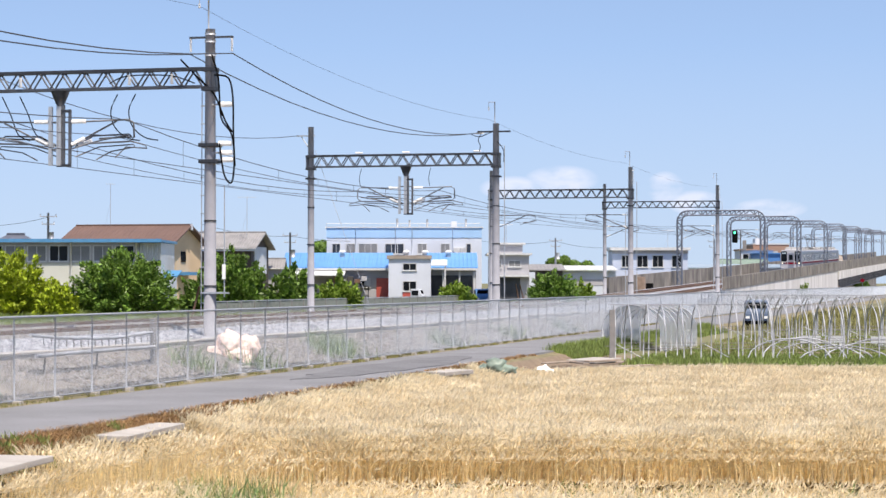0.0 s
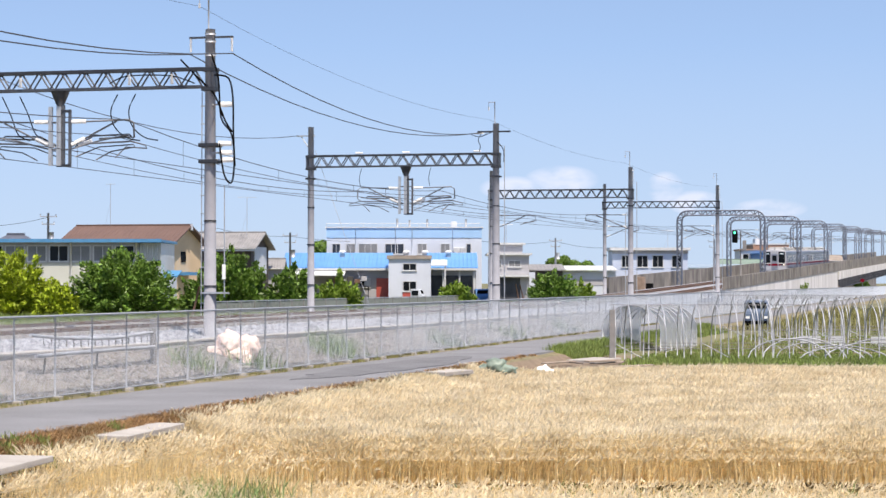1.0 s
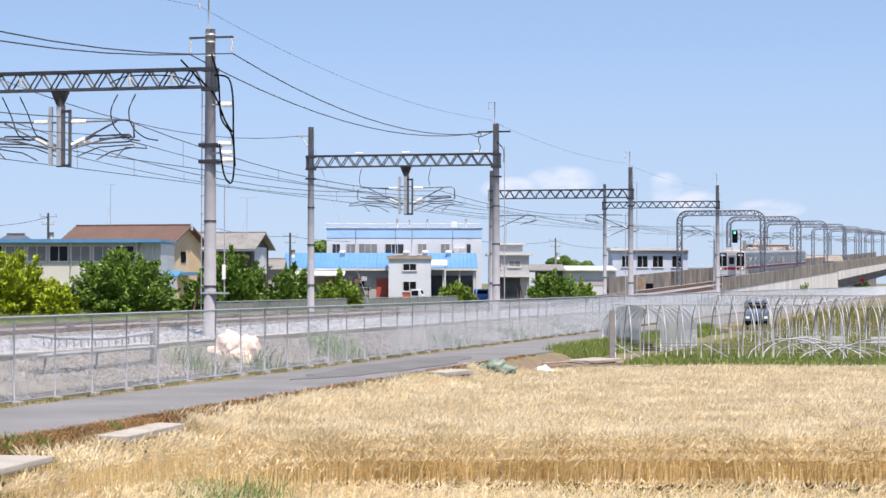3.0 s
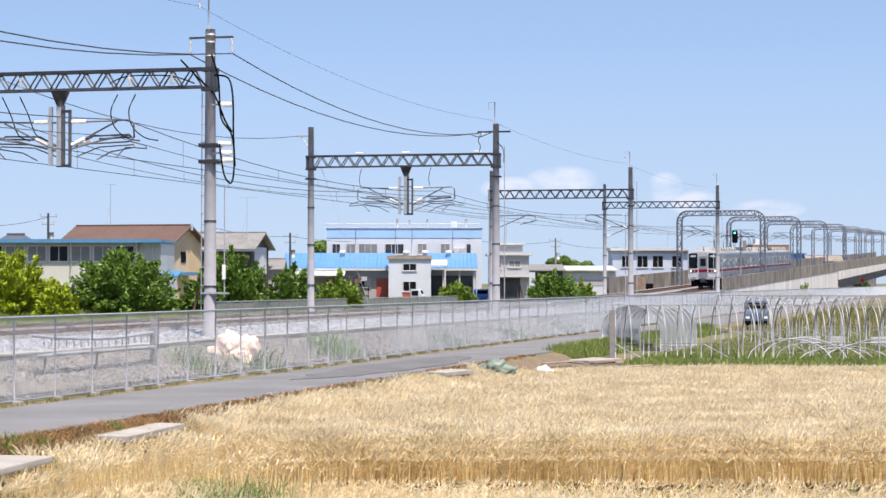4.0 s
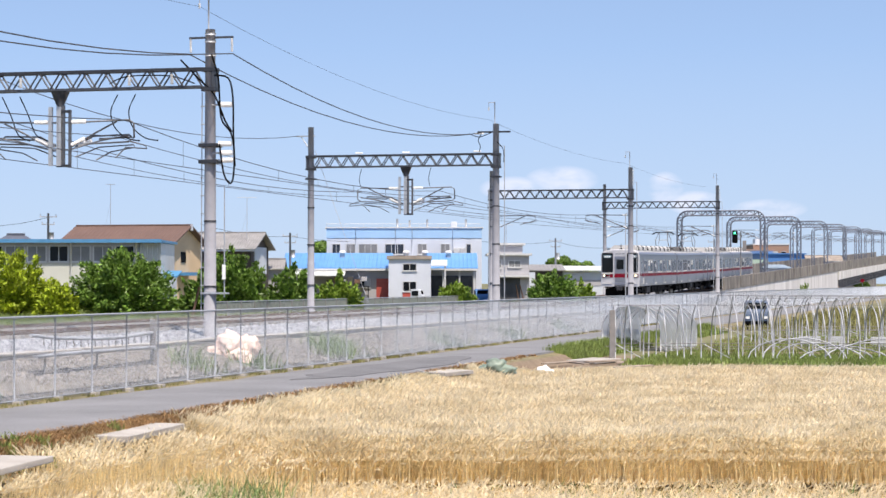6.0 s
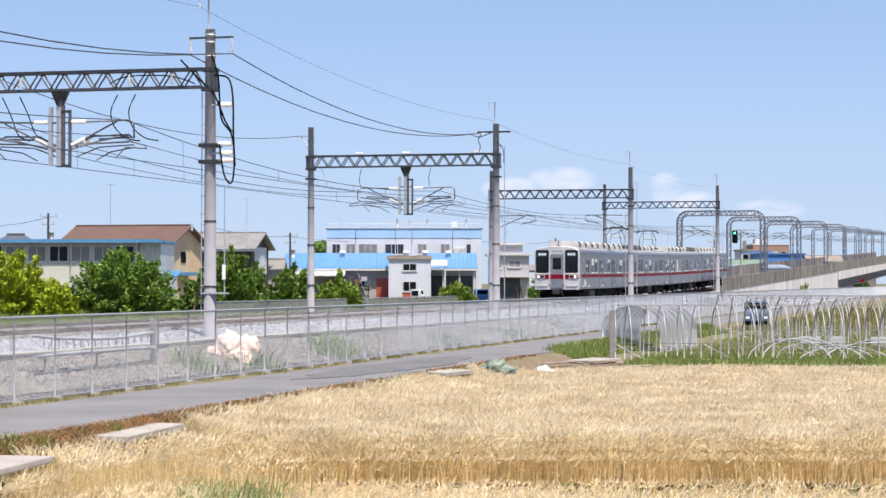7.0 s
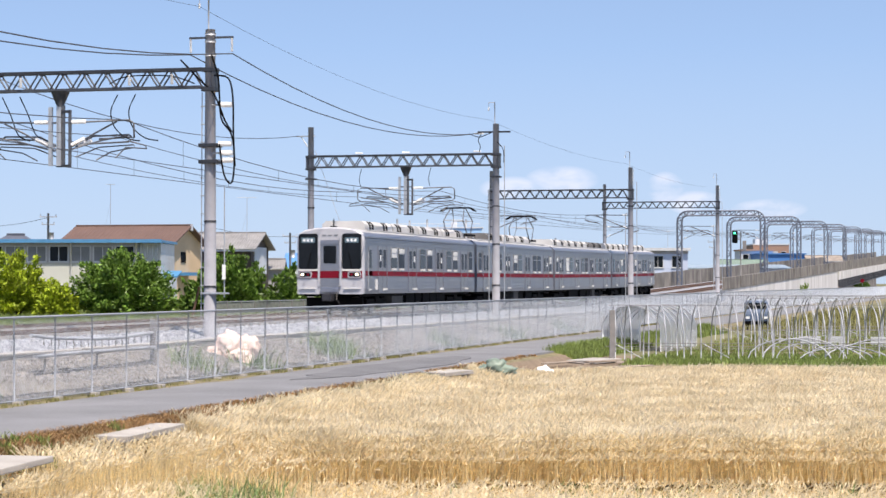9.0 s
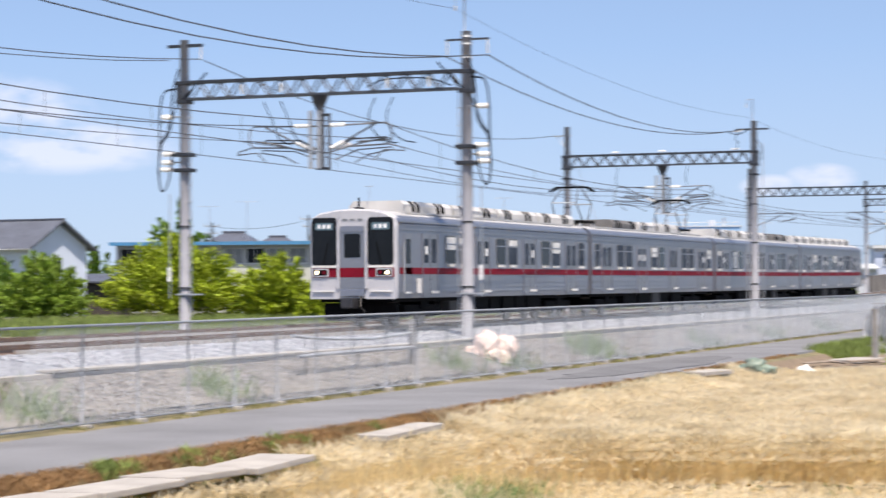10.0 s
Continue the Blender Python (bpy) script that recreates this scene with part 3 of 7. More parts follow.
def gantry(y, detail, mid, fx, hr, hl, lift, hung):
    """Two concrete poles and a lattice beam; hung: brackets on a post under the beam, else on the poles."""
    zb = rail_z(y)
    g = thing("catenary_gantry", pose(0, y, zb), "concrete catenary poles carrying a dark steel lattice beam", "catenary gantry", "catenary gantries of the railway")
    rp = concrete_pole("pole", hr, g, pose(POLE_X, 0, 0))
    lp = concrete_pole("pole", hl, g, pose(fx, 0, 0), 0.18, 0.14)
    for p in (rp, lp):
        for z in (3.2, 5.05, 1.2):
            part("band", band(z, 0.212 - 0.006 * z, 0.06), DARK_STEEL, p)
        for z in (7.22 + lift, 7.82 + lift):
            part("beam_clamp", boxm(-0.22, 0.22, -0.22, 0.22, z, z + 0.13, bevel=0.015), DARK_STEEL, p)
    part("side_plate", boxm(0.12, 0.2, -0.2, 0.2, 7.25 + lift, 7.95 + lift), GANTRY_BAR, rp)
    part("side_plate", boxm(-0.2, -0.12, -0.2, 0.2, 7.25 + lift, 7.95 + lift), GANTRY_BAR, lp)
    # lattice beam of four chords
    x0, x1, z0, z1 = fx + 0.2, POLE_X - 0.2, 7.37 + lift, 7.91 + lift
    n = 13
    w = (x1 - x0) / n
    bar = [mesh("lattice_bar", tube(bmesh.new(), [(0, 0, z0), (sg * w / 2, 0, z1)], 0.028, 4), GANTRY_BAR) for sg in (1, -1)]
    for yy in (-0.17, 0.17):
        part("lower_chord", boxm(x0, x1, yy - 0.04, yy + 0.04, z0 - 0.04, z0 + 0.03), GANTRY_BAR, g)
        part("upper_chord", boxm(x0, x1, yy - 0.045, yy + 0.045, z1 - 0.04, z1 + 0.045), DARK_STEEL, g)
        for i in range(n):
            for q in (0, 1):
                part("lattice_bar", bar[q], None, g, at=pose(x0 + w * (i + q), yy, 0))
    for i in range(0, n + 1, 2):
        part("cross_bar", boxm(x0 + w * i - 0.025, x0 + w * i + 0.025, -0.13, 0.13, z0 - 0.02, z0 + 0.02), DARK_STEEL, g)
    if hung:
        # hanging post between the tracks
        hp = part("hanging_post", tube(bmesh.new(), [(mid, 0, 7.33), (mid, 0, 7.08), (mid, 0, 6.85)], 0.3, 6, 0.1), DARK_STEEL, g, at=pose(0, 0, lift))
        for dx, r, z0h, m in ((-0.32, 0.055, 6.85, STEEL), (-0.02, 0.075, 6.9, STEEL), (0.11, 0.045, 6.9, CANT), (0.33, 0.04, 6.75, CANT)):
            part("upright", boxm(mid + dx - r, mid + dx + r, -r, r, 5.0, z0h), m, hp)
        for z in (6.7, 5.0):
            part("cross_plate", boxm(mid - 0.1, mid + 0.36, -0.06, 0.06, z - 0.04, z + 0.04), DARK_STEEL, hp)
        for z in (6.35, 5.5):
            part("cross_plate", boxm(mid - 0.36, mid + 0.36, -0.05, 0.05, z - 0.025, z + 0.025), CANT, hp)
        for s in (1, -1):
            e = new("bracket_set")
            e.parent = g
            e.matrix_basis = pose(mid, 0, lift * 1.3)
            cantilever(s, e)
    else:
        for s, px in ((-1, POLE_X), (1, fx)):
            e = new("bracket_set")
            e.parent = g
            e.matrix_basis = pose(px, 0, 0)
            pole_bracket(s, e)
    # crossarm and rod on the near pole
    if detail:
        part("crossarm", boxm(POLE_X - 0.68, POLE_X + 0.74, -0.04, 0.04, 8.85, 8.91), GANTRY_BAR, g)
        part("crossarm", boxm(fx - 0.6, fx + 0.66, -0.05, 0.05, hl - 0.24, hl - 0.14), DARK_STEEL, g)
        for x, z in ((POLE_X - 0.64, 8.85), (POLE_X + 0.7, 8.85), (fx + 0.6, hl - 0.24)):
            part("insulator", insulator(bmesh.new(), (x, 0, z), (0, 0, -1), 8, 0.05), PORCELAIN, g, "white ribbed porcelain insulator")
        for z in (8.95, 8.72, 8.3):
            part("band", band(z, 0.172, 0.07), STEEL, rp)
    elif hung:
        part("crossarm", boxm(POLE_X - 0.92, POLE_X + 0.72, -0.05, 0.05, 8.66, 8.74), DARK_STEEL, g)
        for dx in (-0.75, -0.55):
            part("insulator", insulator(bmesh.new(), (POLE_X + dx - 0.3, -0.05, 8.62), (1, 0, 0), 5, 0.05), PORCELAIN, g, "white ribbed porcelain insulator")
        part("crossarm", boxm(fx - 0.75, fx + 0.2, -0.05, 0.05, 8.62, 8.68), STEEL, g)
        part("stay", tube(bmesh.new(), [(fx - 0.5, 0, 8.62), (fx - 0.15, 0, 8.1)], 0.025, 5), STEEL, g)
        for pts in ([(-0.7, 8.6), (-0.85, 8.3), (-0.75, 8.0), (-0.8, 7.75)], [(-1.3, 8.62), (-0.8, 8.45), (-0.2, 8.66)], [(0.1, 8.2), (0.4, 7.8), (0.42, 7.2)]):
            part("cable", tube(bmesh.new(), [(POLE_X + a, -0.15, b) for a, b in smooth_line(pts, 4)], 0.02, 5), BLACK, g)
        for x in (fx + 2.6, POLE_X - 3.3):
            part("jumper", tube(bmesh.new(), [(x + a, 0.1, b) for a, b in smooth_line([(0, 7.0), (-0.12, 6.5), (-0.05, 6.1)], 4)], 0.016, 5), BLACK, g)
        part("guy_wire", tube(bmesh.new(), [(fx + 0.2, 0.1, 7.9), (fx + 3.0, 0.1, 0.2)], 0.012, 4), STEEL, g)
    else:
        for i in range(5):
            part("insulator", insulator(bmesh.new(), (POLE_X + 0.12, -0.05, hr - 0.25 - 0.22 * i), (1, 0, 0.3), 3, 0.045), STEEL, g)
    rod = tube(bmesh.new(), [(POLE_X - 0.06, 0, hr - 0.5), (POLE_X - 0.06, 0, hr + 1.05)], 0.025, 6)
    tube(rod, [(POLE_X - 0.06, 0, hr + 1.05), (POLE_X - 0.36, 0, hr + 1.05), (POLE_X - 0.36, 0, hr + 0.78)], 0.02, 5)
    part("ground_wire_holder", rod, STEEL, g)
    part("insulator", insulator(bmesh.new(), (POLE_X - 0.36, 0, hr + 0.8), (0, 0, -1), 3, 0.05), PORCELAIN, g)
    if detail:
        for k, px in enumerate((POLE_X, fx)):
            s = 1 if k == 0 else -1
            for z in (5.55, 5.05):
                part("clamp", boxm(px - 0.3, px + 0.3, -0.26, 0.26, z - 0.05, z + 0.07, bevel=0.02), DARK_STEEL, g)
            for z, dx in ((6.8, 0.45), (5.6, 0.42), (5.32, 0.45), (5.1, 0.5)):
                part("insulator", insulator(bmesh.new(), (px + s * (dx - 0.1), -0.1, z), (s, 0, 0), 8, 0.095), PORCELAIN, g, "white ribbed porcelain insulator")
                part("support_arm", tube(bmesh.new(), [(px, -0.1, z), (px + s * (dx - 0.1), -0.1, z)], 0.03, 5), STEEL, g)
            for pts in ([(0.1, 8.35), (0.33, 7.6), (0.42, 6.4), (0.75, 5.9), (0.85, 5.2), (0.8, 4.5), (0.68, 4.4), (0.5, 4.7), (0.36, 5.6)],
                        [(0.2, 7.7), (0.65, 7.6), (0.8, 7.0), (0.82, 5.9), (0.87, 4.9)],
                        [(-0.9, 8.2), (-0.3, 7.6), (0.2, 7.1), (0.55, 6.3), (0.78, 5.95)]):
                part("cable", tube(bmesh.new(), [(px + s * a, -0.18, b) for a, b in smooth_line(pts, 4)], 0.03, 5), BLACK, g)
            part("conduit", tube(bmesh.new(), [(px + s * 0.5, -0.1, 0.9), (px + s * 0.5, -0.1, 4.3)], 0.02, 5), STEEL, g)
            part("conduit_clamp", boxm(px - 0.24, px + 0.56, -0.2, 0.2, 1.0, 1.05), STEEL, g)
            part("marker", boxm(px + s * 0.45, px + s * 0.55, -0.16, -0.12, 1.45, 1.9), PORCELAIN, g)
            part("pole_conduit", tube(bmesh.new(), [(px - s * 0.27, -0.05, 0.3), (px - s * 0.25, -0.05, 7.2)], 0.018, 5), STEEL, g)
            for i in range(12):
                part("conduit_tie", boxm(*sorted((px - s * 0.29, px - s * 0.12)), -0.08, -0.02, 0.7 + 0.55 * i, 0.73 + 0.55 * i), STEEL, g)
        for dx, a in ((-2.55, 0), (-1.15, 0), (-6.2, 0.1), (-7.6, 0.1)):
            part("insulator", insulator(bmesh.new(), (POLE_X + dx, -0.28, 7.75), (0, 0, -1), 6, 0.07), PORCELAIN, g, "white ribbed porcelain insulator")
        for x in (POLE_X - 2.5, POLE_X - 3.1, MID_X - 1.6, MID_X - 2.2):
            pts = [(0, 7.2), (-0.22, 6.7), (-0.1, 6.2), (0.3, 5.85), (0.75, 5.75)] if x > MID_X else [(0, 7.2), (0.3, 6.6), (0.55, 6.0), (0.95, 5.8)]
            part("jumper", tube(bmesh.new(), [(x + a, 0.1, b) for a, b in smooth_line(pts, 4)], 0.02, 5), BLACK, g)
        part("jumper", tube(bmesh.new(), [(POLE_X + a, -0.3, b) for a, b in smooth_line([(-3.2, 7.5), (-2.6, 7.72), (-1.2, 7.7), (-0.4, 7.45)], 4)], 0.02, 5), BLACK, g)
    else:
        for k, px in enumerate((POLE_X, fx)):
            part("clamp", boxm(px - 0.23, px + 0.23, -0.22, 0.22, 6.75 + lift, 6.83 + lift), DARK_STEEL, g)
        for dx in (-0.9, -4.5, -6.9) if hung else ():
            part("insulator", insulator(bmesh.new(), (POLE_X + dx - 0.2, -0.1, 8.03 + lift), (1, 0, 0), 7, 0.06), PORCELAIN, g, "white ribbed porcelain insulator")
        part("pole_ladder", tube(bmesh.new(), [(POLE_X - 0.35, 0, -0.5), (POLE_X - 0.35, 0, 5.9), (POLE_X - 0.2, 0, 5.95)], 0.03, 5), STEEL, g)
        part("pole_ladder", tube(bmesh.new(), [(POLE_X + 0.42, 0, 0.3), (POLE_X + 0.42, 0, 8.0), (POLE_X, 0, 8.05)], 0.025, 5), STEEL, g)
    return g


def smooth_line(pts, k):
    """Points rounded off along a Catmull-Rom line."""
    out = []
    for i in range(len(pts) - 1):
        p = [np.array(pts[max(0, min(len(pts) - 1, i + j))], float) for j in (-1, 0, 1, 2)]
        for q in range(k):
            t = q / k
            out.append(tuple(0.5 * (2 * p[1] + (p[2] - p[0]) * t + (2 * p[0] - 5 * p[1] + 4 * p[2] - p[3]) * t * t + (3 * p[1] - p[0] - 3 * p[2] + p[3]) * t ** 3)))
    out.append(tuple(pts[-1]))
    return out


def arch_gantry(y, first=None):
    """A lattice portal with rounded shoulders on the viaduct."""
    m = pose(0, y, rail_z(y))
    if first:
        return copy_thing(first, m)
    g = thing("lattice_portal", m, "grey steel lattice portal with rounded corners on viaduct", "catenary gantry", "lattice portals on the viaduct")

    def line(inset):
        a, b, top, r = FAR_POLE_X + inset, POLE_X - inset, 7.95 - inset, 1.15 - inset
        pts = [(a, -0.9), (a, 2), (a, 4.4), (a, top - r)]
        pts += [(a + r - r * math.cos(q), top - r + r * math.sin(q)) for q in (0.35, 0.8, 1.2, 1.5708)]
        n = 14
        pts += [(a + r + (b - a - 2 * r) * i / n, top) for i in range(1, n)]
        pts += [(b - r + r * math.sin(q), top - r + r * math.cos(q)) for q in (0.0, 0.37, 0.8, 1.2, 1.5708)]
        return pts + [(b, 4.4), (b, 2), (b, -0.9)]
    o, i = line(0.0), line(0.5)
    for yy in (-0.22, 0.22):
        for nm, l in (("outer_chord", o), ("inner_chord", i)):
            part(nm, tube(bmesh.new(), [(x, yy, z) for x, z in l], 0.075, 4), PORTAL, g)
    bm = bmesh.new()

    def dense(l):
        out = []
        for p, q in zip(l, l[1:]):
            k = max(1, int(math.dist(p, q) / 0.6))
            out += [(p[0] + (q[0] - p[0]) * j / k, p[1] + (q[1] - p[1]) * j / k) for j in range(k)]
        return out + [l[-1]]
    dd = dense(o)
    ii = dense(i)
    for k in range(len(dd) - 1):
        c = min(ii, key=lambda p: math.dist(p, ((dd[k][0] + dd[k + 1][0]) / 2, (dd[k][1] + dd[k + 1][1]) / 2)))
        for yy in (-0.22, 0.22):
            tube(bm, [(dd[k][0], yy, dd[k][1]), (c[0], yy, c[1])], 0.042, 3, caps=False)
            tube(bm, [(dd[k + 1][0], yy, dd[k + 1][1]), (c[0], yy, c[1])], 0.042, 3, caps=False)
    part("lattice", bm, PORTAL, g)
    for s in (1, -1):
        e = new("bracket_set")
        e.parent = g
        e.matrix_basis = pose((POLE_X - 0.5) if s < 0 else (FAR_POLE_X + 0.5), 0, 0)
        pole_bracket(s, e)
    return g


GANTRY_Y = (61.8, 101.5, 142.5, 191.0)
ARCH_Y = (234, 281, 330, 376, 424, 472, 520, 568, 616)


def wires():
    sup = [-18, 22, *GANTRY_Y, *ARCH_Y]

    def strung(name, x, z, sag, r, label, ends=None, n=10):
        pts = []
        for a, b in zip(sup, sup[1:]):
            if ends and not (ends[0] <= a and b <= ends[1]):
                continue
            for i in range(n + (b == sup[-1])):
                t = i / n
                y = a + (b - a) * t
                low = min(1.0, max(0.0, (y - 61.8) / 39.7)) * (0.55 if z > 6 else 0.3 if z > 5.5 and z < 6 else 0.0)
                pts.append((x, y, rail_z(a) * (1 - t) + rail_z(b) * t + z - low - (sag if y < 101.5 else 0.6 * sag) * 4 * t * (1 - t)))
        single(name, tube(bmesh.new(), pts, r, 5), WIRE, label, "wire", "wires of the overhead line")
    for x in (NEAR_TRACK, FAR_TRACK):
        strung("contact_wire", x + 0.1, 5.2, 0.0, 0.013, "thin dark contact wire hung above the track")
        strung("messenger_wire", x + 0.1, 6.4, 0.65, 0.015, "sagging dark messenger wire above the track")
        strung("messenger_wire", x - 0.25, 5.9, 0.45, 0.012, "sagging dark messenger wire above the track")
        d = 0
        for a, b in zip(sup, sup[1:7]):
            for k in range(1, 8):
                t = k / 8
                y = a + (b - a) * t
                zr = rail_z(a) * (1 - t) + rail_z(b) * t
                if y > 30:
                    bm = tube(bmesh.new(), [(x + 0.1, y, zr + 5.2), (x + 0.1, y, zr + 6.4 - 0.55 * min(1.0, max(0.0, (y - 61.8) / 39.7)) - (2.6 if y < 101.5 else 1.56) * t * (1 - t))], 0.007, 4)
                    single("dropper", bm, WIRE, "thin dropper wire between contact and messenger wire", "wire", "droppers of the overhead line")
    # feeders end on the second gantry
    for pts, r in (((( -18, -23.66, 8.4, 1.2), (22, -23.66, 8.4, 1.16), (61.8, -23.66, 8.37, 0.98), (101.5, -23.85, 8.66, 0)), 0.019),
                   (((-18, -22.28, 8.4, 1.2), (22, -22.28, 8.4, 1.21), (61.8, -22.28, 8.37, 0.88), (101.5, -23.7, 8.66, 0)), 0.019),
                   (((-18, -32.2, 8.7, 1.0), (22, -32.2, 8.7, 1.0), (61.8, -32.2, 8.66, 1.0), (101.5, -33.1, 8.66, 0)), 0.016),
                   (((-18, -33.4, 8.7, 1.0), (22, -33.4, 8.7, 1.0), (61.8, -33.4, 8.66, 0)), 0.014)):
        line = []
        for (a, xa, za, sag), (b, xb, zb, _) in zip(pts, pts[1:]):
            for i in range(13):
                t = i / 12
                line.append((xa + (xb - xa) * t, a + (b - a) * t, 1.2 + za + (zb - za) * t - 4 * sag * t * (1 - t)))
        single("feeder_wire", tube(bmesh.new(), line, r, 5), WIRE, "thick sagging feeder wire between pole tops", "wire", "wires of the overhead line")
    strung("ground_wire", POLE_X - 0.36, 9.85, 0.6, 0.006, "very thin ground wire above the pole tops", (-18, 191.0))


def viaduct():
    """Retaining walls that rise into a viaduct, with a girder bridge beyond."""
    def near_up(y):
        return 1.17 + 0.0026 * (y - 193)

    def wall(name, x, y0, y1, thick, foot, label, up):
        bm = bmesh.new()
        n = 24
        rows = []
        for i in range(n + 1):
            y = y0 + (y1 - y0) * i / n
            t = rail_z(y) + up(y)
            rows.append([bm.verts.new(p) for p in ((x, y, foot(y)), (x + thick, y, foot(y)), (x + thick, y, t), (x, y, t))])
        for a, b in zip(rows, rows[1:]):
            for k in range(4):
                bm.faces.new((a[k], b[k], b[(k + 1) % 4], a[(k + 1) % 4]))
        bm.faces.new(rows[0])
        bm.faces.new(rows[-1][::-1])
        bmesh.ops.recalc_face_normals(bm, faces=bm.faces[:])
        return bm
    th = thing("viaduct", pose(0, 0, 0), "stained grey concrete railway ramp and viaduct with parapets", "viaduct", "", "structure")
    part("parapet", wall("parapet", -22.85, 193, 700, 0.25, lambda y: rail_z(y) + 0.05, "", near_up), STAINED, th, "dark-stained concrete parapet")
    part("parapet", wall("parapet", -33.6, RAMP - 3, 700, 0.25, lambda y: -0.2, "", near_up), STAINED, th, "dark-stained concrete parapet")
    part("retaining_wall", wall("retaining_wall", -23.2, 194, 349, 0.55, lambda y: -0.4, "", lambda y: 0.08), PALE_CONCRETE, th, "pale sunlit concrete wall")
    part("deck_edge", wall("deck_edge", -22.95, 349, 700, 0.4, lambda y: rail_z(y) - 1.3, "", lambda y: 0.06), PALE_CONCRETE, th, "pale concrete edge of the bridge deck")
    part("pier", boxm(-23.7, -22.5, 349.3, 352, -0.4, rail_z(349) - 2.3), RUST_BOX, th, "brown-stained pier")
    bm = bmesh.new()
    for i in range(88):
        y = 350 + 4 * i
        z = rail_z(y)
        box(bm, -23.0, -22.6, y, y + 4, z - 2.6, z - 1.0)
        box(bm, -22.6, -22.4, y, y + 0.2, z - 2.6, z - 1.3)
        box(bm, -22.6, -22.3, y, y + 4, z - 2.72, z - 2.56)
    part("bridge_girder", bm, GIRDER, th, "dark steel girder over the crossing road")
    for i in range(1, 13):
        y = 194 + i * 12.0
        part("pilaster", boxm(-22.6, -22.54, y - 0.12, y + 0.12, rail_z(y) + 0.1, rail_z(y) + near_up(y) - 0.06), STAINED, th)


def signal(y):
    th = thing("railway_signal", pose(-23.4, y, rail_z(y) + 0.3), "black railway signal with green light on thin mast", "railway signal")
    part("mast", tube(bmesh.new(), [(0.05, 0, -0.8), (0.05, 0, 5.2)], 0.06, 8), POST_GREY, th)
    bm = boxm(-0.8, -0.25, -0.1, 0.1, 4.05, 5.3, bevel=0.09)
    h = part("signal_head", bm, BLACK, th)
    part("arm", boxm(-0.5, 0.05, -0.04, 0.04, 4.4, 4.5), POST_GREY, th)
    for k, z in enumerate((5.05, 4.65, 4.25)):
        part("hood", tube(bmesh.new(), [(-0.5, -0.3, z), (-0.5, -0.1, z)], 0.13, 8), BLACK, h)
        part("lamp", tube(bmesh.new(), [(-0.5, -0.32 if k == 0 else -0.12, z), (-0.5, -0.05, z)], 0.11, 8), SIGNAL_GREEN if k == 0 else GLASS, h)
    part("relay_box", boxm(0.25, 0.6, -0.15, 0.15, 3.3, 4.3, bevel=0.03), POST_GREY, th)
    part("relay_arm", boxm(0.05, 0.3, -0.03, 0.03, 3.4, 3.48), POST_GREY, th)

# ---- the train ----
HW, ZB, ZE, ZR, LEN = 1.435, 0.9, 3.32, 3.58, 19.5


def rounded_rect(bm, y0, y1, z0, z1, x0, x1, r=0.07, axis="x"):
    """A plate with rounded corners, drawn out from x0 to x1 across the given axis."""
    pts = []
    for cy, cz, a0 in ((y1 - r, z1 - r, 0), (y0 + r, z1 - r, 90), (y0 + r, z0 + r, 180), (y1 - r, z0 + r, 270)):
        for k in range(4):
            a = radians(a0 + 30 * k)
            pts.append((cy + r * math.cos(a), cz + r * math.sin(a)))
    mk = (lambda p, q: (q, p[0], p[1])) if axis == "x" else (lambda p, q: (p[0], q, p[1]))
    a = [bm.verts.new(mk(p, x0)) for p in pts]
    b = [bm.verts.new(mk(p, x1)) for p in pts]
    n = len(pts)
    fs = [bm.faces.new(a), bm.faces.new(b[::-1])]
    fs += [bm.faces.new((a[k], b[k], b[(k + 1) % n], a[(k + 1) % n])) for k in range(n)]
    bmesh.ops.recalc_face_normals(bm, faces=fs)
    return bm


def bogie(parent, y):
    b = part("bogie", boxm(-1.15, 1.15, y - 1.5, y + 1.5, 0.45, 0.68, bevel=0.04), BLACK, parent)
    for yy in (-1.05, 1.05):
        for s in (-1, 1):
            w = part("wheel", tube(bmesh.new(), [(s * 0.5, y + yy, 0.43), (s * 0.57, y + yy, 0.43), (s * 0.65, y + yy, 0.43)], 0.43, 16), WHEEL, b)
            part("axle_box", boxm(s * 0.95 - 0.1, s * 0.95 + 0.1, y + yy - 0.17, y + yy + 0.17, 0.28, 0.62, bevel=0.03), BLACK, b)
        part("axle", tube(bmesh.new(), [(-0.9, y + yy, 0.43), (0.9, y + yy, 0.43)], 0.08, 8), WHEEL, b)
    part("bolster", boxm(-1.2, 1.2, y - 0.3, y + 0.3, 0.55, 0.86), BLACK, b)


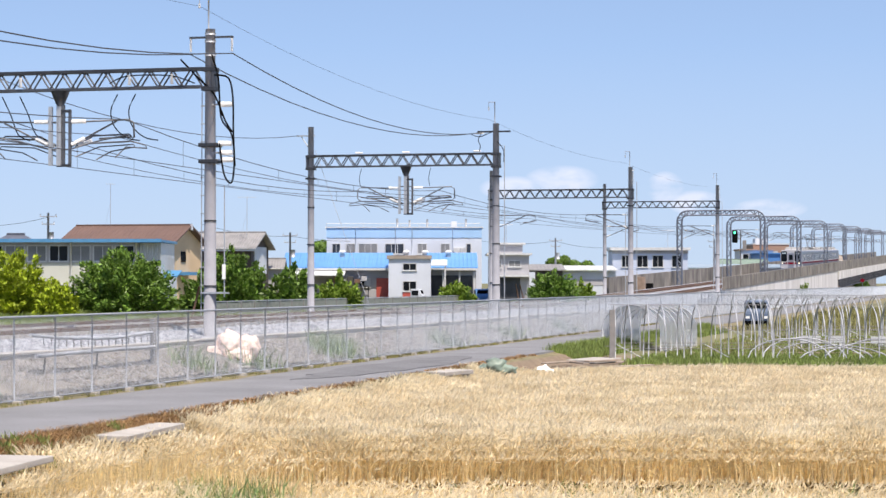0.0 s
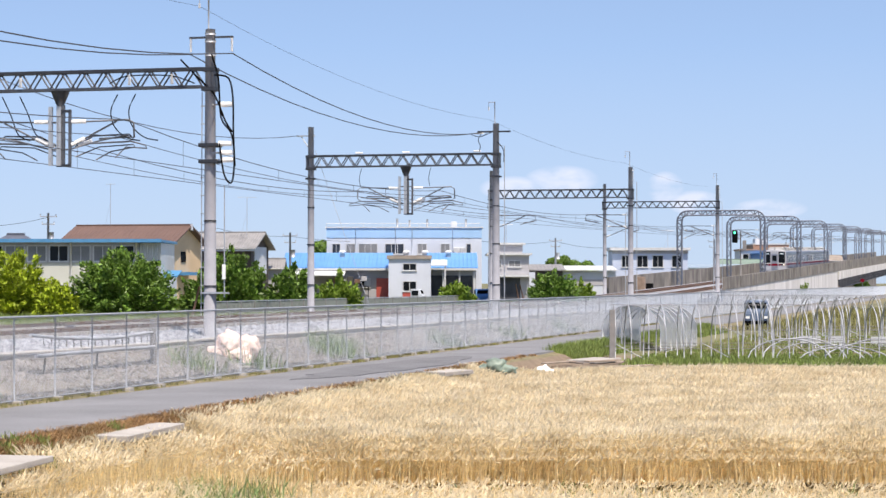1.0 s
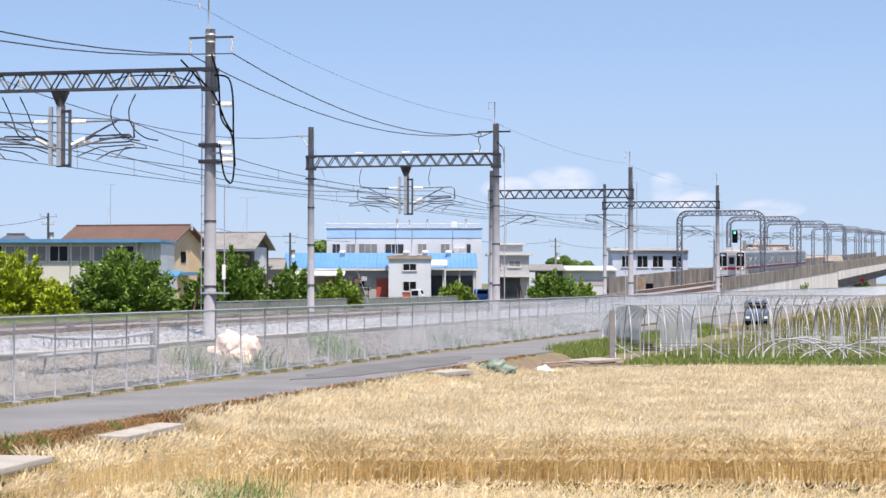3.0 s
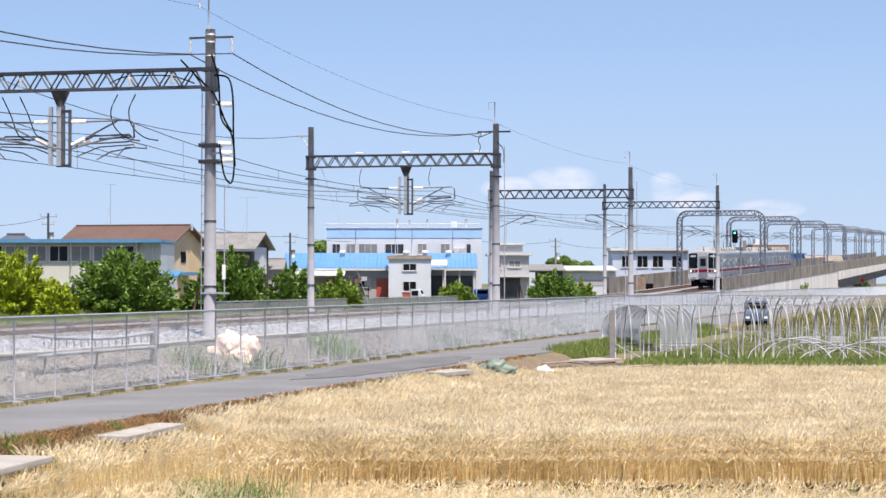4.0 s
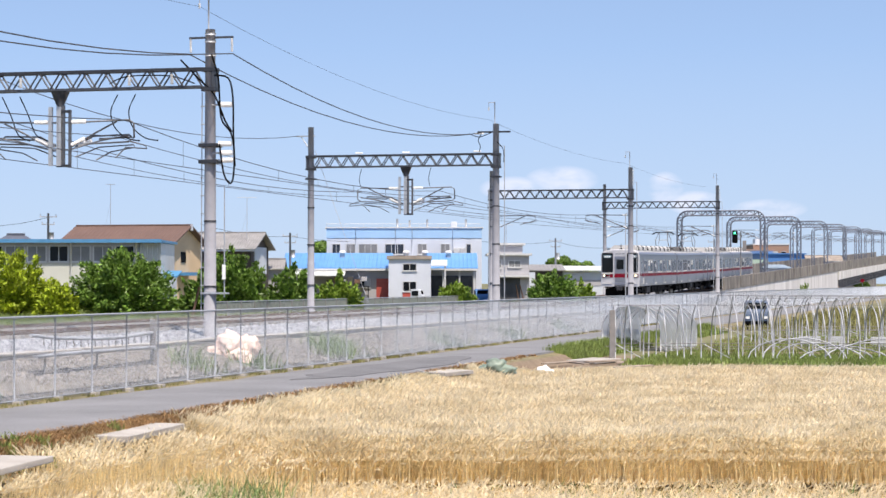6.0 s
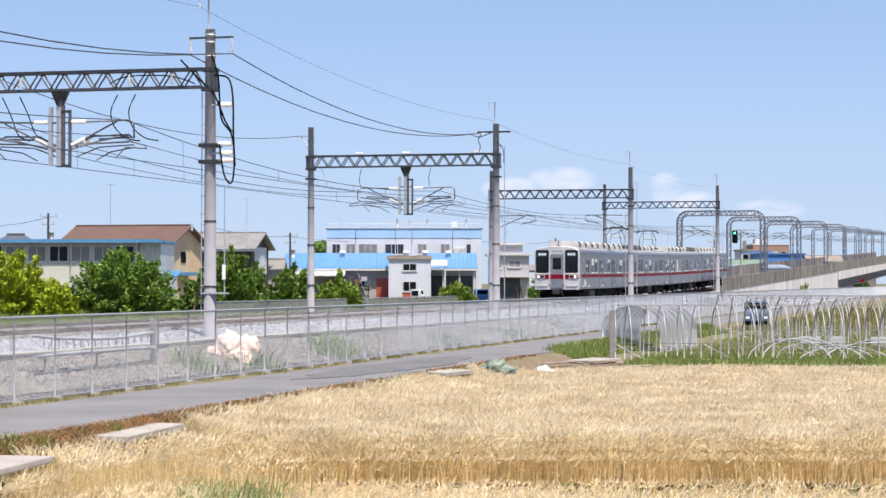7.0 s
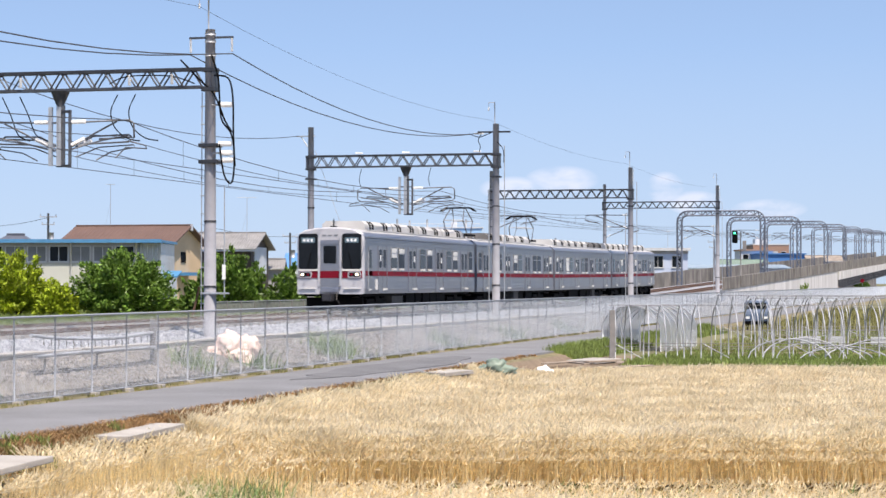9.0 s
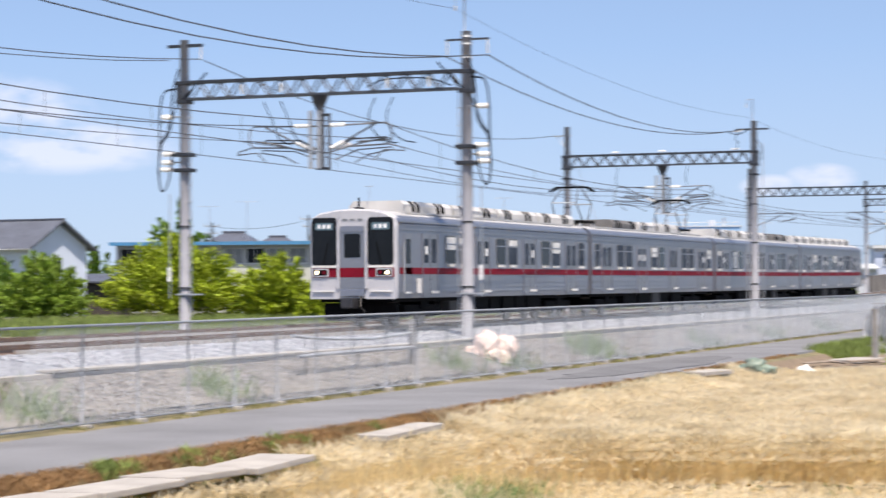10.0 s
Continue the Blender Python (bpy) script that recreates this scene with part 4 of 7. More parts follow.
def pantograph(parent, y):
    """A diamond pantograph raised to the contact wire."""
    p = part("pantograph", boxm(-0.7, 0.7, y - 0.9, y + 0.9, 3.72, 3.8), BLACK, parent, "dark diamond pantograph raised to the wire")
    for s in (-1, 1):
        bm = bmesh.new()
        for d in (-1, 1):
            tube(bm, [(s * 0.55, y + d * 0.35, 3.8), (s * 0.5, y + d * 1.05, 4.5), (s * 0.35, y + d * 0.2, 5.1)], 0.03, 5)
        part("arm", bm, CANT, p)
    for d in (-0.2, 0.2):
        part("contact_strip", tube(bmesh.new(), [(-0.9, y + d, 4.98), (-0.62, y + d, 5.15), (0.62, y + d, 5.15), (0.9, y + d, 4.98)], 0.035, 5), BLACK, p)
    for d in (-1.05, 1.05):
        part("cross_tube", tube(bmesh.new(), [(-0.5, y + d, 4.5), (0.5, y + d, 4.5)], 0.025, 5), STEEL, p)
    for s in (-0.6, 0.6):
        for d in (-0.8, 0.8):
            part("insulator", insulator(bmesh.new(), (s, y + d, 3.56), (0, 0, 1), 3, 0.07), PORCELAIN, p)


def roof_unit(parent, y, length, dark):
    bm = bmesh.new()
    loft(bm, [(-0.95, 3.45), (0.95, 3.45), (0.93, 3.78), (0.78, 3.93), (-0.78, 3.93), (-0.93, 3.78)], y, y + length)
    u = part("air_conditioner", bm, ROOF_DARK if dark else ROOF_PALE, parent, "pale roof air conditioner with dark louvres" if not dark else "dark roof air conditioner")
    k = 0
    yy = y + length * 0.14
    while yy < y + length - 0.3:
        for s in (1, -1):
            lv = bmesh.new()
            loft(lv, [(s * q, z) for q, z in ((0.958, 3.47), (0.94, 3.785), (0.80, 3.922), (0.72, 3.90), (0.88, 3.47))], yy, yy + 0.26)
            part("louvre", lv, BLACK, u)
        yy += 0.42 if k % 2 == 0 else 1.75
        k += 1


def train_car(name, label, cab=False, panto=False, seed=1):
    rng = random.Random(seed)
    c = thing(name, pose(0, 0, 0), label, "train car", "cars of the train")
    prof = [(-HW, ZB), (HW, ZB), (HW + 0.015, 1.1), (HW, 3.15), (HW - 0.06, ZE), (HW - 0.25, 3.46), (0.7, 3.56), (0, ZR), (-0.7, 3.56), (-HW + 0.25, 3.46), (-HW + 0.06, ZE), (-HW, 3.15), (-HW - 0.015, 1.1)]
    bm = bmesh.new()
    loft(bm, prof, 0.16 if cab else 0.0, LEN)
    body = part("body", bm, ALU, c, "ribbed bare stainless steel body shell")
    roof = bmesh.new()
    loft(roof, [(HW - 0.10, 3.30), (HW - 0.24, 3.475), (0.7, 3.575), (0, ZR + 0.016), (-0.7, 3.575), (-HW + 0.24, 3.475), (-HW + 0.10, 3.30)], 0.12 if cab else 0.02, LEN - 0.02)
    part("roof", roof, ROOF_GREY, c, "light grey roof")
    for s in (1, -1):
        sx = s * HW

        def pl(y0, y1, z0, z1, t0, t1):
            a, b = sorted((sx + s * t0, sx + s * t1))
            return boxm(a, b, y0, y1, z0, z1)
        for z in (3.12, 2.98, 1.38, 1.22, 1.08):
            part("bead", pl(0.3 if cab else 0.05, LEN - 0.05, z, z + 0.025, 0.0, 0.028), ALU, body)
        part("gutter", pl(0.2 if cab else 0.02, LEN - 0.02, 3.2, 3.25, -0.02, 0.035), ALU, body)
        doors = [2.75, 7.6, 12.45, 17.3] if cab else [2.0, 7.1, 12.2, 17.3]
        stops = [0.25 if cab else 0.03] + [d + o for d in doors for o in (-0.68, 0.68)] + [LEN - 0.03]
        for a, b in zip(stops[::2], stops[1::2]):
            part("stripe", pl(a, b, 1.63, 1.83, 0.005, 0.03), RED, body, "maroon stripe")
        for d in doors:
            for k in (-1, 1):
                lo, hi = sorted((d + k * 0.01, d + k * 0.64))
                leaf = part("door", pl(lo, hi, 0.98, 2.86, 0.004, 0.022), ALU_DOOR, body)
                g = bmesh.new()
                rounded_rect(g, lo + 0.13, hi - 0.13, 1.98, 2.74, sx + s * 0.02, sx + s * 0.03, 0.06)
                part("pane", g, GLASS_LIGHT, leaf)
                part("stripe", pl(lo, hi, 1.63, 1.83, 0.02, 0.03), RED, leaf)
                if rng.random() < 0.45:
                    part("notice", pl(lo + 0.2, hi - 0.22, 2.25, 2.5, 0.03, 0.034), WHITE, leaf)
            part("door_gap", pl(d - 0.012, d + 0.012, 0.98, 2.86, 0.0, 0.0225), BLACK, body)
            for e in (-0.67, 0.67):
                part("door_post", pl(d + e - 0.02, d + e + 0.02, 0.96, 2.9, 0.0, 0.04), ALU, body)
            part("door_step", pl(d - 0.62, d + 0.62, 0.93, 0.97, 0.0, 0.05), ALU, body)
            # step ledge under the door, its glint from above painted off-white
            part("grab_plate", pl(d + 0.1, d + 0.65, 1.03, 1.11, 0.0, 0.07), ROOF_WHITE, body)
        mids = [(a + b) / 2 for a, b in zip(doors, doors[1:])]
        wins = [(m - 1.12, m - 0.1) for m in mids] + [(m + 0.1, m + 1.12) for m in mids] + [(doors[-1] + 0.95, LEN - 0.5)]
        if not cab:
            wins.append((0.4, doors[0] - 0.95))
        for a, b in wins:
            fr = bmesh.new()
            rounded_rect(fr, a, b, 1.95, 2.88, sx + s * 0.003, sx + s * 0.018, 0.09)
            w = part("window", fr, ALU_DARK, body)
            g = bmesh.new()
            rounded_rect(g, a + 0.05, b - 0.05, 1.99, 2.84, sx + s * 0.015, sx + s * 0.024, 0.07)
            part("pane", g, GLASS if rng.random() < 0.5 else GLASS_LIGHT, w)
            part("sash_bar", pl(a + 0.05, b - 0.05, 2.58, 2.62, 0.02, 0.034), ALU, w)
            # short ledge below the pane, off-white to draw the highlight along it
            part("sill", pl((a + b) / 2 - 0.28, (a + b) / 2 + 0.28, 1.88, 1.96, 0.0, 0.07), ROOF_WHITE, w)
            if rng.random() < 0.4:
                h = rng.choice((0.25, 0.4, 0.8))
                part("blind", pl(a + 0.08, b - 0.08, 2.82 - h, 2.82, 0.024, 0.028), BLIND, w)
        if cab:
            dr = part("cab_door", pl(0.62, 1.22, 1.0, 2.86, 0.003, 0.02), ALU_DOOR, body)
            part("pane", pl(0.74, 1.1, 1.95, 2.7, 0.018, 0.026), GLASS, dr)
            part("handrail", pl(0.52, 0.56, 1.1, 2.6, 0.02, 0.06), STEEL, dr)
            part("stripe", pl(0.62, 1.22, 1.63, 1.83, 0.018, 0.03), RED, dr)
            # cab step ledge with the same painted glint
            part("grab_plate", pl(0.7, 1.1, 1.04, 1.09, 0.0, 0.05), ROOF_WHITE, body)
            part("panel", pl(1.65, 2.0, 1.05, 1.5, 0.003, 0.03), ROOF_WHITE, body)
    # roof gear
    if panto:
        for y in (2.0, 17.3):
            pantograph(c, y)
        roof_unit(c, 4.6, 3.4, True)
        roof_unit(c, 8.6, 3.2, False)
        roof_unit(c, 12.4, 2.9, False)
    else:
        for k, y in enumerate((1.9, 6.3, 10.7, 15.1)):
            roof_unit(c, y, 4.2 if cab else 3.5, k == (3 if seed == 3 else 9))
    part("walkway", boxm(0.98, 1.15, 1.5, LEN - 1, 3.5, 3.56), ROOF_GREY, c)
    # below the floor
    for y in (2.9, LEN - 2.9):
        bogie(c, y)
    y = 5.2
    while y < 14.2:
        w = rng.uniform(0.9, 1.9)
        for s in (1, -1):
            a, b = sorted((s * 0.35, s * rng.uniform(1.15, 1.3)))
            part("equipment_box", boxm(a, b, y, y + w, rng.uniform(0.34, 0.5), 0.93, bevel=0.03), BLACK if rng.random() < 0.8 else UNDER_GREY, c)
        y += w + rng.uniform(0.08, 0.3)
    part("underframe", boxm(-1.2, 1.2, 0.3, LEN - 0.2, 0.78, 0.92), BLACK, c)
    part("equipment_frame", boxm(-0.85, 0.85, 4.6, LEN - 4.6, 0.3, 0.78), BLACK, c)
    part("coupler", tube(bmesh.new(), [(0, -0.35, 0.75), (0, 0.6, 0.8)], 0.12, 8), BLACK, c)
    part("gangway", boxm(-0.55, 0.55, LEN - 0.02, LEN + 0.25, 0.95, 3.1, bevel=0.03), BLACK, c)
    if cab:
        cab_end(c)
    return c


def cab_end(c):
    """The driving end: pale mask, two dark windscreens, a middle door, a maroon band and lamps."""
    mask = bmesh.new()
    pts = [(-1.42, 0.9), (1.42, 0.9), (1.435, 1.2), (1.435, 3.1), (1.36, 3.36), (1.15, 3.5), (0.6, 3.6), (0, 3.63), (-0.6, 3.6), (-1.15, 3.5), (-1.36, 3.36), (-1.435, 3.1), (-1.435, 1.2)]
    rows = []
    for y, k in ((0.34, 1.0), (0.12, 1.0), (0.03, 0.985), (0.0, 0.96)):
        rows.append([mask.verts.new((x * k, y, 2.2 + (z - 2.2) * (k if z > 2 else 1))) for x, z in pts])
    for a, b in zip(rows, rows[1:]):
        for k in range(len(pts)):
            mask.faces.new((a[k], a[(k + 1) % len(pts)], b[(k + 1) % len(pts)], b[k]))
    mask.faces.new(rows[-1])
    mask.faces.new(rows[0][::-1])
    bmesh.ops.recalc_face_normals(mask, faces=mask.faces[:])
    m = part("cab_front", mask, MASK, c, "pale grey cab front")

    def plate(name, x0, x1, z0, z1, y0, y1, material, parent, r=0.06, label=""):
        b = bmesh.new()
        rounded_rect(b, x0, x1, z0, z1, y0, y1, r, axis="y")
        return part(name, b, material, parent, label)
    for s in (-1, 1):
        a, b = sorted((s * 0.52, s * 1.34))
        w = plate("windscreen", a, b, 1.91, 3.36, -0.03, 0.01, GLASS, m, 0.1, "tall dark windscreen")
        plate("display", a + 0.12, b - 0.12, 2.98, 3.2, -0.04, -0.025, DISPLAY, w, 0.03)
        for i in range(3):
            plate("display_bar", a + 0.2 + 0.16 * i, a + 0.3 + 0.16 * i, 3.03, 3.15, -0.046, -0.038, WHITE, w, 0.01)
        part("wiper", tube(bmesh.new(), [(s * 0.95, -0.05, 1.95), (s * 0.8, -0.05, 2.6)], 0.015, 4), BLACK, w)
        part("lower_trim", boxm(a, b, -0.05, 0.0, 1.835, 1.90), ROOF_WHITE, m)
        plate("band", a - 0.0, b + 0.03, 1.54, 1.83, -0.02, 0.01, RED, m, 0.02, "maroon band")
        h = plate("lamp_housing", *sorted((s * 0.78, s * 1.32)), 1.56, 1.81, -0.05, 0.0, MASK, m, 0.04)
        plate("lamp_recess", *sorted((s * 0.82, s * 1.28)), 1.60, 1.77, -0.055, -0.045, BLACK, h, 0.03)
        part("headlight", tube(bmesh.new(), [(s * 1.16, -0.075, 1.685), (s * 1.16, -0.05, 1.685)], 0.058, 12), HEADLIGHT, h, "lit warm headlight")
        part("tail_lamp", tube(bmesh.new(), [(s * 0.93, -0.07, 1.685), (s * 0.93, -0.05, 1.685)], 0.055, 10), RED, h)
        part("step", boxm(*sorted((s * 0.6, s * 1.3)), -0.07, 0.0, 1.1, 1.13), ROOF_WHITE, m)
        part("bottom_lip", boxm(*sorted((s * 0.45, s * 1.4)), -0.015, 0.02, 0.88, 1.44), MASK, m)
        part("door_pillar", boxm(*sorted((s * 0.42, s * 0.5)), -0.06, 0.0, 1.2, 3.3), MASK, m)
    d = plate("gangway_door", -0.42, 0.42, 1.2, 3.05, -0.02, 0.01, ALU_DOOR, m, 0.04, "grey gangway door")
    plate("pane", -0.27, 0.27, 2.14, 2.86, -0.03, -0.01, GLASS, d, 0.05)
    plate("band", -0.42, 0.42, 1.54, 1.83, -0.028, -0.01, RED, d, 0.02)
    plate("door_header", -0.4, 0.4, 2.93, 3.1, -0.05, 0.0, ALU, m, 0.05)
    for s in (-0.25, 0.0, 0.25):
        part("number_bar", boxm(s - 0.08, s + 0.08, -0.015, 0.0, 3.26, 3.32), ALU_DARK, m)
    part("aerial", tube(bmesh.new(), [(0, 0.5, 3.55), (0, 0.5, 3.98)], 0.03, 5), BLACK, c)
    part("aerial_foot", boxm(-0.12, 0.12, 0.35, 0.65, 3.55, 3.68, bevel=0.02), BLACK, c)
    part("coupler_head", boxm(-0.2, 0.2, -0.5, 0.0, 0.6, 0.92, bevel=0.05), COUPLER, c)
    part("jumper_box", boxm(-0.4, 0.4, -0.06, 0.05, 0.95, 1.18, bevel=0.03), ALU, c)
    part("rail_guard", boxm(-1.2, 1.2, 0.6, 0.75, 0.2, 0.75), BLACK, c)
    part("hose", tube(bmesh.new(), [(0.3, -0.05, 0.95), (0.36, -0.25, 0.65), (0.42, -0.05, 0.5)], 0.03, 5), UNDER_GREY, c)


def trains():
    lab = "stainless steel commuter train car with maroon stripe"
    cs = [train_car("train_car", lab + " and pale driving cab", cab=True, seed=1),
          train_car("train_car", lab + " and two raised pantographs", panto=True, seed=2),
          train_car("train_car", lab + " and roof air conditioners", seed=3),
          train_car("train_car", lab + " and trailing cab", cab=True, seed=4)]
    return cs


def motions():
    """The train runs in at 24 m/s, down the ramp and along the level."""
    for i, c in enumerate(cars):
        rows = []
        for k in range(21):
            t = k * 0.5
            y0 = 299.58 - 24 * t + 20 * i
            z0, z1 = rail_z(y0), rail_z(y0 + LEN)
            tilt = math.degrees(math.atan2(z1 - z0, LEN))
            if i < 3:
                rows.append((t, pose(NEAR_TRACK, y0, z0, tilt)))
            else:
                rows.append((t, pose(NEAR_TRACK, y0 + LEN, z1, -tilt, 0, 180)))
        walk(c, rows)

# ---- houses and sheds beyond the line ----
def window(parent, x0, x1, z0, z1, y=0.0, lights=2, glass=None):
    """A framed window standing slightly proud of a front wall."""
    t = 0.07
    bm = bmesh.new()
    for d in ((x0, x1, z0, z0 + t), (x0, x1, z1 - t, z1), (x0, x0 + t, z0 + t, z1 - t), (x1 - t, x1, z0 + t, z1 - t)):
        box(bm, d[0], d[1], y - 0.06, y + 0.02, d[2], d[3])
    w = part("window", bm, FRAME, parent)
    step = (x1 - x0 - 2 * t) / lights
    for i in range(lights):
        a = x0 + t + step * i
        part("pane", boxm(a + 0.02, a + step - 0.02, y - 0.03, y + 0.01, z0 + t, z1 - t), glass or (GLASS if (i + int(10 * x0)) % 3 else PALE_PANE), w)
    for i in range(1, lights):
        part("mullion", boxm(x0 + t + step * i - 0.025, x0 + t + step * i + 0.025, y - 0.05, y + 0.01, z0 + t, z1 - t), FRAME, w)
    part("window_sill", boxm(x0 - 0.06, x1 + 0.06, y - 0.11, y, z0 - 0.06, z0), FRAME, w)
    return w


def gable_roof(parent, x0, x1, y0, y1, ze, zr, material, over=0.5, t=0.14, rows=0):
    """Two slopes with the ridge along x, and a ridge cap."""
    ym = (y0 + y1) / 2
    k = (zr - ze) / (ym - y0)
    zo = ze - k * over
    bm = bmesh.new()
    for s, ye in ((-1, y0 - over), (1, y1 + over)):
        v = [bm.verts.new(p) for p in ((x0 - over, ye, zo), (x1 + over, ye, zo), (x1 + over, ym, zr), (x0 - over, ym, zr),
                                       (x0 - over, ye, zo + t), (x1 + over, ye, zo + t), (x1 + over, ym, zr + t), (x0 - over, ym, zr + t))]
        for q in ((0, 1, 2, 3), (4, 7, 6, 5), (0, 4, 5, 1), (3, 2, 6, 7), (1, 5, 6, 2), (0, 3, 7, 4)):
            bm.faces.new([v[i] for i in q])
    bmesh.ops.recalc_face_normals(bm, faces=bm.faces[:])
    r = part("roof", bm, material, parent)
    part("ridge_cap", boxm(x0 - over, x1 + over, ym - 0.15, ym + 0.15, zr + t - 0.04, zr + t + 0.1, bevel=0.03), material, r)
    if rows:
        n = int((x1 - x0 + 2 * over) / rows)
        seam = bmesh.new()
        for i in range(n + 1):
            x = x0 - over + rows * i
            tube(seam, [(x, y0 - over, zo + t), (x, ym, zr + t)], 0.035, 4)
        part("seam", seam, material, r)
    part("gutter", tube(bmesh.new(), [(x0 - over, y0 - over - 0.06, zo + 0.05), (x1 + over, y0 - over - 0.06, zo + 0.05)], 0.06, 6), FRAME, r)
    return r


def gable_wall(parent, x0, x1, y0, y1, z0, ze, zr, material):
    bm = bmesh.new()
    ym = (y0 + y1) / 2
    p = [(y0, z0), (y1, z0), (y1, ze), (ym, zr), (y0, ze)]
    a = [bm.verts.new((x0, *q)) for q in p]
    b = [bm.verts.new((x1, *q)) for q in p]
    bm.faces.new(a)
    bm.faces.new(b[::-1])
    for k in range(5):
        bm.faces.new((a[k], b[k], b[(k + 1) % 5], a[(k + 1) % 5]))
    bmesh.ops.recalc_face_normals(bm, faces=bm.faces[:])
    return part("wall", bm, material, parent)


def shed_roof(parent, x0, x1, y0, y1, z0, z1, material, rib=0.45, t=0.12, name="roof"):
    """A single slope from z0 at the front up to z1 at the back, with standing ribs."""
    bm = bmesh.new()
    v = [bm.verts.new(p) for p in ((x0, y0, z0), (x1, y0, z0), (x1, y1, z1), (x0, y1, z1), (x0, y0, z0 + t), (x1, y0, z0 + t), (x1, y1, z1 + t), (x0, y1, z1 + t))]
    for q in ((0, 3, 2, 1), (4, 5, 6, 7), (0, 1, 5, 4), (2, 3, 7, 6), (1, 2, 6, 5), (0, 4, 7, 3)):
        bm.faces.new([v[i] for i in q])
    r = part(name, bm, material, parent)
    if rib:
        seam = bmesh.new()
        for i in range(int((x1 - x0) / rib) + 1):
            tube(seam, [(x0 + rib * i, y0, z0 + t), (x0 + rib * i, y1, z1 + t)], 0.04, 4)
        part("rib", seam, material, r)
    return r


def factory():
    th = thing("factory", afar_pose(-4.4, 242), "white two-storey factory with blue upper band and flat roof", "factory")
    body = part("wall", boxm(-8.78, 8.78, 0, 9, -0.3, 8.7), WHITE_WALL, th)
    part("blue_band", boxm(-8.8, 8.8, -0.05, 0.0, 7.6, 8.72), PALE_BLUE, th, "pale blue band under the roof edge")
    part("roof_edge", boxm(-8.95, 8.95, -0.15, 9.1, 8.7, 8.85), FRAME, th)
    for x0, x1, n in ((-8.2, -7.2, 2), (-6.6, -5.5, 2), (-5.2, -3.0, 3), (-2.2, 0.0, 3), (1.5, 2.6, 2), (4.1, 5.2, 2), (7.0, 7.6, 1)):
        window(body, x0, x1, 5.75, 6.95, 0, n, (PANE_GREY, GLASS_LIGHT)[int(x0 * 7) % 2])
    for x0, x1 in ((5.6, 6.3), (6.35, 6.95)):
        part("wall_unit", boxm(x0, x1, -0.35, 0, 5.7, 6.5, bevel=0.04), FRAME, th)
    for x in (-5.5, 0.9, 5.5, -1.0):
        part("drain_pipe", tube(bmesh.new(), [(x, -0.06, 4), (x, -0.06, 8.7)], 0.04, 6), WHITE_WALL, th)
    bm = bmesh.new()
    for z in (9.22,):
        tube(bm, [(-8.8, 0.2, z), (8.6, 0.2, z)], 0.03, 5)
    for i in range(9):
        tube(bm, [(-8.8 + 2.1 * i, 0.2, 8.8), (-8.8 + 2.1 * i, 0.2, 9.22)], 0.025, 4)
    part("roof_railing", bm, FRAME, th)
    for x, h in ((-0.8, 1.0), (0.6, 0.7), (2.6, 0.9), (7.0, 0.9)):
        part("roof_vent", tube(bmesh.new(), [(x, 1, 8.8), (x, 1, 9.2 + h * 0.6)], 0.12, 8), STEEL, th)
    part("water_tank", boxm(5.3, 6.0, 1, 2, 8.8, 9.5, bevel=0.08), WHITE_WALL, th)

    th = thing("workshop", afar_pose(-7.0, 232), "long low workshop with bright blue metal roof", "workshop")
    part("wall", boxm(-10.2, 10.6, 0.8, 8, -0.3, 4.15), GREY_WALL, th)
    shed_roof(th, -10.6, 1.4, 0, 7.8, 4.05, 5.75, BLUE_ROOF)
    shed_roof(th, 5.2, 10.8, 0, 7.8, 4.05, 5.75, BLUE_ROOF)
    part("fascia", boxm(-10.6, 10.8, -0.05, 0.05, 3.85, 4.08), FRAME, th)
    part("shutter", boxm(-0.25, 1.15, 0.7, 0.8, 0.2, 3.0), SHUTTER_RED, th, "red roller shutter")
    window(th, -2.2, -0.9, 2.0, 3.0, 0.8, 2)
    shed_roof(th, -10.6, -3.6, -2.2, 0.5, 3.25, 3.75, PALE_ROOF, 0.4, name="canopy")
    # no real opening: a dark panel paints the shade inside
    part("dark_opening", boxm(5.4, 10.2, 0.7, 0.8, 0.2, 3.3), INSIDE_SHADE, th)
    for x in (5.3, 7.0, 8.8, 10.4):
        part("column", boxm(x - 0.09, x + 0.09, 0.3, 0.48, -0.3, 4.05), FRAME, th)
    for x in (-4.2, 2.9, 5.0, 7.6):
        bm = tube(bmesh.new(), [(x, 5.6, 5.0), (x, 5.6, 5.7)], 0.3, 10)
        v = part("roof_ventilator", bm, STEEL, th)
        dome = bmesh.new()
        bmesh.ops.create_uvsphere(dome, u_segments=10, v_segments=6, radius=0.4, matrix=pose(x, 5.6, 5.9) @ Matrix.Diagonal((1, 1, 0.6, 1)))
        part("cowl", dome, ROOF_WHITE, v)
    for i in range(6):
        part("crate", boxm(-5.6 + i * 0.75, -5.0 + i * 0.75, -0.8, 0.2, 2.2 + 0.25 * (i % 3), 2.9 + 0.3 * (i % 2), bevel=0.03), (UNDER_GREY, RUST, GREY_WALL)[i % 3], th)
    part("rack", boxm(-6.0, -1.0, -0.9, 0.4, 2.05, 2.18), DARK_STEEL, th)
    for x in (-5.9, -3.5, -1.1):
        part("rack_post", boxm(x - 0.05, x + 0.05, -0.3, -0.2, -0.3, 2.05), DARK_STEEL, th)

    th = thing("annex", afar_pose(-3.55, 227.5), "white rendered annex block with flat brown-edged roof", "annex")
    part("wall", boxm(-2.25, 2.25, 0, 5, -0.3, 5.05), WHITE_WALL, th)
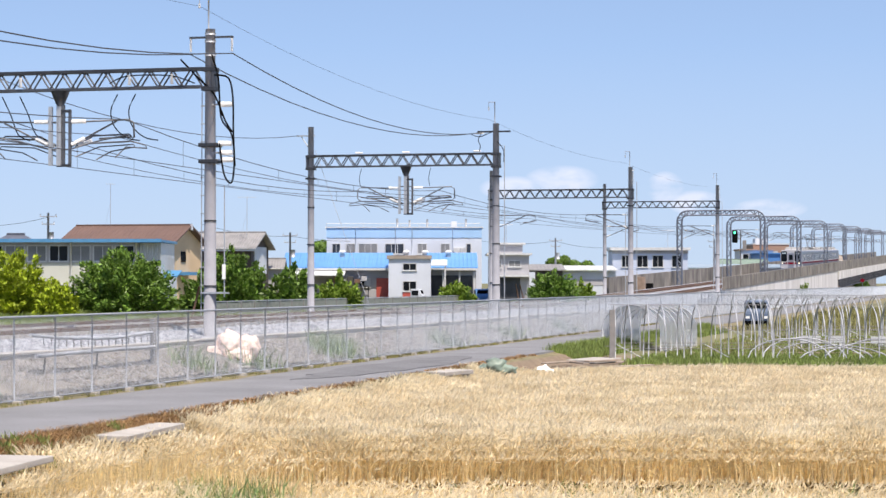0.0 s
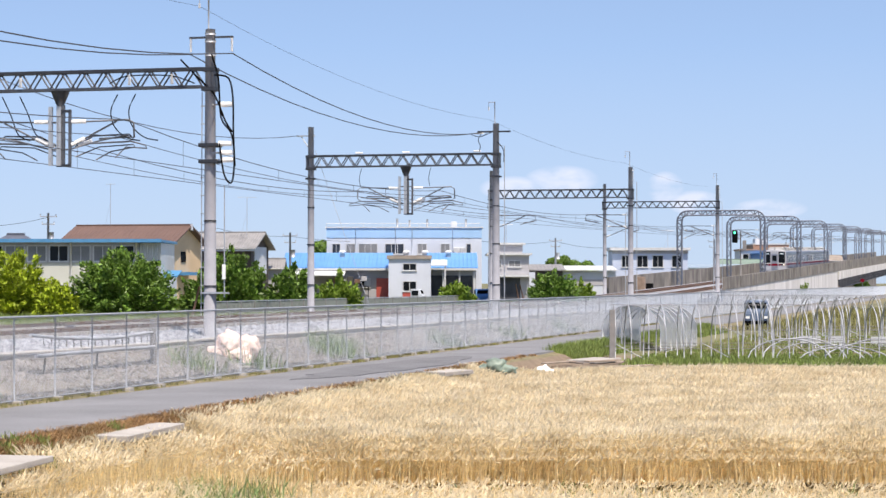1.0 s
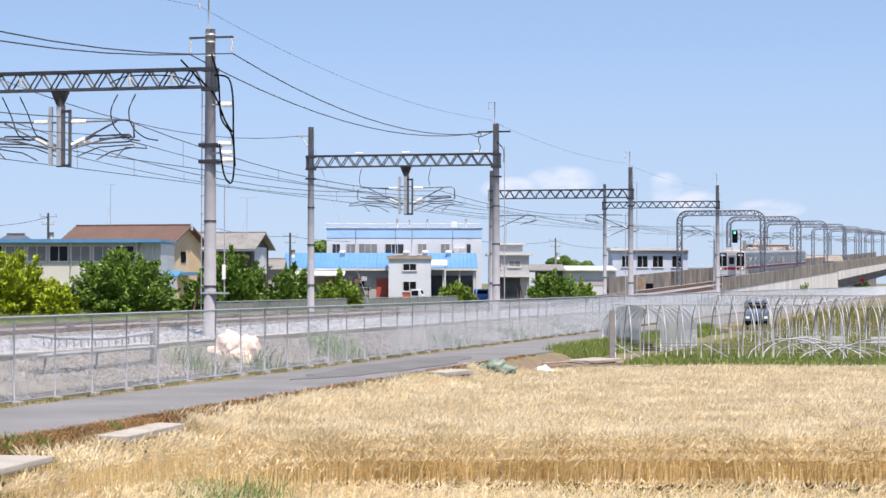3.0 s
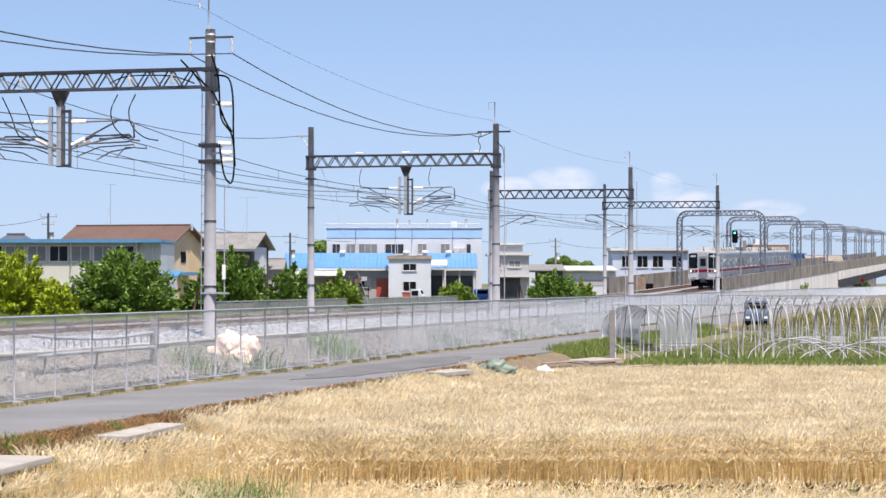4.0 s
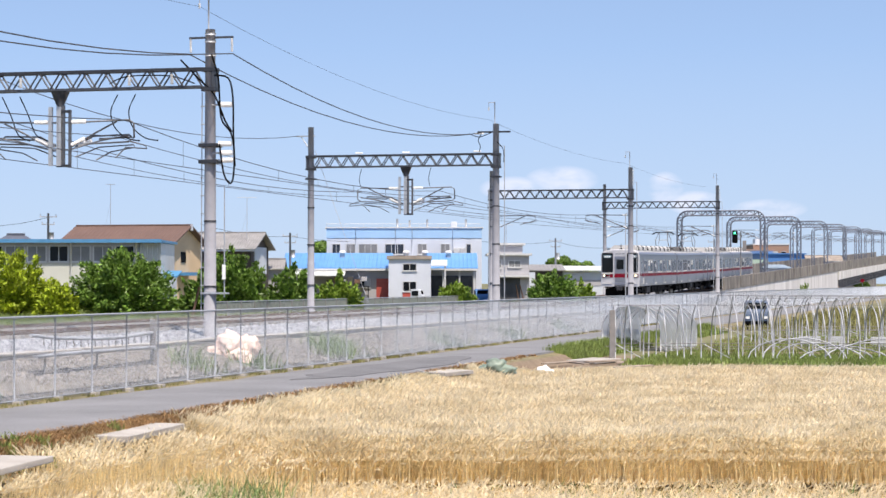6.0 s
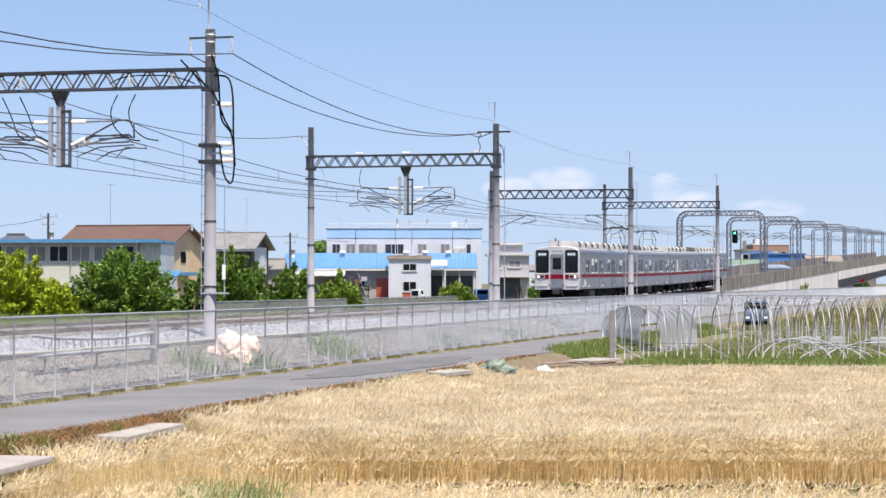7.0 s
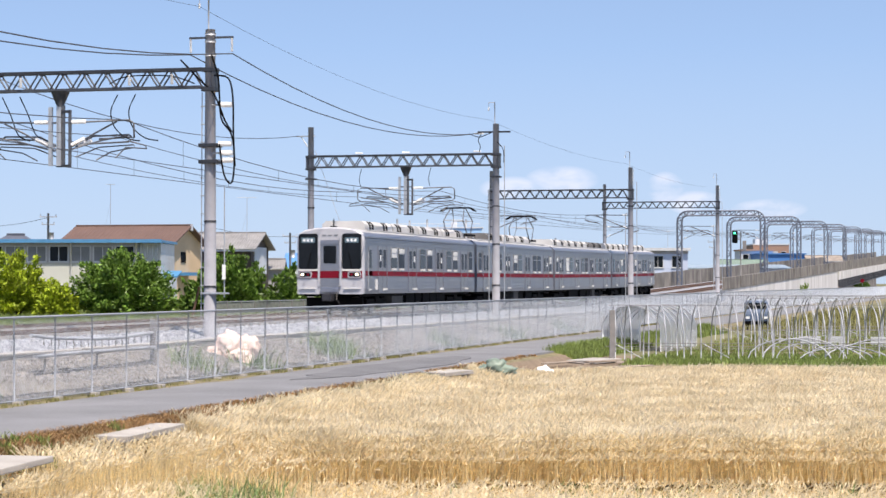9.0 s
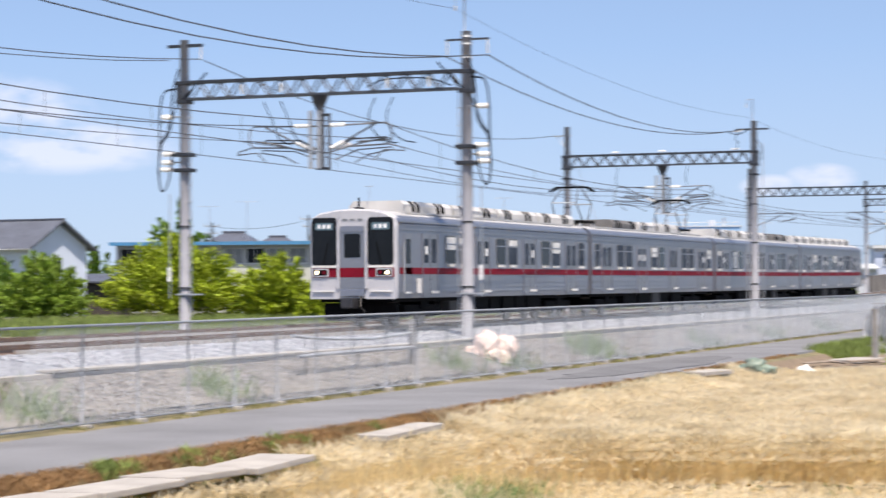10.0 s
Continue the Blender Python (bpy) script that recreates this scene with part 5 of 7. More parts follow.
    part("roof", boxm(-2.45, 2.35, -0.2, 5.2, 5.05, 5.42), BROWN_EDGE, th)
    window(th, -0.75, 0.75, 3.8, 4.6, 0, 2, GLASS)
    window(th, -0.75, 0.75, 1.6, 2.7, 0, 2, GLASS)
    part("door", boxm(-0.75, 0.55, -0.04, 0.0, -0.2, 1.5), SHUTTER_RED, th)
    shed_roof(th, 2.3, 4.0, 0.3, 4, 4.3, 4.9, WHITE_WALL, 0, name="side_canopy")
    part("canopy_post", boxm(3.7, 3.85, 0.4, 0.55, -0.3, 4.3), FRAME, th)


def houses():
    # long shed with a blue roof edge
    th = thing("long_shed", afar_pose(-35.8, 170), "long beige two-storey shed with blue roof edge", "shed")
    w = part("wall", boxm(-11.6, 11.5, 0, 9, -0.3, 4.1), BEIGE_WALL, th)
    part("upper_wall", boxm(-11.6, 11.5, 0.02, 9, 4.1, 5.75), GREY_WALL, th)
    part("roof", boxm(-12.0, 13.5, -0.7, 9.4, 5.75, 5.95), BLUE_EDGE, th)
    part("fascia", boxm(-12.0, 13.5, -0.78, -0.7, 5.72, 6.0), BLUE_EDGE, th)
    for i in range(13):
        x = -11.3 + i * 1.75
        window(w, x, x + 1.55, 4.2, 5.5, 0.02, 2, PANE_GREY if i % 3 else GLASS)
    for x in (-6, 4.5, -1.0):
        window(w, x, x + 1.6, 1.5, 2.4, 0, 2)
    for x in (-3.0, 6.2, 11.4):
        part("drain_pipe", tube(bmesh.new(), [(x, -0.1, 0), (x, -0.1, 5.7)], 0.07, 6), FRAME, th)
    part("corrugated_end", boxm(11.5, 13.3, 0.4, 9, 3.0, 5.7), PALE_PANE, th)
    part("end_wall", boxm(11.5, 13.5, 0.8, 9, -0.3, 3.0), WHITE_WALL, th)
    bm = bmesh.new()
    for i in range(9):
        tube(bm, [(11.6 + 0.2 * i, 0.38, 3.0), (11.6 + 0.2 * i, 0.38, 5.7)], 0.03, 4)
    part("corrugation", bm, PALE_PANE, th)
    shed_roof(th, 13.4, 14.6, 0.5, 3.5, 2.95, 3.4, BLUE_EDGE, 0, name="porch_roof")
    # brown roofed house
    th = thing("brown_roof_house", afar_pose(-29.9, 196, 0, -14), "house with broad brown metal roof and tan gable", "house")
    gable_wall(th, -5.2, 5.2, 0, 8, -0.3, 6.2, 7.7, TAN_WALL)
    gable_roof(th, -5.2, 5.2, 0, 8, 6.2, 7.75, BROWN_ROOF, 0.6, rows=0.45)
    part("gable_window", boxm(5.18, 5.26, 2.6, 3.8, 4.4, 5.4), GLASS, th)
    part("barge_board", boxm(5.7, 5.82, 3.8, 4.2, 7.4, 7.95), WHITE_WALL, th)
    part("eave_box", boxm(5.2, 6.6, 1.5, 4.5, 3.2, 3.5), BLUE_EDGE, th)
    # grey tiled house
    th = thing("tile_roof_house", afar_pose(-22.4, 206, 0, -8), "dark timber house with grey tiled gable roof", "house")
    gable_wall(th, -4.0, 4.0, 0, 7.5, -0.3, 5.95, 7.2, DARK_WOOD)
    gable_roof(th, -4.0, 4.0, 0, 7.5, 5.95, 7.3, TILE, 0.6, rows=0.3)
    part("gable_panel", boxm(4.0, 4.08, 1.2, 6.3, 3.4, 6.0), WHITE_WALL, th)
    part("fascia", boxm(-4.5, 4.5, -0.6, -0.5, 5.55, 5.75), WHITE_WALL, th)
    window(th, -3.2, -1.4, 3.6, 4.9, 0, 2)
    window(th, 0.4, 2.6, 3.6, 4.9, 0, 2)
    shed_roof(th, -4.2, 2.0, -2.2, 0, 2.9, 3.4, TILE, 0.3, name="porch_roof")
    # small roofs between
    th = thing("outhouse", afar_pose(-17.4, 214), "small outhouse with weathered grey tiled roof", "outhouse")
    gable_wall(th, -1.2, 1.2, 0, 3.5, -0.3, 4.0, 4.7, GREY_WALL)
    gable_roof(th, -1.2, 1.2, 0, 3.5, 4.0, 4.8, TILE, 0.35, rows=0.3)
    # house seen when the view swings round
    th = thing("blue_white_house", afar_pose(-51.2, 150, 0, -22), "pale blue house with dark tiled gable roof", "house")
    gable_wall(th, -3.6, 3.6, 0, 6.5, -0.3, 5.4, 7.1, PALE_BLUE_WALL)
    gable_roof(th, -3.6, 3.6, 0, 6.5, 5.4, 7.2, TILE_DARK, 0.6, rows=0.3)
    window(th, -2.0, 0.0, 3.3, 4.4, 0, 2)
    window(th, 1.0, 2.6, 1.0, 2.4, 0, 2)
    part("gable_window", boxm(3.58, 3.66, 2.4, 3.6, 3.2, 4.3), GLASS, th)
    th = thing("store_shed", afar_pose(-45.6, 158), "low dark store shed beside the pale house", "shed")
    part("wall", boxm(-1.6, 1.6, 0, 4, -0.3, 2.8), DARK_WOOD, th)
    shed_roof(th, -1.9, 1.9, -0.5, 4.4, 2.7, 3.3, TILE_DARK, 0.3)
    # hipped roofs behind the long shed
    for a, d, w, zr in ((-48.2, 214, 3.3, 7.9), (-45.2, 222, 2.6, 7.6)):
        th = thing("hip_roof_house", afar_pose(a, d), "house with dark blue-grey tiled hip roof", "house", "hip roofed houses")
        part("wall", boxm(-w, w, 0, 8, -0.3, 6.0), WHITE_WALL, th)
        bm = bmesh.new()
        o = 0.6
        v = [bm.verts.new(p) for p in ((-w - o, -o, 5.9), (w + o, -o, 5.9), (w + o, 8 + o, 5.9), (-w - o, 8 + o, 5.9), (-w * 0.35, 4, zr), (w * 0.35, 4, zr), (-w - o, -o, 5.75), (w + o, -o, 5.75), (w + o, 8 + o, 5.75), (-w - o, 8 + o, 5.75))]
        for q in ((0, 1, 5, 4), (1, 2, 5), (2, 3, 4, 5), (3, 0, 4), (6, 7, 1, 0), (7, 8, 2, 1), (8, 9, 3, 2), (9, 6, 0, 3), (9, 8, 7, 6)):
            bm.faces.new([v[i] for i in q])
        r = part("roof", bm, TILE_DARK, th)
        part("ridge_cap", boxm(-w * 0.37, w * 0.37, 3.85, 4.15, zr - 0.05, zr + 0.18, bevel=0.04), TILE_DARK, r)
    # grey house beside the second gantry
    th = thing("grey_house", afar_pose(6.6, 216), "boxy grey two-storey house with flat roof", "house")
    part("wall", boxm(-1.9, 2.1, 0, 7, -0.3, 5.3), GREY_WALL, th)
    part("roof", boxm(-2.2, 2.4, -0.4, 7.3, 5.3, 5.5), FRAME, th)
    part("upper_storey", boxm(-1.0, 1.5, 1.5, 6, 5.5, 6.4), GREY_WALL, th)
    part("upper_roof", boxm(-1.3, 1.8, 1.2, 6.3, 6.4, 6.58), FRAME, th)
    window(th, 0.0, 1.3, 4.1, 4.8, 0, 2, PANE_GREY)
    window(th, -1.6, -0.7, 4.0, 4.9, 0, 1)
    # garage mouth as a thin panel with its inner shade painted on
    part("garage", boxm(-1.0, 1.2, -0.05, 0.0, -0.2, 3.0), INSIDE_SHADE, th)
    part("balcony", boxm(-1.9, 2.1, -0.9, 0, 3.1, 3.3), FRAME, th)
    part("side_wall", boxm(2.1, 2.7, -0.2, 6, -0.3, 3.6), WHITE_WALL, th)
    # low white sheds
    th = thing("white_shed", afar_pose(17.0, 255), "low white shed with flat pale roof", "shed")
    part("wall", boxm(-3.2, 3.6, 0, 8, -0.3, 3.9), WHITE_WALL, th)
    shed_roof(th, -5.0, 3.8, -0.6, 8.3, 3.95, 4.5, PALE_ROOF, 0.5)
    part("shade", boxm(-3.0, 3.4, -0.05, 0.0, 2.2, 2.9), GREY_WALL, th)
    th = thing("timber_shed", afar_pose(11.5, 248), "low dark timber shed with grey tiled roof", "shed")
    part("wall", boxm(-2.4, 2.4, 0, 7, -0.3, 3.9), DARK_WOOD, th)
    shed_roof(th, -2.7, 2.7, -0.5, 7.3, 3.9, 4.6, TILE, 0.45)
    # white prefab behind the ramp
    th = thing("prefab_office", afar_pose(25.35, 264), "white prefabricated two-storey office with dark windows", "office")
    w = part("wall", boxm(-4.4, 4.9, 0, 7, -0.3, 6.5), PREFAB, th)
    part("roof", boxm(-4.7, 5.2, -0.5, 7.4, 6.5, 6.85), FRAME, th)
    for x0, x1 in ((-3.3, -2.2), (-1.4, 0.0), (0.5, 1.9), (2.9, 4.2)):
        window(w, x0, x1, 4.4, 5.9, 0, 2, GLASS)
    part("cornice", boxm(-4.45, 4.95, -0.06, 0.0, 6.1, 6.5), GREY_WALL, th)
    # far buildings beyond the viaduct
    th = thing("blue_warehouse", afar_pose(66.6, 420), "blue-clad warehouse beyond the viaduct", "warehouse")
    part("wall", boxm(-4.3, 4.5, 0, 12, -0.3, 8.1), BLUE_CLAD, th)
    part("roof", boxm(-4.6, 4.8, -0.3, 12, 8.1, 8.35), BLUE_CLAD, th)
    th = thing("brick_block", afar_pose(67.5, 440), "reddish brown flat-roofed building beyond the viaduct", "building")
    part("wall", boxm(-3.6, 3.8, 0, 12, -0.3, 10.3), BRICK_WALL, th)
    part("stair_tower", boxm(-3.0, -0.6, 1, 5, 10.3, 11.6), WHITE_WALL, th)
    part("parapet", boxm(-3.7, 3.9, -0.1, 12.1, 10.3, 10.55), FRAME, th)
    for i in range(4):
        window(th, -3.0 + 1.7 * i, -1.9 + 1.7 * i, 7.4, 9.0, 0, 1)
    th = thing("white_office", afar_pose(63.8, 432), "white low office beyond the viaduct", "office")
    part("wall", boxm(-3.6, 3.0, 0, 9, -0.3, 9.0), WHITE_WALL, th)
    part("roof", boxm(-3.9, 3.2, -0.3, 9, 9.0, 9.3), BRICK_WALL, th)
    for i in range(3):
        window(th, -3.2 + 1.6 * i, -2.0 + 1.6 * i, 7.2, 8.3, 0, 1)
    th = thing("green_roof_shed", afar_pose(58.5, 412), "shed with dull green gable roof", "shed")
    gable_wall(th, -4.4, 4.4, 0, 9, -0.3, 5.4, 6.7, GREY_WALL)
    gable_roof(th, -4.4, 4.4, 0, 9, 5.4, 6.9, GREEN_ROOF, 0.4, rows=0.6)
    th = thing("tan_roof_shed", afar_pose(82.5, 460), "low shed with tan gable roof beyond the viaduct", "shed")
    gable_wall(th, -3.6, 3.6, 0, 9, -0.3, 7.2, 8.2, GREY_WALL)
    gable_roof(th, -3.6, 3.6, 0, 9, 7.2, 8.3, BROWN_EDGE, 0.4, rows=0.6)
    th = thing("long_blue_shed", afar_pose(44.5, 330), "long low shed with pale blue roof", "shed")
    part("wall", boxm(-9, 9, 0, 8, -0.3, 4.8), WHITE_WALL, th)
    shed_roof(th, -9.4, 9.4, -0.5, 8.4, 4.7, 5.3, SLATE_BLUE, 0.6)


def antenna(a, d, z0, h, arm=0.9):
    th = thing("roof_antenna", afar_pose(a, d, z0), "thin roof television antenna on a mast", "antenna", "roof antennas")
    part("mast", tube(bmesh.new(), [(0, 0, -0.4), (0, 0, h)], 0.03, 5), STEEL, th)
    bm = bmesh.new()
    tube(bm, [(-arm, 0, h), (arm, 0, h)], 0.02, 4)
    for i in range(7):
        x = -arm + 2 * arm * i / 6
        tube(bm, [(x, -0.35, h), (x, 0.35, h)], 0.012, 4)
    part("dipole", bm, STEEL, th)
    part("stay", tube(bmesh.new(), [(-0.6, 0, -0.2), (0, 0, h * 0.6)], 0.008, 4), STEEL, th)


def utility_pole(a, d, h, z=0.0):
    th = thing("utility_pole", afar_pose(a, d, z), "concrete utility pole with crossarms", "utility pole", "utility poles among the houses")
    part("pole", tube(bmesh.new(), [(0, 0, -0.5), (0, 0, h)], 0.16, 8, 0.1), POLE, th)
    for dz, w in ((-0.4, 0.8), (-1.1, 0.6)):
        part("crossarm", boxm(-w, w, -0.05, 0.05, h + dz, h + dz + 0.1), STEEL, th)
        for s in (-0.9, 0.9):
            part("insulator", tube(bmesh.new(), [(s * w, 0, h + dz + 0.1), (s * w, 0, h + dz + 0.28)], 0.05, 6), STEEL, th)
    part("transformer", tube(bmesh.new(), [(0.3, 0, h - 2.6), (0.3, 0, h - 1.8)], 0.22, 8), STEEL, th)


def street_wires():
    for p, q, sag in (((-36.6, 198, 8.6), (-47.5, 205, 8.2), 0.5), ((-16.1, 225, 7.4), (-4, 262, 8.0), 0.5), ((13.8, 262, 7.6), (2, 240, 7.6), 0.5), ((13.8, 262, 7.6), (22, 268, 7.0), 0.4), ((-16.1, 225, 7.4), (-25, 220, 8.6), 0.4)):
        a, b = afar(*p), afar(*q)
        pts = [a.lerp(b, t / 8) - Vector((0, 0, 4 * sag * (t / 8) * (1 - t / 8))) for t in range(9)]
        single("street_wire", tube(bmesh.new(), pts, 0.02, 4), WIRE, "thin black street cable between utility poles", "wire", "street cables")


# ---- plants ----
def leaves_mesh(name, centres, radii, n, size, material, rng, zsquash=0.8):
    """Many small leaf blades on uneven clumps."""
    k = len(centres)
    idx = rng.choice(k, n, p=np.array(radii) ** 2 / np.sum(np.array(radii) ** 2))
    dirs = rng.normal(0, 1, (n, 3))
    dirs[:, 2] += 0.25
    dirs /= np.linalg.norm(dirs, axis=1)[:, None]
    rad = np.array(radii)[idx] * rng.uniform(0.7, 1.06, n)
    p = np.array(centres)[idx] + dirs * rad[:, None] * np.array([1, 1, zsquash])
    u = rng.normal(0, 1, (n, 3))
    u[:, 2] -= 0.3
    u -= dirs * np.sum(u * dirs, 1)[:, None] * 0.5
    u /= np.linalg.norm(u, axis=1)[:, None]
    w = np.cross(u, dirs + rng.normal(0, 0.5, (n, 3)))
    w /= np.linalg.norm(w, axis=1)[:, None] + 1e-9
    s = size * rng.uniform(0.6, 1.5, (n, 1))
    v = np.stack([p - u * s, p + w * s * 0.42, p + u * s, p - w * s * 0.42], 1).reshape(-1, 3)
    return from_arrays(name, v, np.arange(4 * n).reshape(-1, 4), material)


def tree(a, d, w, top, material, label, seed, base=0.4, leaf=0.095, n=9000, name="tree"):
    """A tapered trunk with limbs and a crown of clumped leaves."""
    rng = np.random.default_rng(seed)
    h = top - base
    th = thing(name, afar_pose(a, d, base), label, "tree", "trees beside the railway")
    bm = bmesh.new()
    tr = 0.05 * h
    tube(bm, [(0, 0, -0.2), (0.05, 0, h * 0.25), (0, 0.05, h * 0.5)], tr, 8, tr * 0.6)
    # shoots spread from the foot like a vase; leaves sit along their outer part
    m = 80 + int(6 * w)
    az = np.arange(m) * 2.4 + rng.uniform(-0.3, 0.3, m)
    el = np.arcsin(np.clip((np.arange(m) + 0.5) / m * 0.97 + 0.06 + rng.normal(0, 0.05, m), 0.02, 1.0))
    reach = 1 / np.sqrt((np.cos(el) / (w / 2)) ** 2 + (np.sin(el) / (h * 0.86)) ** 2) * rng.uniform(0.8, 1.06, m)
    d = np.stack([np.cos(el) * np.cos(az), np.cos(el) * np.sin(az) * 0.85, np.sin(el)], 1)
    foot = np.array([0, 0, h * 0.14])
    tips = foot + d * reach[:, None]
    for q in tips[::6]:
        tube(bm, [(0, 0.02, h * 0.1), tuple(foot + (q - foot) * 0.5 + np.array([0, 0, 0.04 * h])), tuple(q)], tr * 0.35, 5, tr * 0.08)
    part("trunk", bm, BARK, th)
    n = int(n * 1.5)
    i = rng.integers(0, m, n)
    t = 1 - 0.62 * rng.uniform(0, 1, n) ** 1.5
    spread = (0.026 + 0.085 * (1 - t)) * min(w, 1.6 * h)
    p = foot + (tips[i] - foot) * t[:, None] + rng.normal(0, 1, (n, 3)) * spread[:, None] * np.array([0.8, 0.8, 0.55])
    p[:, 2] = np.maximum(p[:, 2], 0.1)
    u = d[i] + rng.normal(0, 0.55, (n, 3)) + np.array([0, 0, -0.1])
    u /= np.linalg.norm(u, axis=1)[:, None]
    c = np.cross(u, rng.normal(0, 1, (n, 3)) + np.array([0, 0, 0.6]))
    c /= np.linalg.norm(c, axis=1)[:, None] + 1e-9
    sz = leaf * 1.25 * rng.uniform(0.6, 1.5, (n, 1))
    v = np.stack([p - u * sz, p + c * sz * 0.42, p + u * sz, p - c * sz * 0.42], 1).reshape(-1, 3)
    part("crown", from_arrays("crown", v, np.arange(4 * n).reshape(-1, 4), material), None, th)


def far_wood(a0, a1, d, top, seed, label):
    rng = np.random.default_rng(seed)
    n = int((a1 - a0) * 3)
    cs = [(rng.uniform(a0, a1) * 1.0, d + rng.uniform(-4, 4), 0) for _ in range(n)]
    cs = [(x, y, top * rng.uniform(0.25, 0.85) * (0.55 + 0.45 * math.sin(math.pi * (x - a0) / (a1 - a0)))) for x, y, _ in cs]
    me = leaves_mesh("far_trees", cs, [rng.uniform(0.8, 1.6) for _ in cs], 700 * n, 0.22, LEAF, rng)
    single("far_trees", me, None, label, "trees", kind="stuff", m=pose(0, 0, 0, 0, 0, YAW))


def blades(name, pts, h, width, material, label, seed, lean=0.35, category="grass"):
    """Blades of grass or weed rising from the given points, joined."""
    rng = np.random.default_rng(seed)
    p = np.asarray(pts, float)
    n = len(p)
    ang = rng.uniform(0, 2 * np.pi, n)
    hh = h * rng.uniform(0.45, 1.3, n)
    side = np.stack([np.cos(ang), np.sin(ang), np.zeros(n)], 1) * (width * rng.uniform(0.6, 1.4, n))[:, None]
    b = rng.uniform(0, 2 * np.pi, n)
    bend = np.stack([np.cos(b), np.sin(b), np.zeros(n)], 1) * (hh * lean * rng.uniform(0.2, 1.3, n))[:, None]
    up = np.zeros((n, 3))
    up[:, 2] = hh
    mid = p + up * 0.6 + bend * 0.35
    v = np.stack([p - side, p + side, mid + side * 0.7, mid - side * 0.7, p + up + bend], 1).reshape(-1, 3)
    o = np.arange(n)[:, None] * 5
    f = np.concatenate([o + np.array([0, 1, 2]), o + np.array([0, 2, 3]), o + np.array([3, 2, 4])], 0)
    return single(name, from_arrays(name, v, f, material), None, label, category, kind="stuff")


def clumped(rng, n, x0, x1, y0, y1, zf, spread=0.12, per=14):
    k = max(1, n // per)
    cx, cy = rng.uniform(x0, x1, k), y0 + (y1 - y0) * rng.uniform(0, 1, k) ** 1.3
    x = np.repeat(cx, per) + rng.normal(0, spread, k * per)
    y = np.repeat(cy, per) + rng.normal(0, spread, k * per)
    z = np.array([zf(a, b) for a, b in zip(x, y)]) if callable(zf) else np.full(k * per, zf)
    return np.stack([x, y, z], 1)


def bank_z(x, y):
    return float(np.interp(x, [-22.1, -21.3, -20.4, -19.9, -19.3], [0.74, 0.5, 0.2, 0.03, -0.02])) - 0.02


def verge_z(x, y):
    return float(np.interp(x, [-15.45, -15.05, -14.75, -13.5], [-0.02, -0.12, -0.5, -1.2])) - 0.02


def field_z(x, y):
    return -1.2 + 0.85 * min(1, max(0, (y - 66) / 6))


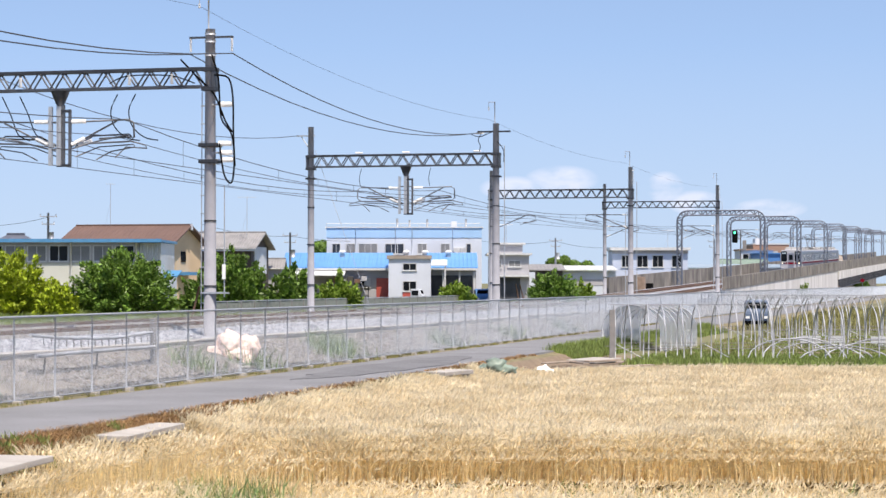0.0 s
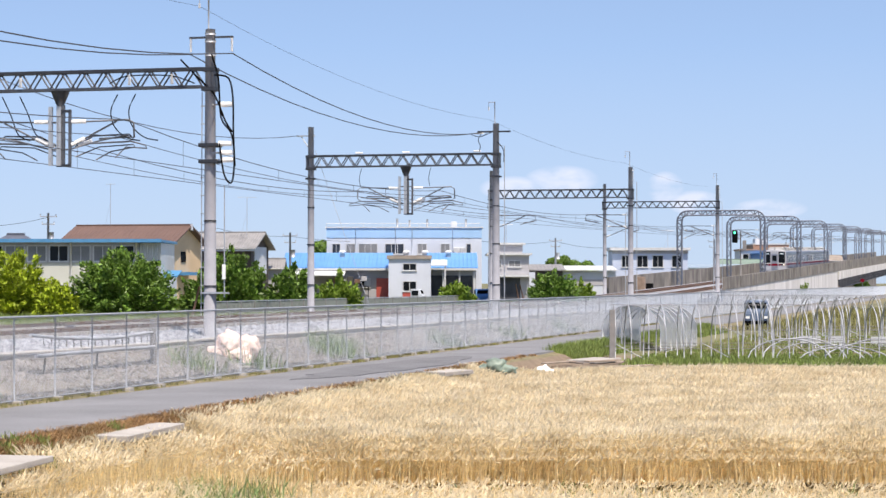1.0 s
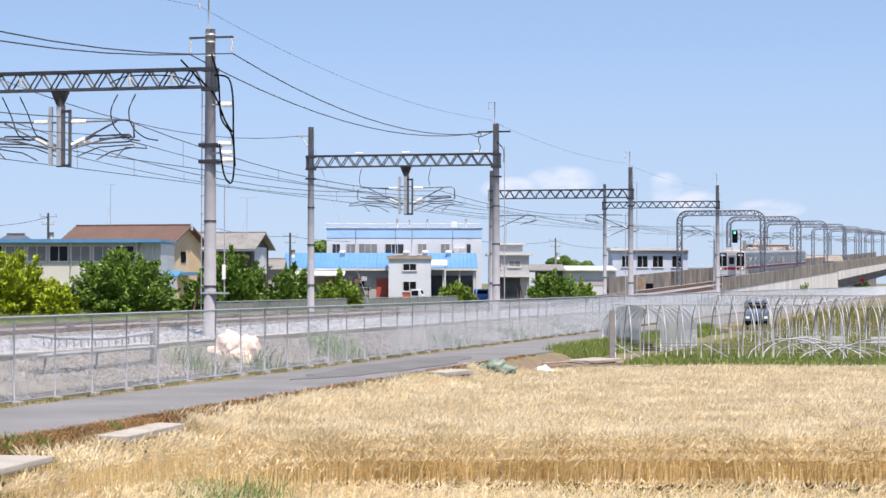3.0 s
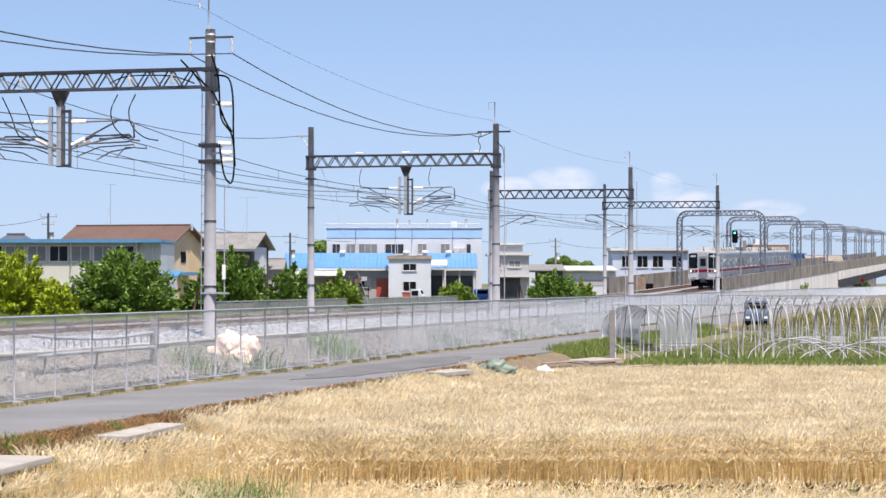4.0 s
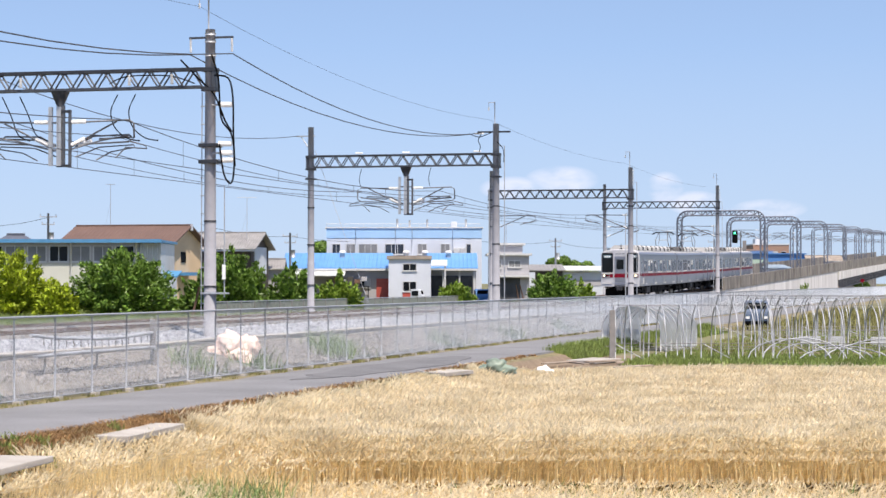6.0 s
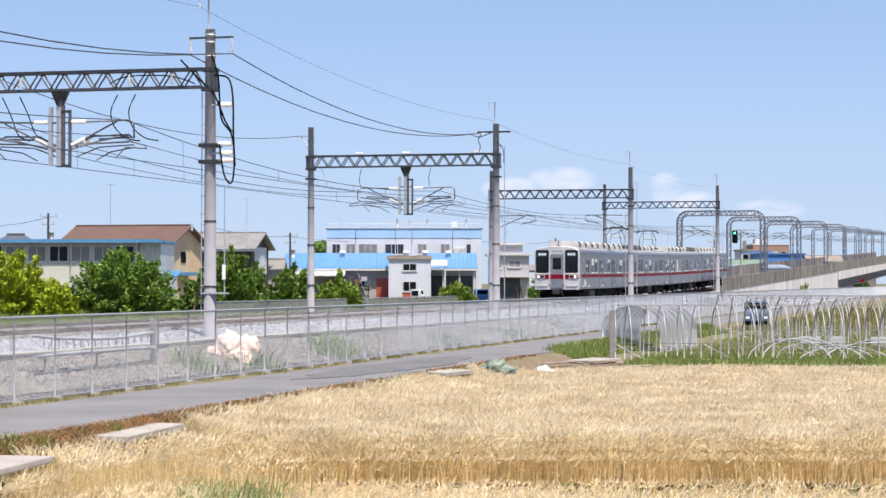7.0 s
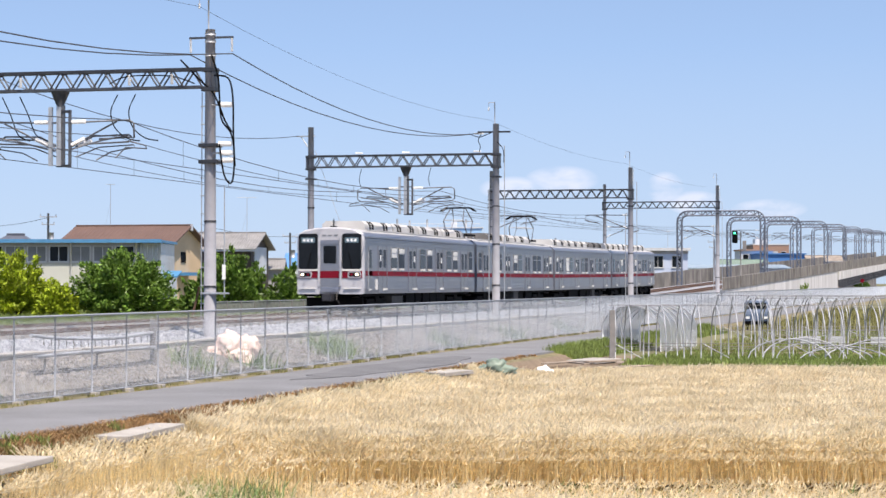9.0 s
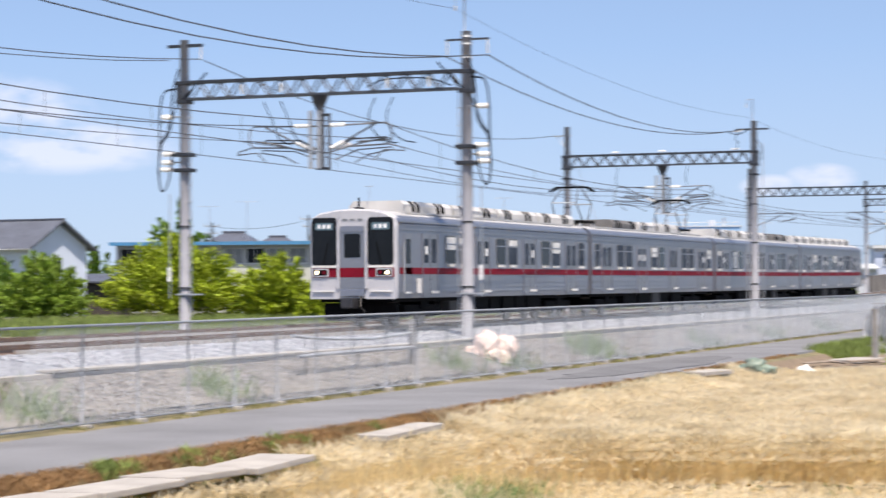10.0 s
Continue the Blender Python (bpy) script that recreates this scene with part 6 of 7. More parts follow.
def wheat():
    """Ripe wheat, stalk by stalk: bent stems, nodding bearded heads and dry leaves."""
    rng = np.random.default_rng(5)

    def stand(n, d0, d1, zbase, tall, limit=99.0, rise=0.0):
        d = rng.uniform(d0, d1, n)
        left = (-15.35 + d * ST) / CT
        right = np.minimum(0.2075 * d + 1.2, limit + rng.normal(0, 1.1, n))
        a = left + (right - left) * rng.uniform(0, 1, n)
        a += 0.10 * np.sin(d * 1.7) + rng.normal(0, 0.04, n)
        d = d + 0.16 * np.sin(a * 2.1) * np.sin(a * 0.9 + 1) + rng.normal(0, 0.07, n)
        keep = d < np.minimum(74.0, 66.8 + 1.15 * np.maximum(a - 1.0, 0))
        x, y = a * CT - d * ST, a * ST + d * CT
        zb = zbase + rise * np.clip((-3.2 - a) / 2.5, 0, 1)
        z = np.where(x < -13.5, np.maximum(zb, np.interp(x, [-15.3, -14.9, -13.5], [-0.9, -1.0, -1.25])), zb)
        z = z + 0.12 * np.clip((-12.6 - x) / 0.8, 0, 1) * np.clip((39.5 - y) / 1.5, 0, 1)
        patch = 0.5 + 0.5 * np.sin(x * 0.9 + 1.3 * np.sin(y * 0.5)) * np.sin(y * 0.7 + x * 0.2)
        hh = tall * (0.93 + 0.09 * patch + rng.normal(0, 0.045, n))
        keep &= ~((rise > 0) & (a < -2.0) & (d > 32.5) & (rng.uniform(0, 1, n) < 0.55))
        keep &= ~((x < -14.5) & (y > 34.6) & (y < 37.8)) & ~((x < -13.8) & (y < 31.0)) & ~((x < -14.8) & (y < 39))
        return np.stack([x, y, z], 1)[keep], hh[keep], d[keep]
    sets = [stand(125000, 40.6, 60, -1.2, 0.86), stand(60000, 60, 74, -1.2, 0.86), stand(16000, 40.3, 42.2, -1.2, 0.82), stand(52000, 26.0, 36.8, -1.95, 0.8, 99.0, 0.42), stand(2400, 37.0, 39.8, -1.5, 0.34), stand(140, 39.3, 40.4, -1.36, 0.62), stand(9000, 40.1, 41.0, -1.2, 0.66), stand(6000, 39.9, 40.8, -1.22, 0.5), stand(2400, 37.0, 40.6, -1.45, 0.75, -4.9), stand(500, 37.6, 40.6, -1.4, 0.7, -3.2)]
    p = np.concatenate([s[0] for s in sets])
    h = np.concatenate([s[1] for s in sets])
    n = len(p)
    t = rng.uniform(0, 2 * np.pi, n)
    wind = rng.normal(0.2, 0.22, (n, 2))
    gust = np.sin(p[:, 0] * 1.9 + 1.7 * np.sin(p[:, 1] * 1.1)) + np.sin(p[:, 1] * 2.3 + 1.4 * np.sin(p[:, 0] * 1.3 + 2))
    wind[:, 0] += 0.2 * gust
    wind[:, 1] += 0.2 * np.sin(p[:, 0] * 1.4 - p[:, 1] * 1.7 + 0.8 * gust)
    lean = np.stack([np.cos(t) * 0.10 + wind[:, 0] * 0.16, np.sin(t) * 0.10 + wind[:, 1] * 0.10, np.zeros(n)], 1)
    up = np.array([0, 0, 1.0])
    side = np.stack([np.cos(t + 1.3), np.sin(t + 1.3), np.zeros(n)], 1)
    mid = p + up * (h * 0.6)[:, None] + lean * 0.35
    neck = p + up * (h * 0.93)[:, None] + lean
    nod = lean / (np.linalg.norm(lean, axis=1)[:, None] + 1e-6)
    droop = rng.uniform(-0.35, 0.9, n)[:, None]
    head = nod * rng.uniform(0.4, 1.0, (n, 1)) + up * (0.9 - droop)
    head /= np.linalg.norm(head, axis=1)[:, None]
    hl = rng.uniform(0.095, 0.15, n)[:, None]
    cen, tip = neck + head * hl * 0.5, neck + head * hl
    o = np.cross(head, side)
    o /= np.linalg.norm(o, axis=1)[:, None] + 1e-9
    s2 = np.cross(head, o)
    w = 0.0135
    awn = tip + head * 0.07
    sw = side * 0.0052
    lp = p + up * (h * rng.uniform(0.3, 0.75, n))[:, None] + lean * 0.3
    ld = np.stack([np.cos(t * 3.7), np.sin(t * 3.7), np.zeros(n)], 1)
    lt = lp + ld * rng.uniform(0.08, 0.2, (n, 1)) + up * rng.uniform(-0.10, 0.12, (n, 1))
    v = np.stack([p - sw, p + sw, mid + sw, mid - sw, neck + sw * 0.7, neck - sw * 0.7,
                  neck, cen + o * w, tip, cen - o * w, neck + head * 0.002, cen + s2 * w, tip + head * 0.002, cen - s2 * w,
                  cen + o * 0.006, cen - o * 0.006, awn + o * 0.014, awn - o * 0.014,
                  lp + up * 0.008, lp - up * 0.008, lt], 1).reshape(-1, 3)
    b = np.arange(n)[:, None] * 21
    f = np.concatenate([b + np.array(q) for q in ((0, 1, 2), (0, 2, 3), (3, 2, 4), (3, 4, 5), (6, 7, 8), (6, 8, 9), (10, 11, 12), (10, 12, 13), (14, 16, 8), (15, 8, 17), (18, 19, 20))], 0)
    slots = np.repeat([0, 0, 0, 0, 1, 1, 1, 1, 1, 1, 0], n)
    single("wheat_field", from_arrays("wheat_field", v, f, [STRAW, HEADS], slots), None, "ripe golden wheat standing dense in the field", "wheat", kind="stuff")


# ---- plot with pipe frames ----
def hoop_pts(w, h, leg, n=9):
    pts = [(0, 0), (0, leg)]
    for i in range(1, n):
        a = math.pi * i / n
        pts.append((w / 2 - w / 2 * math.cos(a), leg + (h - leg) * math.sin(a)))
    return pts + [(w, leg), (w, 0)]


def pipe_house(a0, d, length, step, w, h, label, turn=0.0, missing=()):
    th = thing("greenhouse_frame", afar_pose(a0, d, -0.4, turn), label, "greenhouse frame", "bare greenhouse frames")
    k = h * 0.5
    pts = [(0, 0), (w * 0.015, k), (w * 0.08, h * 0.68), (w * 0.2, h * 0.84), (w * 0.35, h * 0.94), (w * 0.5, h)]
    pts += [(w - q, z) for q, z in pts[-2::-1]]
    rng = random.Random(int(a0 * 10))
    hm = mesh("hoop", tube(bmesh.new(), [(0, q, z) for q, z in pts], 0.022, 6), PIPE)
    n = int(length / step)
    for i in range(n + 1):
        if i in missing:
            continue
        part("hoop", hm, None, th, at=pose(i * step + rng.uniform(-0.05, 0.05), 0, 0, rng.uniform(-1, 1), rng.uniform(-1.2, 1.2), rng.uniform(-2.5, 2.5)))
    for nm, q, z in (("ridge_pipe", w / 2, h), ("side_pipe", -0.03, 0.55), ("side_pipe", w, 0.55), ("side_pipe", -0.03, 0.75)):
        part(nm, tube(bmesh.new(), [(-0.1, q, z), (length + 0.1, q, z)], 0.011, 5), POST_GREY, th)
    if d < 80:
        part("end_post", boxm(-0.16, 0.03, -0.1, 0.06, -0.3, h * 0.92), POST_GREY, th)
    for k in range(0, n, 5):
        part("brace", tube(bmesh.new(), [(k * step, -0.02, 0.75), ((k + 2.2) * step, -0.02, 0.0)], 0.015, 5), PIPE, th)
    return th


def plastic_tunnel():
    th = thing("plastic_greenhouse", afar_pose(8.0, 91, -0.38, -28), "small round plastic-film greenhouse, milky and half open", "greenhouse")
    w, h, L = 2.7, 1.95, 4.2
    pts = [(q - w / 2, z) for q, z in hoop_pts(w, h, h * 0.45, 14)]
    for nm, y0, y1 in (("film", 0.0, 1.5), ("film", 1.52, L)):
        bm = bmesh.new()
        a = [bm.verts.new((x, y0, z)) for x, z in pts]
        b = [bm.verts.new((x + 0.03 * math.sin(k), y1, z)) for k, (x, z) in enumerate(pts)]
        for k in range(len(pts) - 1):
            bm.faces.new((a[k], a[k + 1], b[k + 1], b[k])).smooth = True
        bmesh.ops.solidify(bm, geom=bm.faces[:], thickness=0.006)
        part(nm, bm, FILM, th, "milky plastic film")
    hm = mesh("hoop", tube(bmesh.new(), [(x, 0, z) for x, z in pts], 0.022, 6), PIPE)
    for i in range(8):
        part("hoop", hm, None, th, at=pose(0, i * 0.6, 0.01))
    part("door_post", boxm(-0.45, -0.4, -0.03, 0.03, 0, 1.85), PIPE, th)
    part("door_post", boxm(0.4, 0.45, -0.03, 0.03, 0, 1.85), PIPE, th)


def fallen_pipes():
    rng = random.Random(8)
    for i in range(7):
        th = thing("fallen_hoop", afar_pose(12.4 + i * 0.62, 76.6 + 0.25 * i, -0.36), "bent pipe hoop leaning in the grass", "pipe hoop", "fallen greenhouse hoops")
        w, h = rng.uniform(2.8, 3.8), rng.uniform(0.55, 0.95)
        part("pipe", tube(bmesh.new(), [(q - w / 2, 0.3 * z, z) for q, z in hoop_pts(w, h, 0.1, 10)], 0.024, 6), PIPE, th, at=pose(0, 0, 0, rng.uniform(-12, 12), rng.uniform(-8, 8), rng.uniform(-25, 25)))


def kei_truck(m, label, cabmat, name="small_truck"):
    th = thing(name, m, label, "truck")
    bm = bmesh.new()
    prof = [(0, 0.45), (0, 1.05), (0.3, 1.75), (0.55, 1.82), (1.25, 1.82), (1.3, 0.45)]
    a = [bm.verts.new((-0.72, y, z)) for y, z in prof]
    b = [bm.verts.new((0.72, y, z)) for y, z in prof]
    bm.faces.new(a)
    bm.faces.new(b[::-1])
    for k in range(len(prof)):
        bm.faces.new((a[k], b[k], b[(k + 1) % 6], a[(k + 1) % 6]))
    bmesh.ops.recalc_face_normals(bm, faces=bm.faces[:])
    bmesh.ops.bevel(bm, geom=bm.edges[:], offset=0.05, segments=2, affect="EDGES")
    cb = part("cab", bm, cabmat, th)
    v = bmesh.new()
    q = [v.verts.new(p) for p in ((-0.62, 0.06, 1.12), (0.62, 0.06, 1.12), (0.58, 0.27, 1.68), (-0.58, 0.27, 1.68))]
    v.faces.new(q)
    bmesh.ops.solidify(v, geom=v.faces[:], thickness=0.03)
    part("windscreen", v, GLASS, cb, at=pose(0, -0.02, 0))
    for s in (-0.745, 0.715):
        part("side_window", boxm(s, s + 0.03, 0.45, 1.15, 1.15, 1.65), GLASS, cb)
    for s in (-0.55, 0.55):
        part("headlamp", boxm(s - 0.12, s + 0.12, -0.03, 0.03, 0.7, 0.85), WHITE, cb)
    part("bumper", boxm(-0.73, 0.73, -0.06, 0.05, 0.42, 0.58, bevel=0.02), BLACK, cb)
    part("cargo_bed", boxm(-0.72, 0.72, 1.35, 3.2, 0.6, 0.7), cabmat, th)
    for d in ((-0.72, -0.68, 1.35, 3.2), (0.68, 0.72, 1.35, 3.2), (-0.68, 0.68, 3.16, 3.2)):
        part("bed_side", boxm(d[0], d[1], d[2], d[3], 0.7, 1.0), cabmat, th)
    for s in (-0.6, 0.6):
        for y in (0.5, 2.5):
            part("wheel", tube(bmesh.new(), [(s - 0.08, y, 0.27), (s + 0.08, y, 0.27)], 0.27, 14), BLACK, th)
    part("chassis", boxm(-0.5, 0.5, 0.2, 3.1, 0.35, 0.6), BLACK, th)


# ---- clutter ----
def lumps(name, m, lobes, material, label, category, seed, sub=3, rough=0.12):
    """Soft lumpy body of several lobes in one skin."""
    bm = bmesh.new()
    for (x, y, z, rx, ry, rz) in lobes:
        r = bmesh.ops.create_icosphere(bm, subdivisions=sub, radius=1.0)
        for v in r["verts"]:
            n = noise.noise(v.co * 2.3 + Vector((x * 5 + seed, y * 3, z * 4)))
            f = noise.noise(v.co * 6.1 + Vector((seed, x, z * 9)))
            k = 1 + rough * 1.6 * n + rough * 0.7 * f
            v.co = Vector((x + v.co.x * rx * k, y + v.co.y * ry * k, max(z + v.co.z * rz * k, -0.03)))
    return single(name, bm, material, label, category, m=m, smooth=True)


def slab(x, y, z, sx, sy, t, turn, label, seed, blocks=True):
    th = thing("concrete_slab", pose(x, y, z, random.uniform(-1.5, 1.5), random.uniform(-1.5, 1.5), turn), label, "concrete slab", "slabs along the ditch")
    bm = boxm(-sx / 2, sx / 2, -sy / 2, sy / 2, -t, 0, bevel=0.02)
    for v in bm.verts:
        v.co += Vector((noise.noise(v.co * 3 + Vector((seed, 0, 0))), noise.noise(v.co * 3 + Vector((0, seed, 0))), 0)) * 0.02
    part("slab", bm, PALE_SLAB, th)
    if blocks:
        for s in (-1, 1):
            part("footing_block", boxm(-sx / 2 + 0.05, sx / 2 - 0.05, s * sy * 0.4 - 0.09, s * sy * 0.4 + 0.09, -t - 0.3, -t), CONCRETE, th)


def clutter():
    lumps("plastic_sack", pose(-20.98, 58.1, 0.28, 0, 0, 20) @ Matrix.Diagonal((0.85, 0.85, 1.05, 1)), [(0, 0, 0.42, 0.5, 0.4, 0.42), (0.55, 0.05, 0.38, 0.42, 0.35, 0.36), (-0.5, 0, 0.2, 0.36, 0.3, 0.24), (0.25, -0.25, 0.15, 0.45, 0.3, 0.2), (0.5, -0.3, 0.0, 0.25, 0.25, 0.2)], SACK, "pinkish white crumpled plastic sacks on the bank", "sack", 2, 4, 0.17)
    # broken guard rail on the bank
    th = thing("guard_rail", pose(0, 0, 0), "old sagging pipe guard rail with leaning post", "guard rail")
    part("post", boxm(-21.07, -20.93, 52.13, 52.27, 0.2, 1.6, bevel=0.02), POST_GREY, th)
    top = smooth_line([(-21.0, 44.8, 1.35), (-21.0, 46.2, 1.26), (-21.0, 47.8, 1.2), (-21.0, 49.6, 1.17), (-21.0, 50.8, 1.2), (-21.0, 52.2, 1.25)], 4)
    low = smooth_line([(-20.95, 45.0, 0.86), (-20.95, 47.8, 0.88), (-20.95, 52.2, 0.87)], 4)
    part("top_pipe", tube(bmesh.new(), top, 0.04, 8), PIPE, th)
    part("low_pipe", tube(bmesh.new(), low, 0.045, 8), PIPE, th)
    for i in range(16):
        y = 45.5 + i * 0.42
        z = float(np.interp(y, [q[1] for q in top], [q[2] for q in top]))
        part("picket", tube(bmesh.new(), [(-21.0, y, z), (-21.0, y + 0.03, z - 0.2)], 0.016, 5), POST_GREY, th)
    for y in (45.6, 48.6):
        part("leg", tube(bmesh.new(), [(-21.05, y, 0.2), (-21.0, y, 0.9)], 0.025, 6), POST_GREY, th)
    # slabs over and along the ditch
    slab(-14.85, 36.2, -0.1, 0.75, 3.0, 0.12, 2, "pale concrete slab bridging the ditch beside the lane", 1)
    for i in range(5):
        slab(-14.25 - 0.12 * (i % 2), 20.6 + i * 2.15, -0.08 - 0.01 * i, 0.95, 2.1, 0.1, -3 + i, "pale concrete slab in a row along the ditch", 3 + i, False)
    slab(-15.1, 60.0, 0.0, 0.9, 2.2, 0.12, -8, "pale concrete slab bridging the ditch beside the lane", 9)
    slab(-13.6, 76.0, -0.2, 1.9, 1.2, 0.12, 70, "pale concrete slab lying on bare soil", 12, False)
    lumps("tarpaulin", pose(-14.55, 64.2, -0.25, 0, 0, 14), [(0, 0, 0.2, 0.34, 0.42, 0.26), (0.3, -0.1, 0.1, 0.34, 0.3, 0.16), (-0.3, 0.1, 0.1, 0.28, 0.3, 0.16)], TARP, "crumpled dark green tarpaulin heap", "tarpaulin", 4, rough=0.26)
    lumps("white_bag", pose(-13.75, 67.6, -0.72, 0, 0, 30), [(0, 0, 0.40, 0.22, 0.2, 0.2), (0.24, 0.05, 0.32, 0.17, 0.15, 0.15)], WHITE, "crumpled white bag on bare soil", "bag", 6, rough=0.25)
    for i, (x, y, l, tn) in enumerate(((-14.0, 67.5, 2.2, 70), (-13.6, 69.2, 2.6, 55), (-12.4, 70.0, 1.8, 82), (-11.5, 71.5, 2.4, 64), (-13.9, 70.6, 1.6, 100), (-14.2, 72.4, 2.4, 76), (-12.9, 74.2, 1.9, 58), (-13.4, 72.0, 1.5, 120), (-14.3, 66.4, 1.8, 40), (-12.2, 73.2, 1.4, 95))):
        single("board", boxm(-l / 2, l / 2, -0.11, 0.11, 0, 0.05, bevel=0.008), OLD_WOOD, "weathered timber board lying on soil", "board", "boards lying on the soil", m=pose(x, y, field_z(x, y) + 0.12, 3, 0, tn))
    # pale sheets among the far frames
    for i, (a, d, l) in enumerate(((16.5, 96, 0.9), (17.9, 97, 0.7), (19.4, 95, 0.8))):
        single("corrugated_sheet", boxm(-l / 2, l / 2, -0.02, 0.02, 0, 0.5, bevel=0.01), PALE_PANE, "pale corrugated panel standing in the plot", "panel", "panels in the plot", m=afar_pose(a, d, -0.36, 8 * i - 10))
    single("planting_bed", boxm(0, 9, -0.4, 0.4, -0.1, 0.18, bevel=0.06), SOIL, "raised soil bed in the plot", "planting bed", m=afar_pose(9.5, 84, -0.38))
    # low fence on the far side of the line
    th = thing("net_fence", pose(-35.6, 0, 0.5), "low grey net fence beyond the tracks", "fence")
    pm = mesh("post", boxm(-0.04, 0.04, -0.04, 0.04, -0.2, 1.15), POST_GREY)
    for i in range(27):
        part("post", pm, None, th, at=pose(0, 96 + 2 * i, 0))
    part("top_rail", boxm(-0.03, 0.03, 96, 148, 1.1, 1.15), STEEL, th)
    for i in range(26):
        part("net_panel", boxm(-0.012, 0.012, 96.05 + 2 * i, 97.95 + 2 * i, 0.05, 1.08), NET, th)
    part("end_block", boxm(-0.3, 0.3, 148, 148.4, -0.2, 1.2), CONCRETE, th)
    for x, y, l in ((-34.6, 90.5, 14), (-34.4, 160, -10), (-34.4, 162, -14)):
        single("leaning_stake", tube(bmesh.new(), [(0, 0, -0.1), (0, 0, 1.7)], 0.05, 6), RUST, "rusty stake leaning beside the track", "stake", "leaning stakes", m=pose(x, y, 0.72, 0, l, 0))
    single("white_post", tube(bmesh.new(), [(0, 0, -0.2), (0, 0, 1.3), (0.2, 0, 1.45)], 0.1, 8), WHITE, "white bent marker post beside the track", "post", m=pose(-34.0, 166, 0.72))
    single("rust_box", boxm(-0.4, 0.4, -0.4, 0.4, 0, 1.6, bevel=0.04), RUST_BOX, "rusty brown trackside cabinet", "cabinet", m=pose(-33.0, 211, 1.5))
    single("black_box", boxm(-0.35, 0.35, -0.3, 0.3, 0, 0.75, bevel=0.03), BLACK, "small black trackside box", "cabinet", m=pose(-33.0, 216.5, 1.7))
    # crossing sign by the bridge
    th = thing("road_sign", pose(-20.8, 386, -0.3), "round red sign on a thin post", "road sign")
    part("post", tube(bmesh.new(), [(0, 0, 0), (0, 0, 3.0)], 0.05, 6), STEEL, th)
    part("disc", tube(bmesh.new(), [(0, -0.05, 3.2), (0, 0.0, 3.2)], 0.36, 14), RED, th)


def plants():
    g, l = "dense green leafy tree beside the railway", "bright lime green spreading tree beside the railway"
    tree(-29.6, 118, 8.8, 5.2, LIME, l, 11, n=16000)
    tree(-23.5, 117, 4.8, 4.3, LIME, l, 12, n=9000)
    tree(-20.6, 114, 2.4, 2.7, LIME, "small lime green bush beside the railway", 13, n=4000, name="bush")
    tree(-17.7, 118, 6.4, 4.35, LEAF, g, 14, n=13000)
    tree(-12.0, 121, 4.4, 4.5, LEAF, g, 15, n=10000)
    tree(-13.6, 122, 3.0, 3.6, LEAF, g, 21, n=6000)
    tree(-8.6, 122, 3.2, 3.6, LEAF, g, 16, n=6000)
    tree(-6.0, 124, 2.8, 3.2, LEAF_MID, g, 17, n=5000)
    tree(0.9, 150, 3.0, 2.6, LEAF_MID, "low green bush beside the railway", 18, n=4000, name="bush")
    tree(7.9, 152, 4.2, 3.4, LEAF, g, 19, n=7000)
    tree(10.2, 158, 2.6, 2.8, LEAF_MID, "low green bush beside the railway", 22, n=4000, name="bush")
    tree(-34.6, 110, 5.0, 4.4, LEAF_MID, g, 20, n=9000)
    tree(-38.0, 113, 4.0, 4.0, LEAF, g, 23, n=6000)
    tree(-50.6, 205, 7.0, 11.0, LEAF, "tall dark tree behind the houses", 24, base=0.0, leaf=0.25, n=7000)
    tree(-53.4, 185, 4.2, 6.0, LEAF, "tall dark tree behind the houses", 25, base=0.0, leaf=0.22, n=4000)
    tree(46.1, 272, 2.2, 2.5, LEAF_MID, "small yellow-green bush at the foot of the ramp wall", 26, base=-0.1, n=1500, name="bush")
    far_wood(19.0, 30.0, 420, 9.0, 31, "distant dark green trees behind the sheds")
    far_wood(-22.0, -17.0, 330, 9.5, 32, "distant dark green trees behind the houses")
    far_wood(95.0, 103.0, 520, 8.2, 33, "distant dark green trees beyond the viaduct")
    rng = np.random.default_rng(77)
    blades("far_grass", clumped(rng, 42000, -37.5, -33.4, 60, 190, 0.62, 0.2), 0.42, 0.03, GRASS, "rough green grass beyond the tracks", 1)
    blades("fence_grass", clumped(rng, 6000, -19.75, -19.3, 32, 130, -0.02, 0.10, 26), 0.10, 0.010, GRASS_DRY, "short dry and green grass along the fence foot", 2)
    pts = np.concatenate([clumped(rng, 160, x - 0.25, x + 0.25, y - 0.7, y + 0.7, bank_z, 0.3, 20) for x, y in ((-20.6, 54.2), (-20.4, 66.0), (-20.8, 67.0), (-20.5, 68.2), (-20.5, 33.0), (-20.2, 80), (-20.3, 92), (-20.3, 58), (-20.3, 105), (-20.5, 40.5))])
    blades("bank_weeds", pts, 0.6, 0.011, WEED, "thin green weeds on the stony bank", 3, 0.9)
    blades("ditch_weeds", clumped(rng, 52000, -15.5, -14.85, 20, 42, verge_z, 0.10, 40), 0.09, 0.007, RED_WEED, "reddish brown weeds along the lane's edge", 4, 1.1)
    blades("edge_weeds", clumped(rng, 4200, -15.52, -15.34, 41, 74, verge_z, 0.07, 24), 0.09, 0.016, RED_WEED, "brown weeds between lane and wheat", 15, 0.9)
    blades("edge_tufts", clumped(rng, 1400, -15.35, -14.8, 26, 36, verge_z, 0.10, 60), 0.17, 0.012, GRASS, "green tufts among the brown weeds", 14, 0.7)
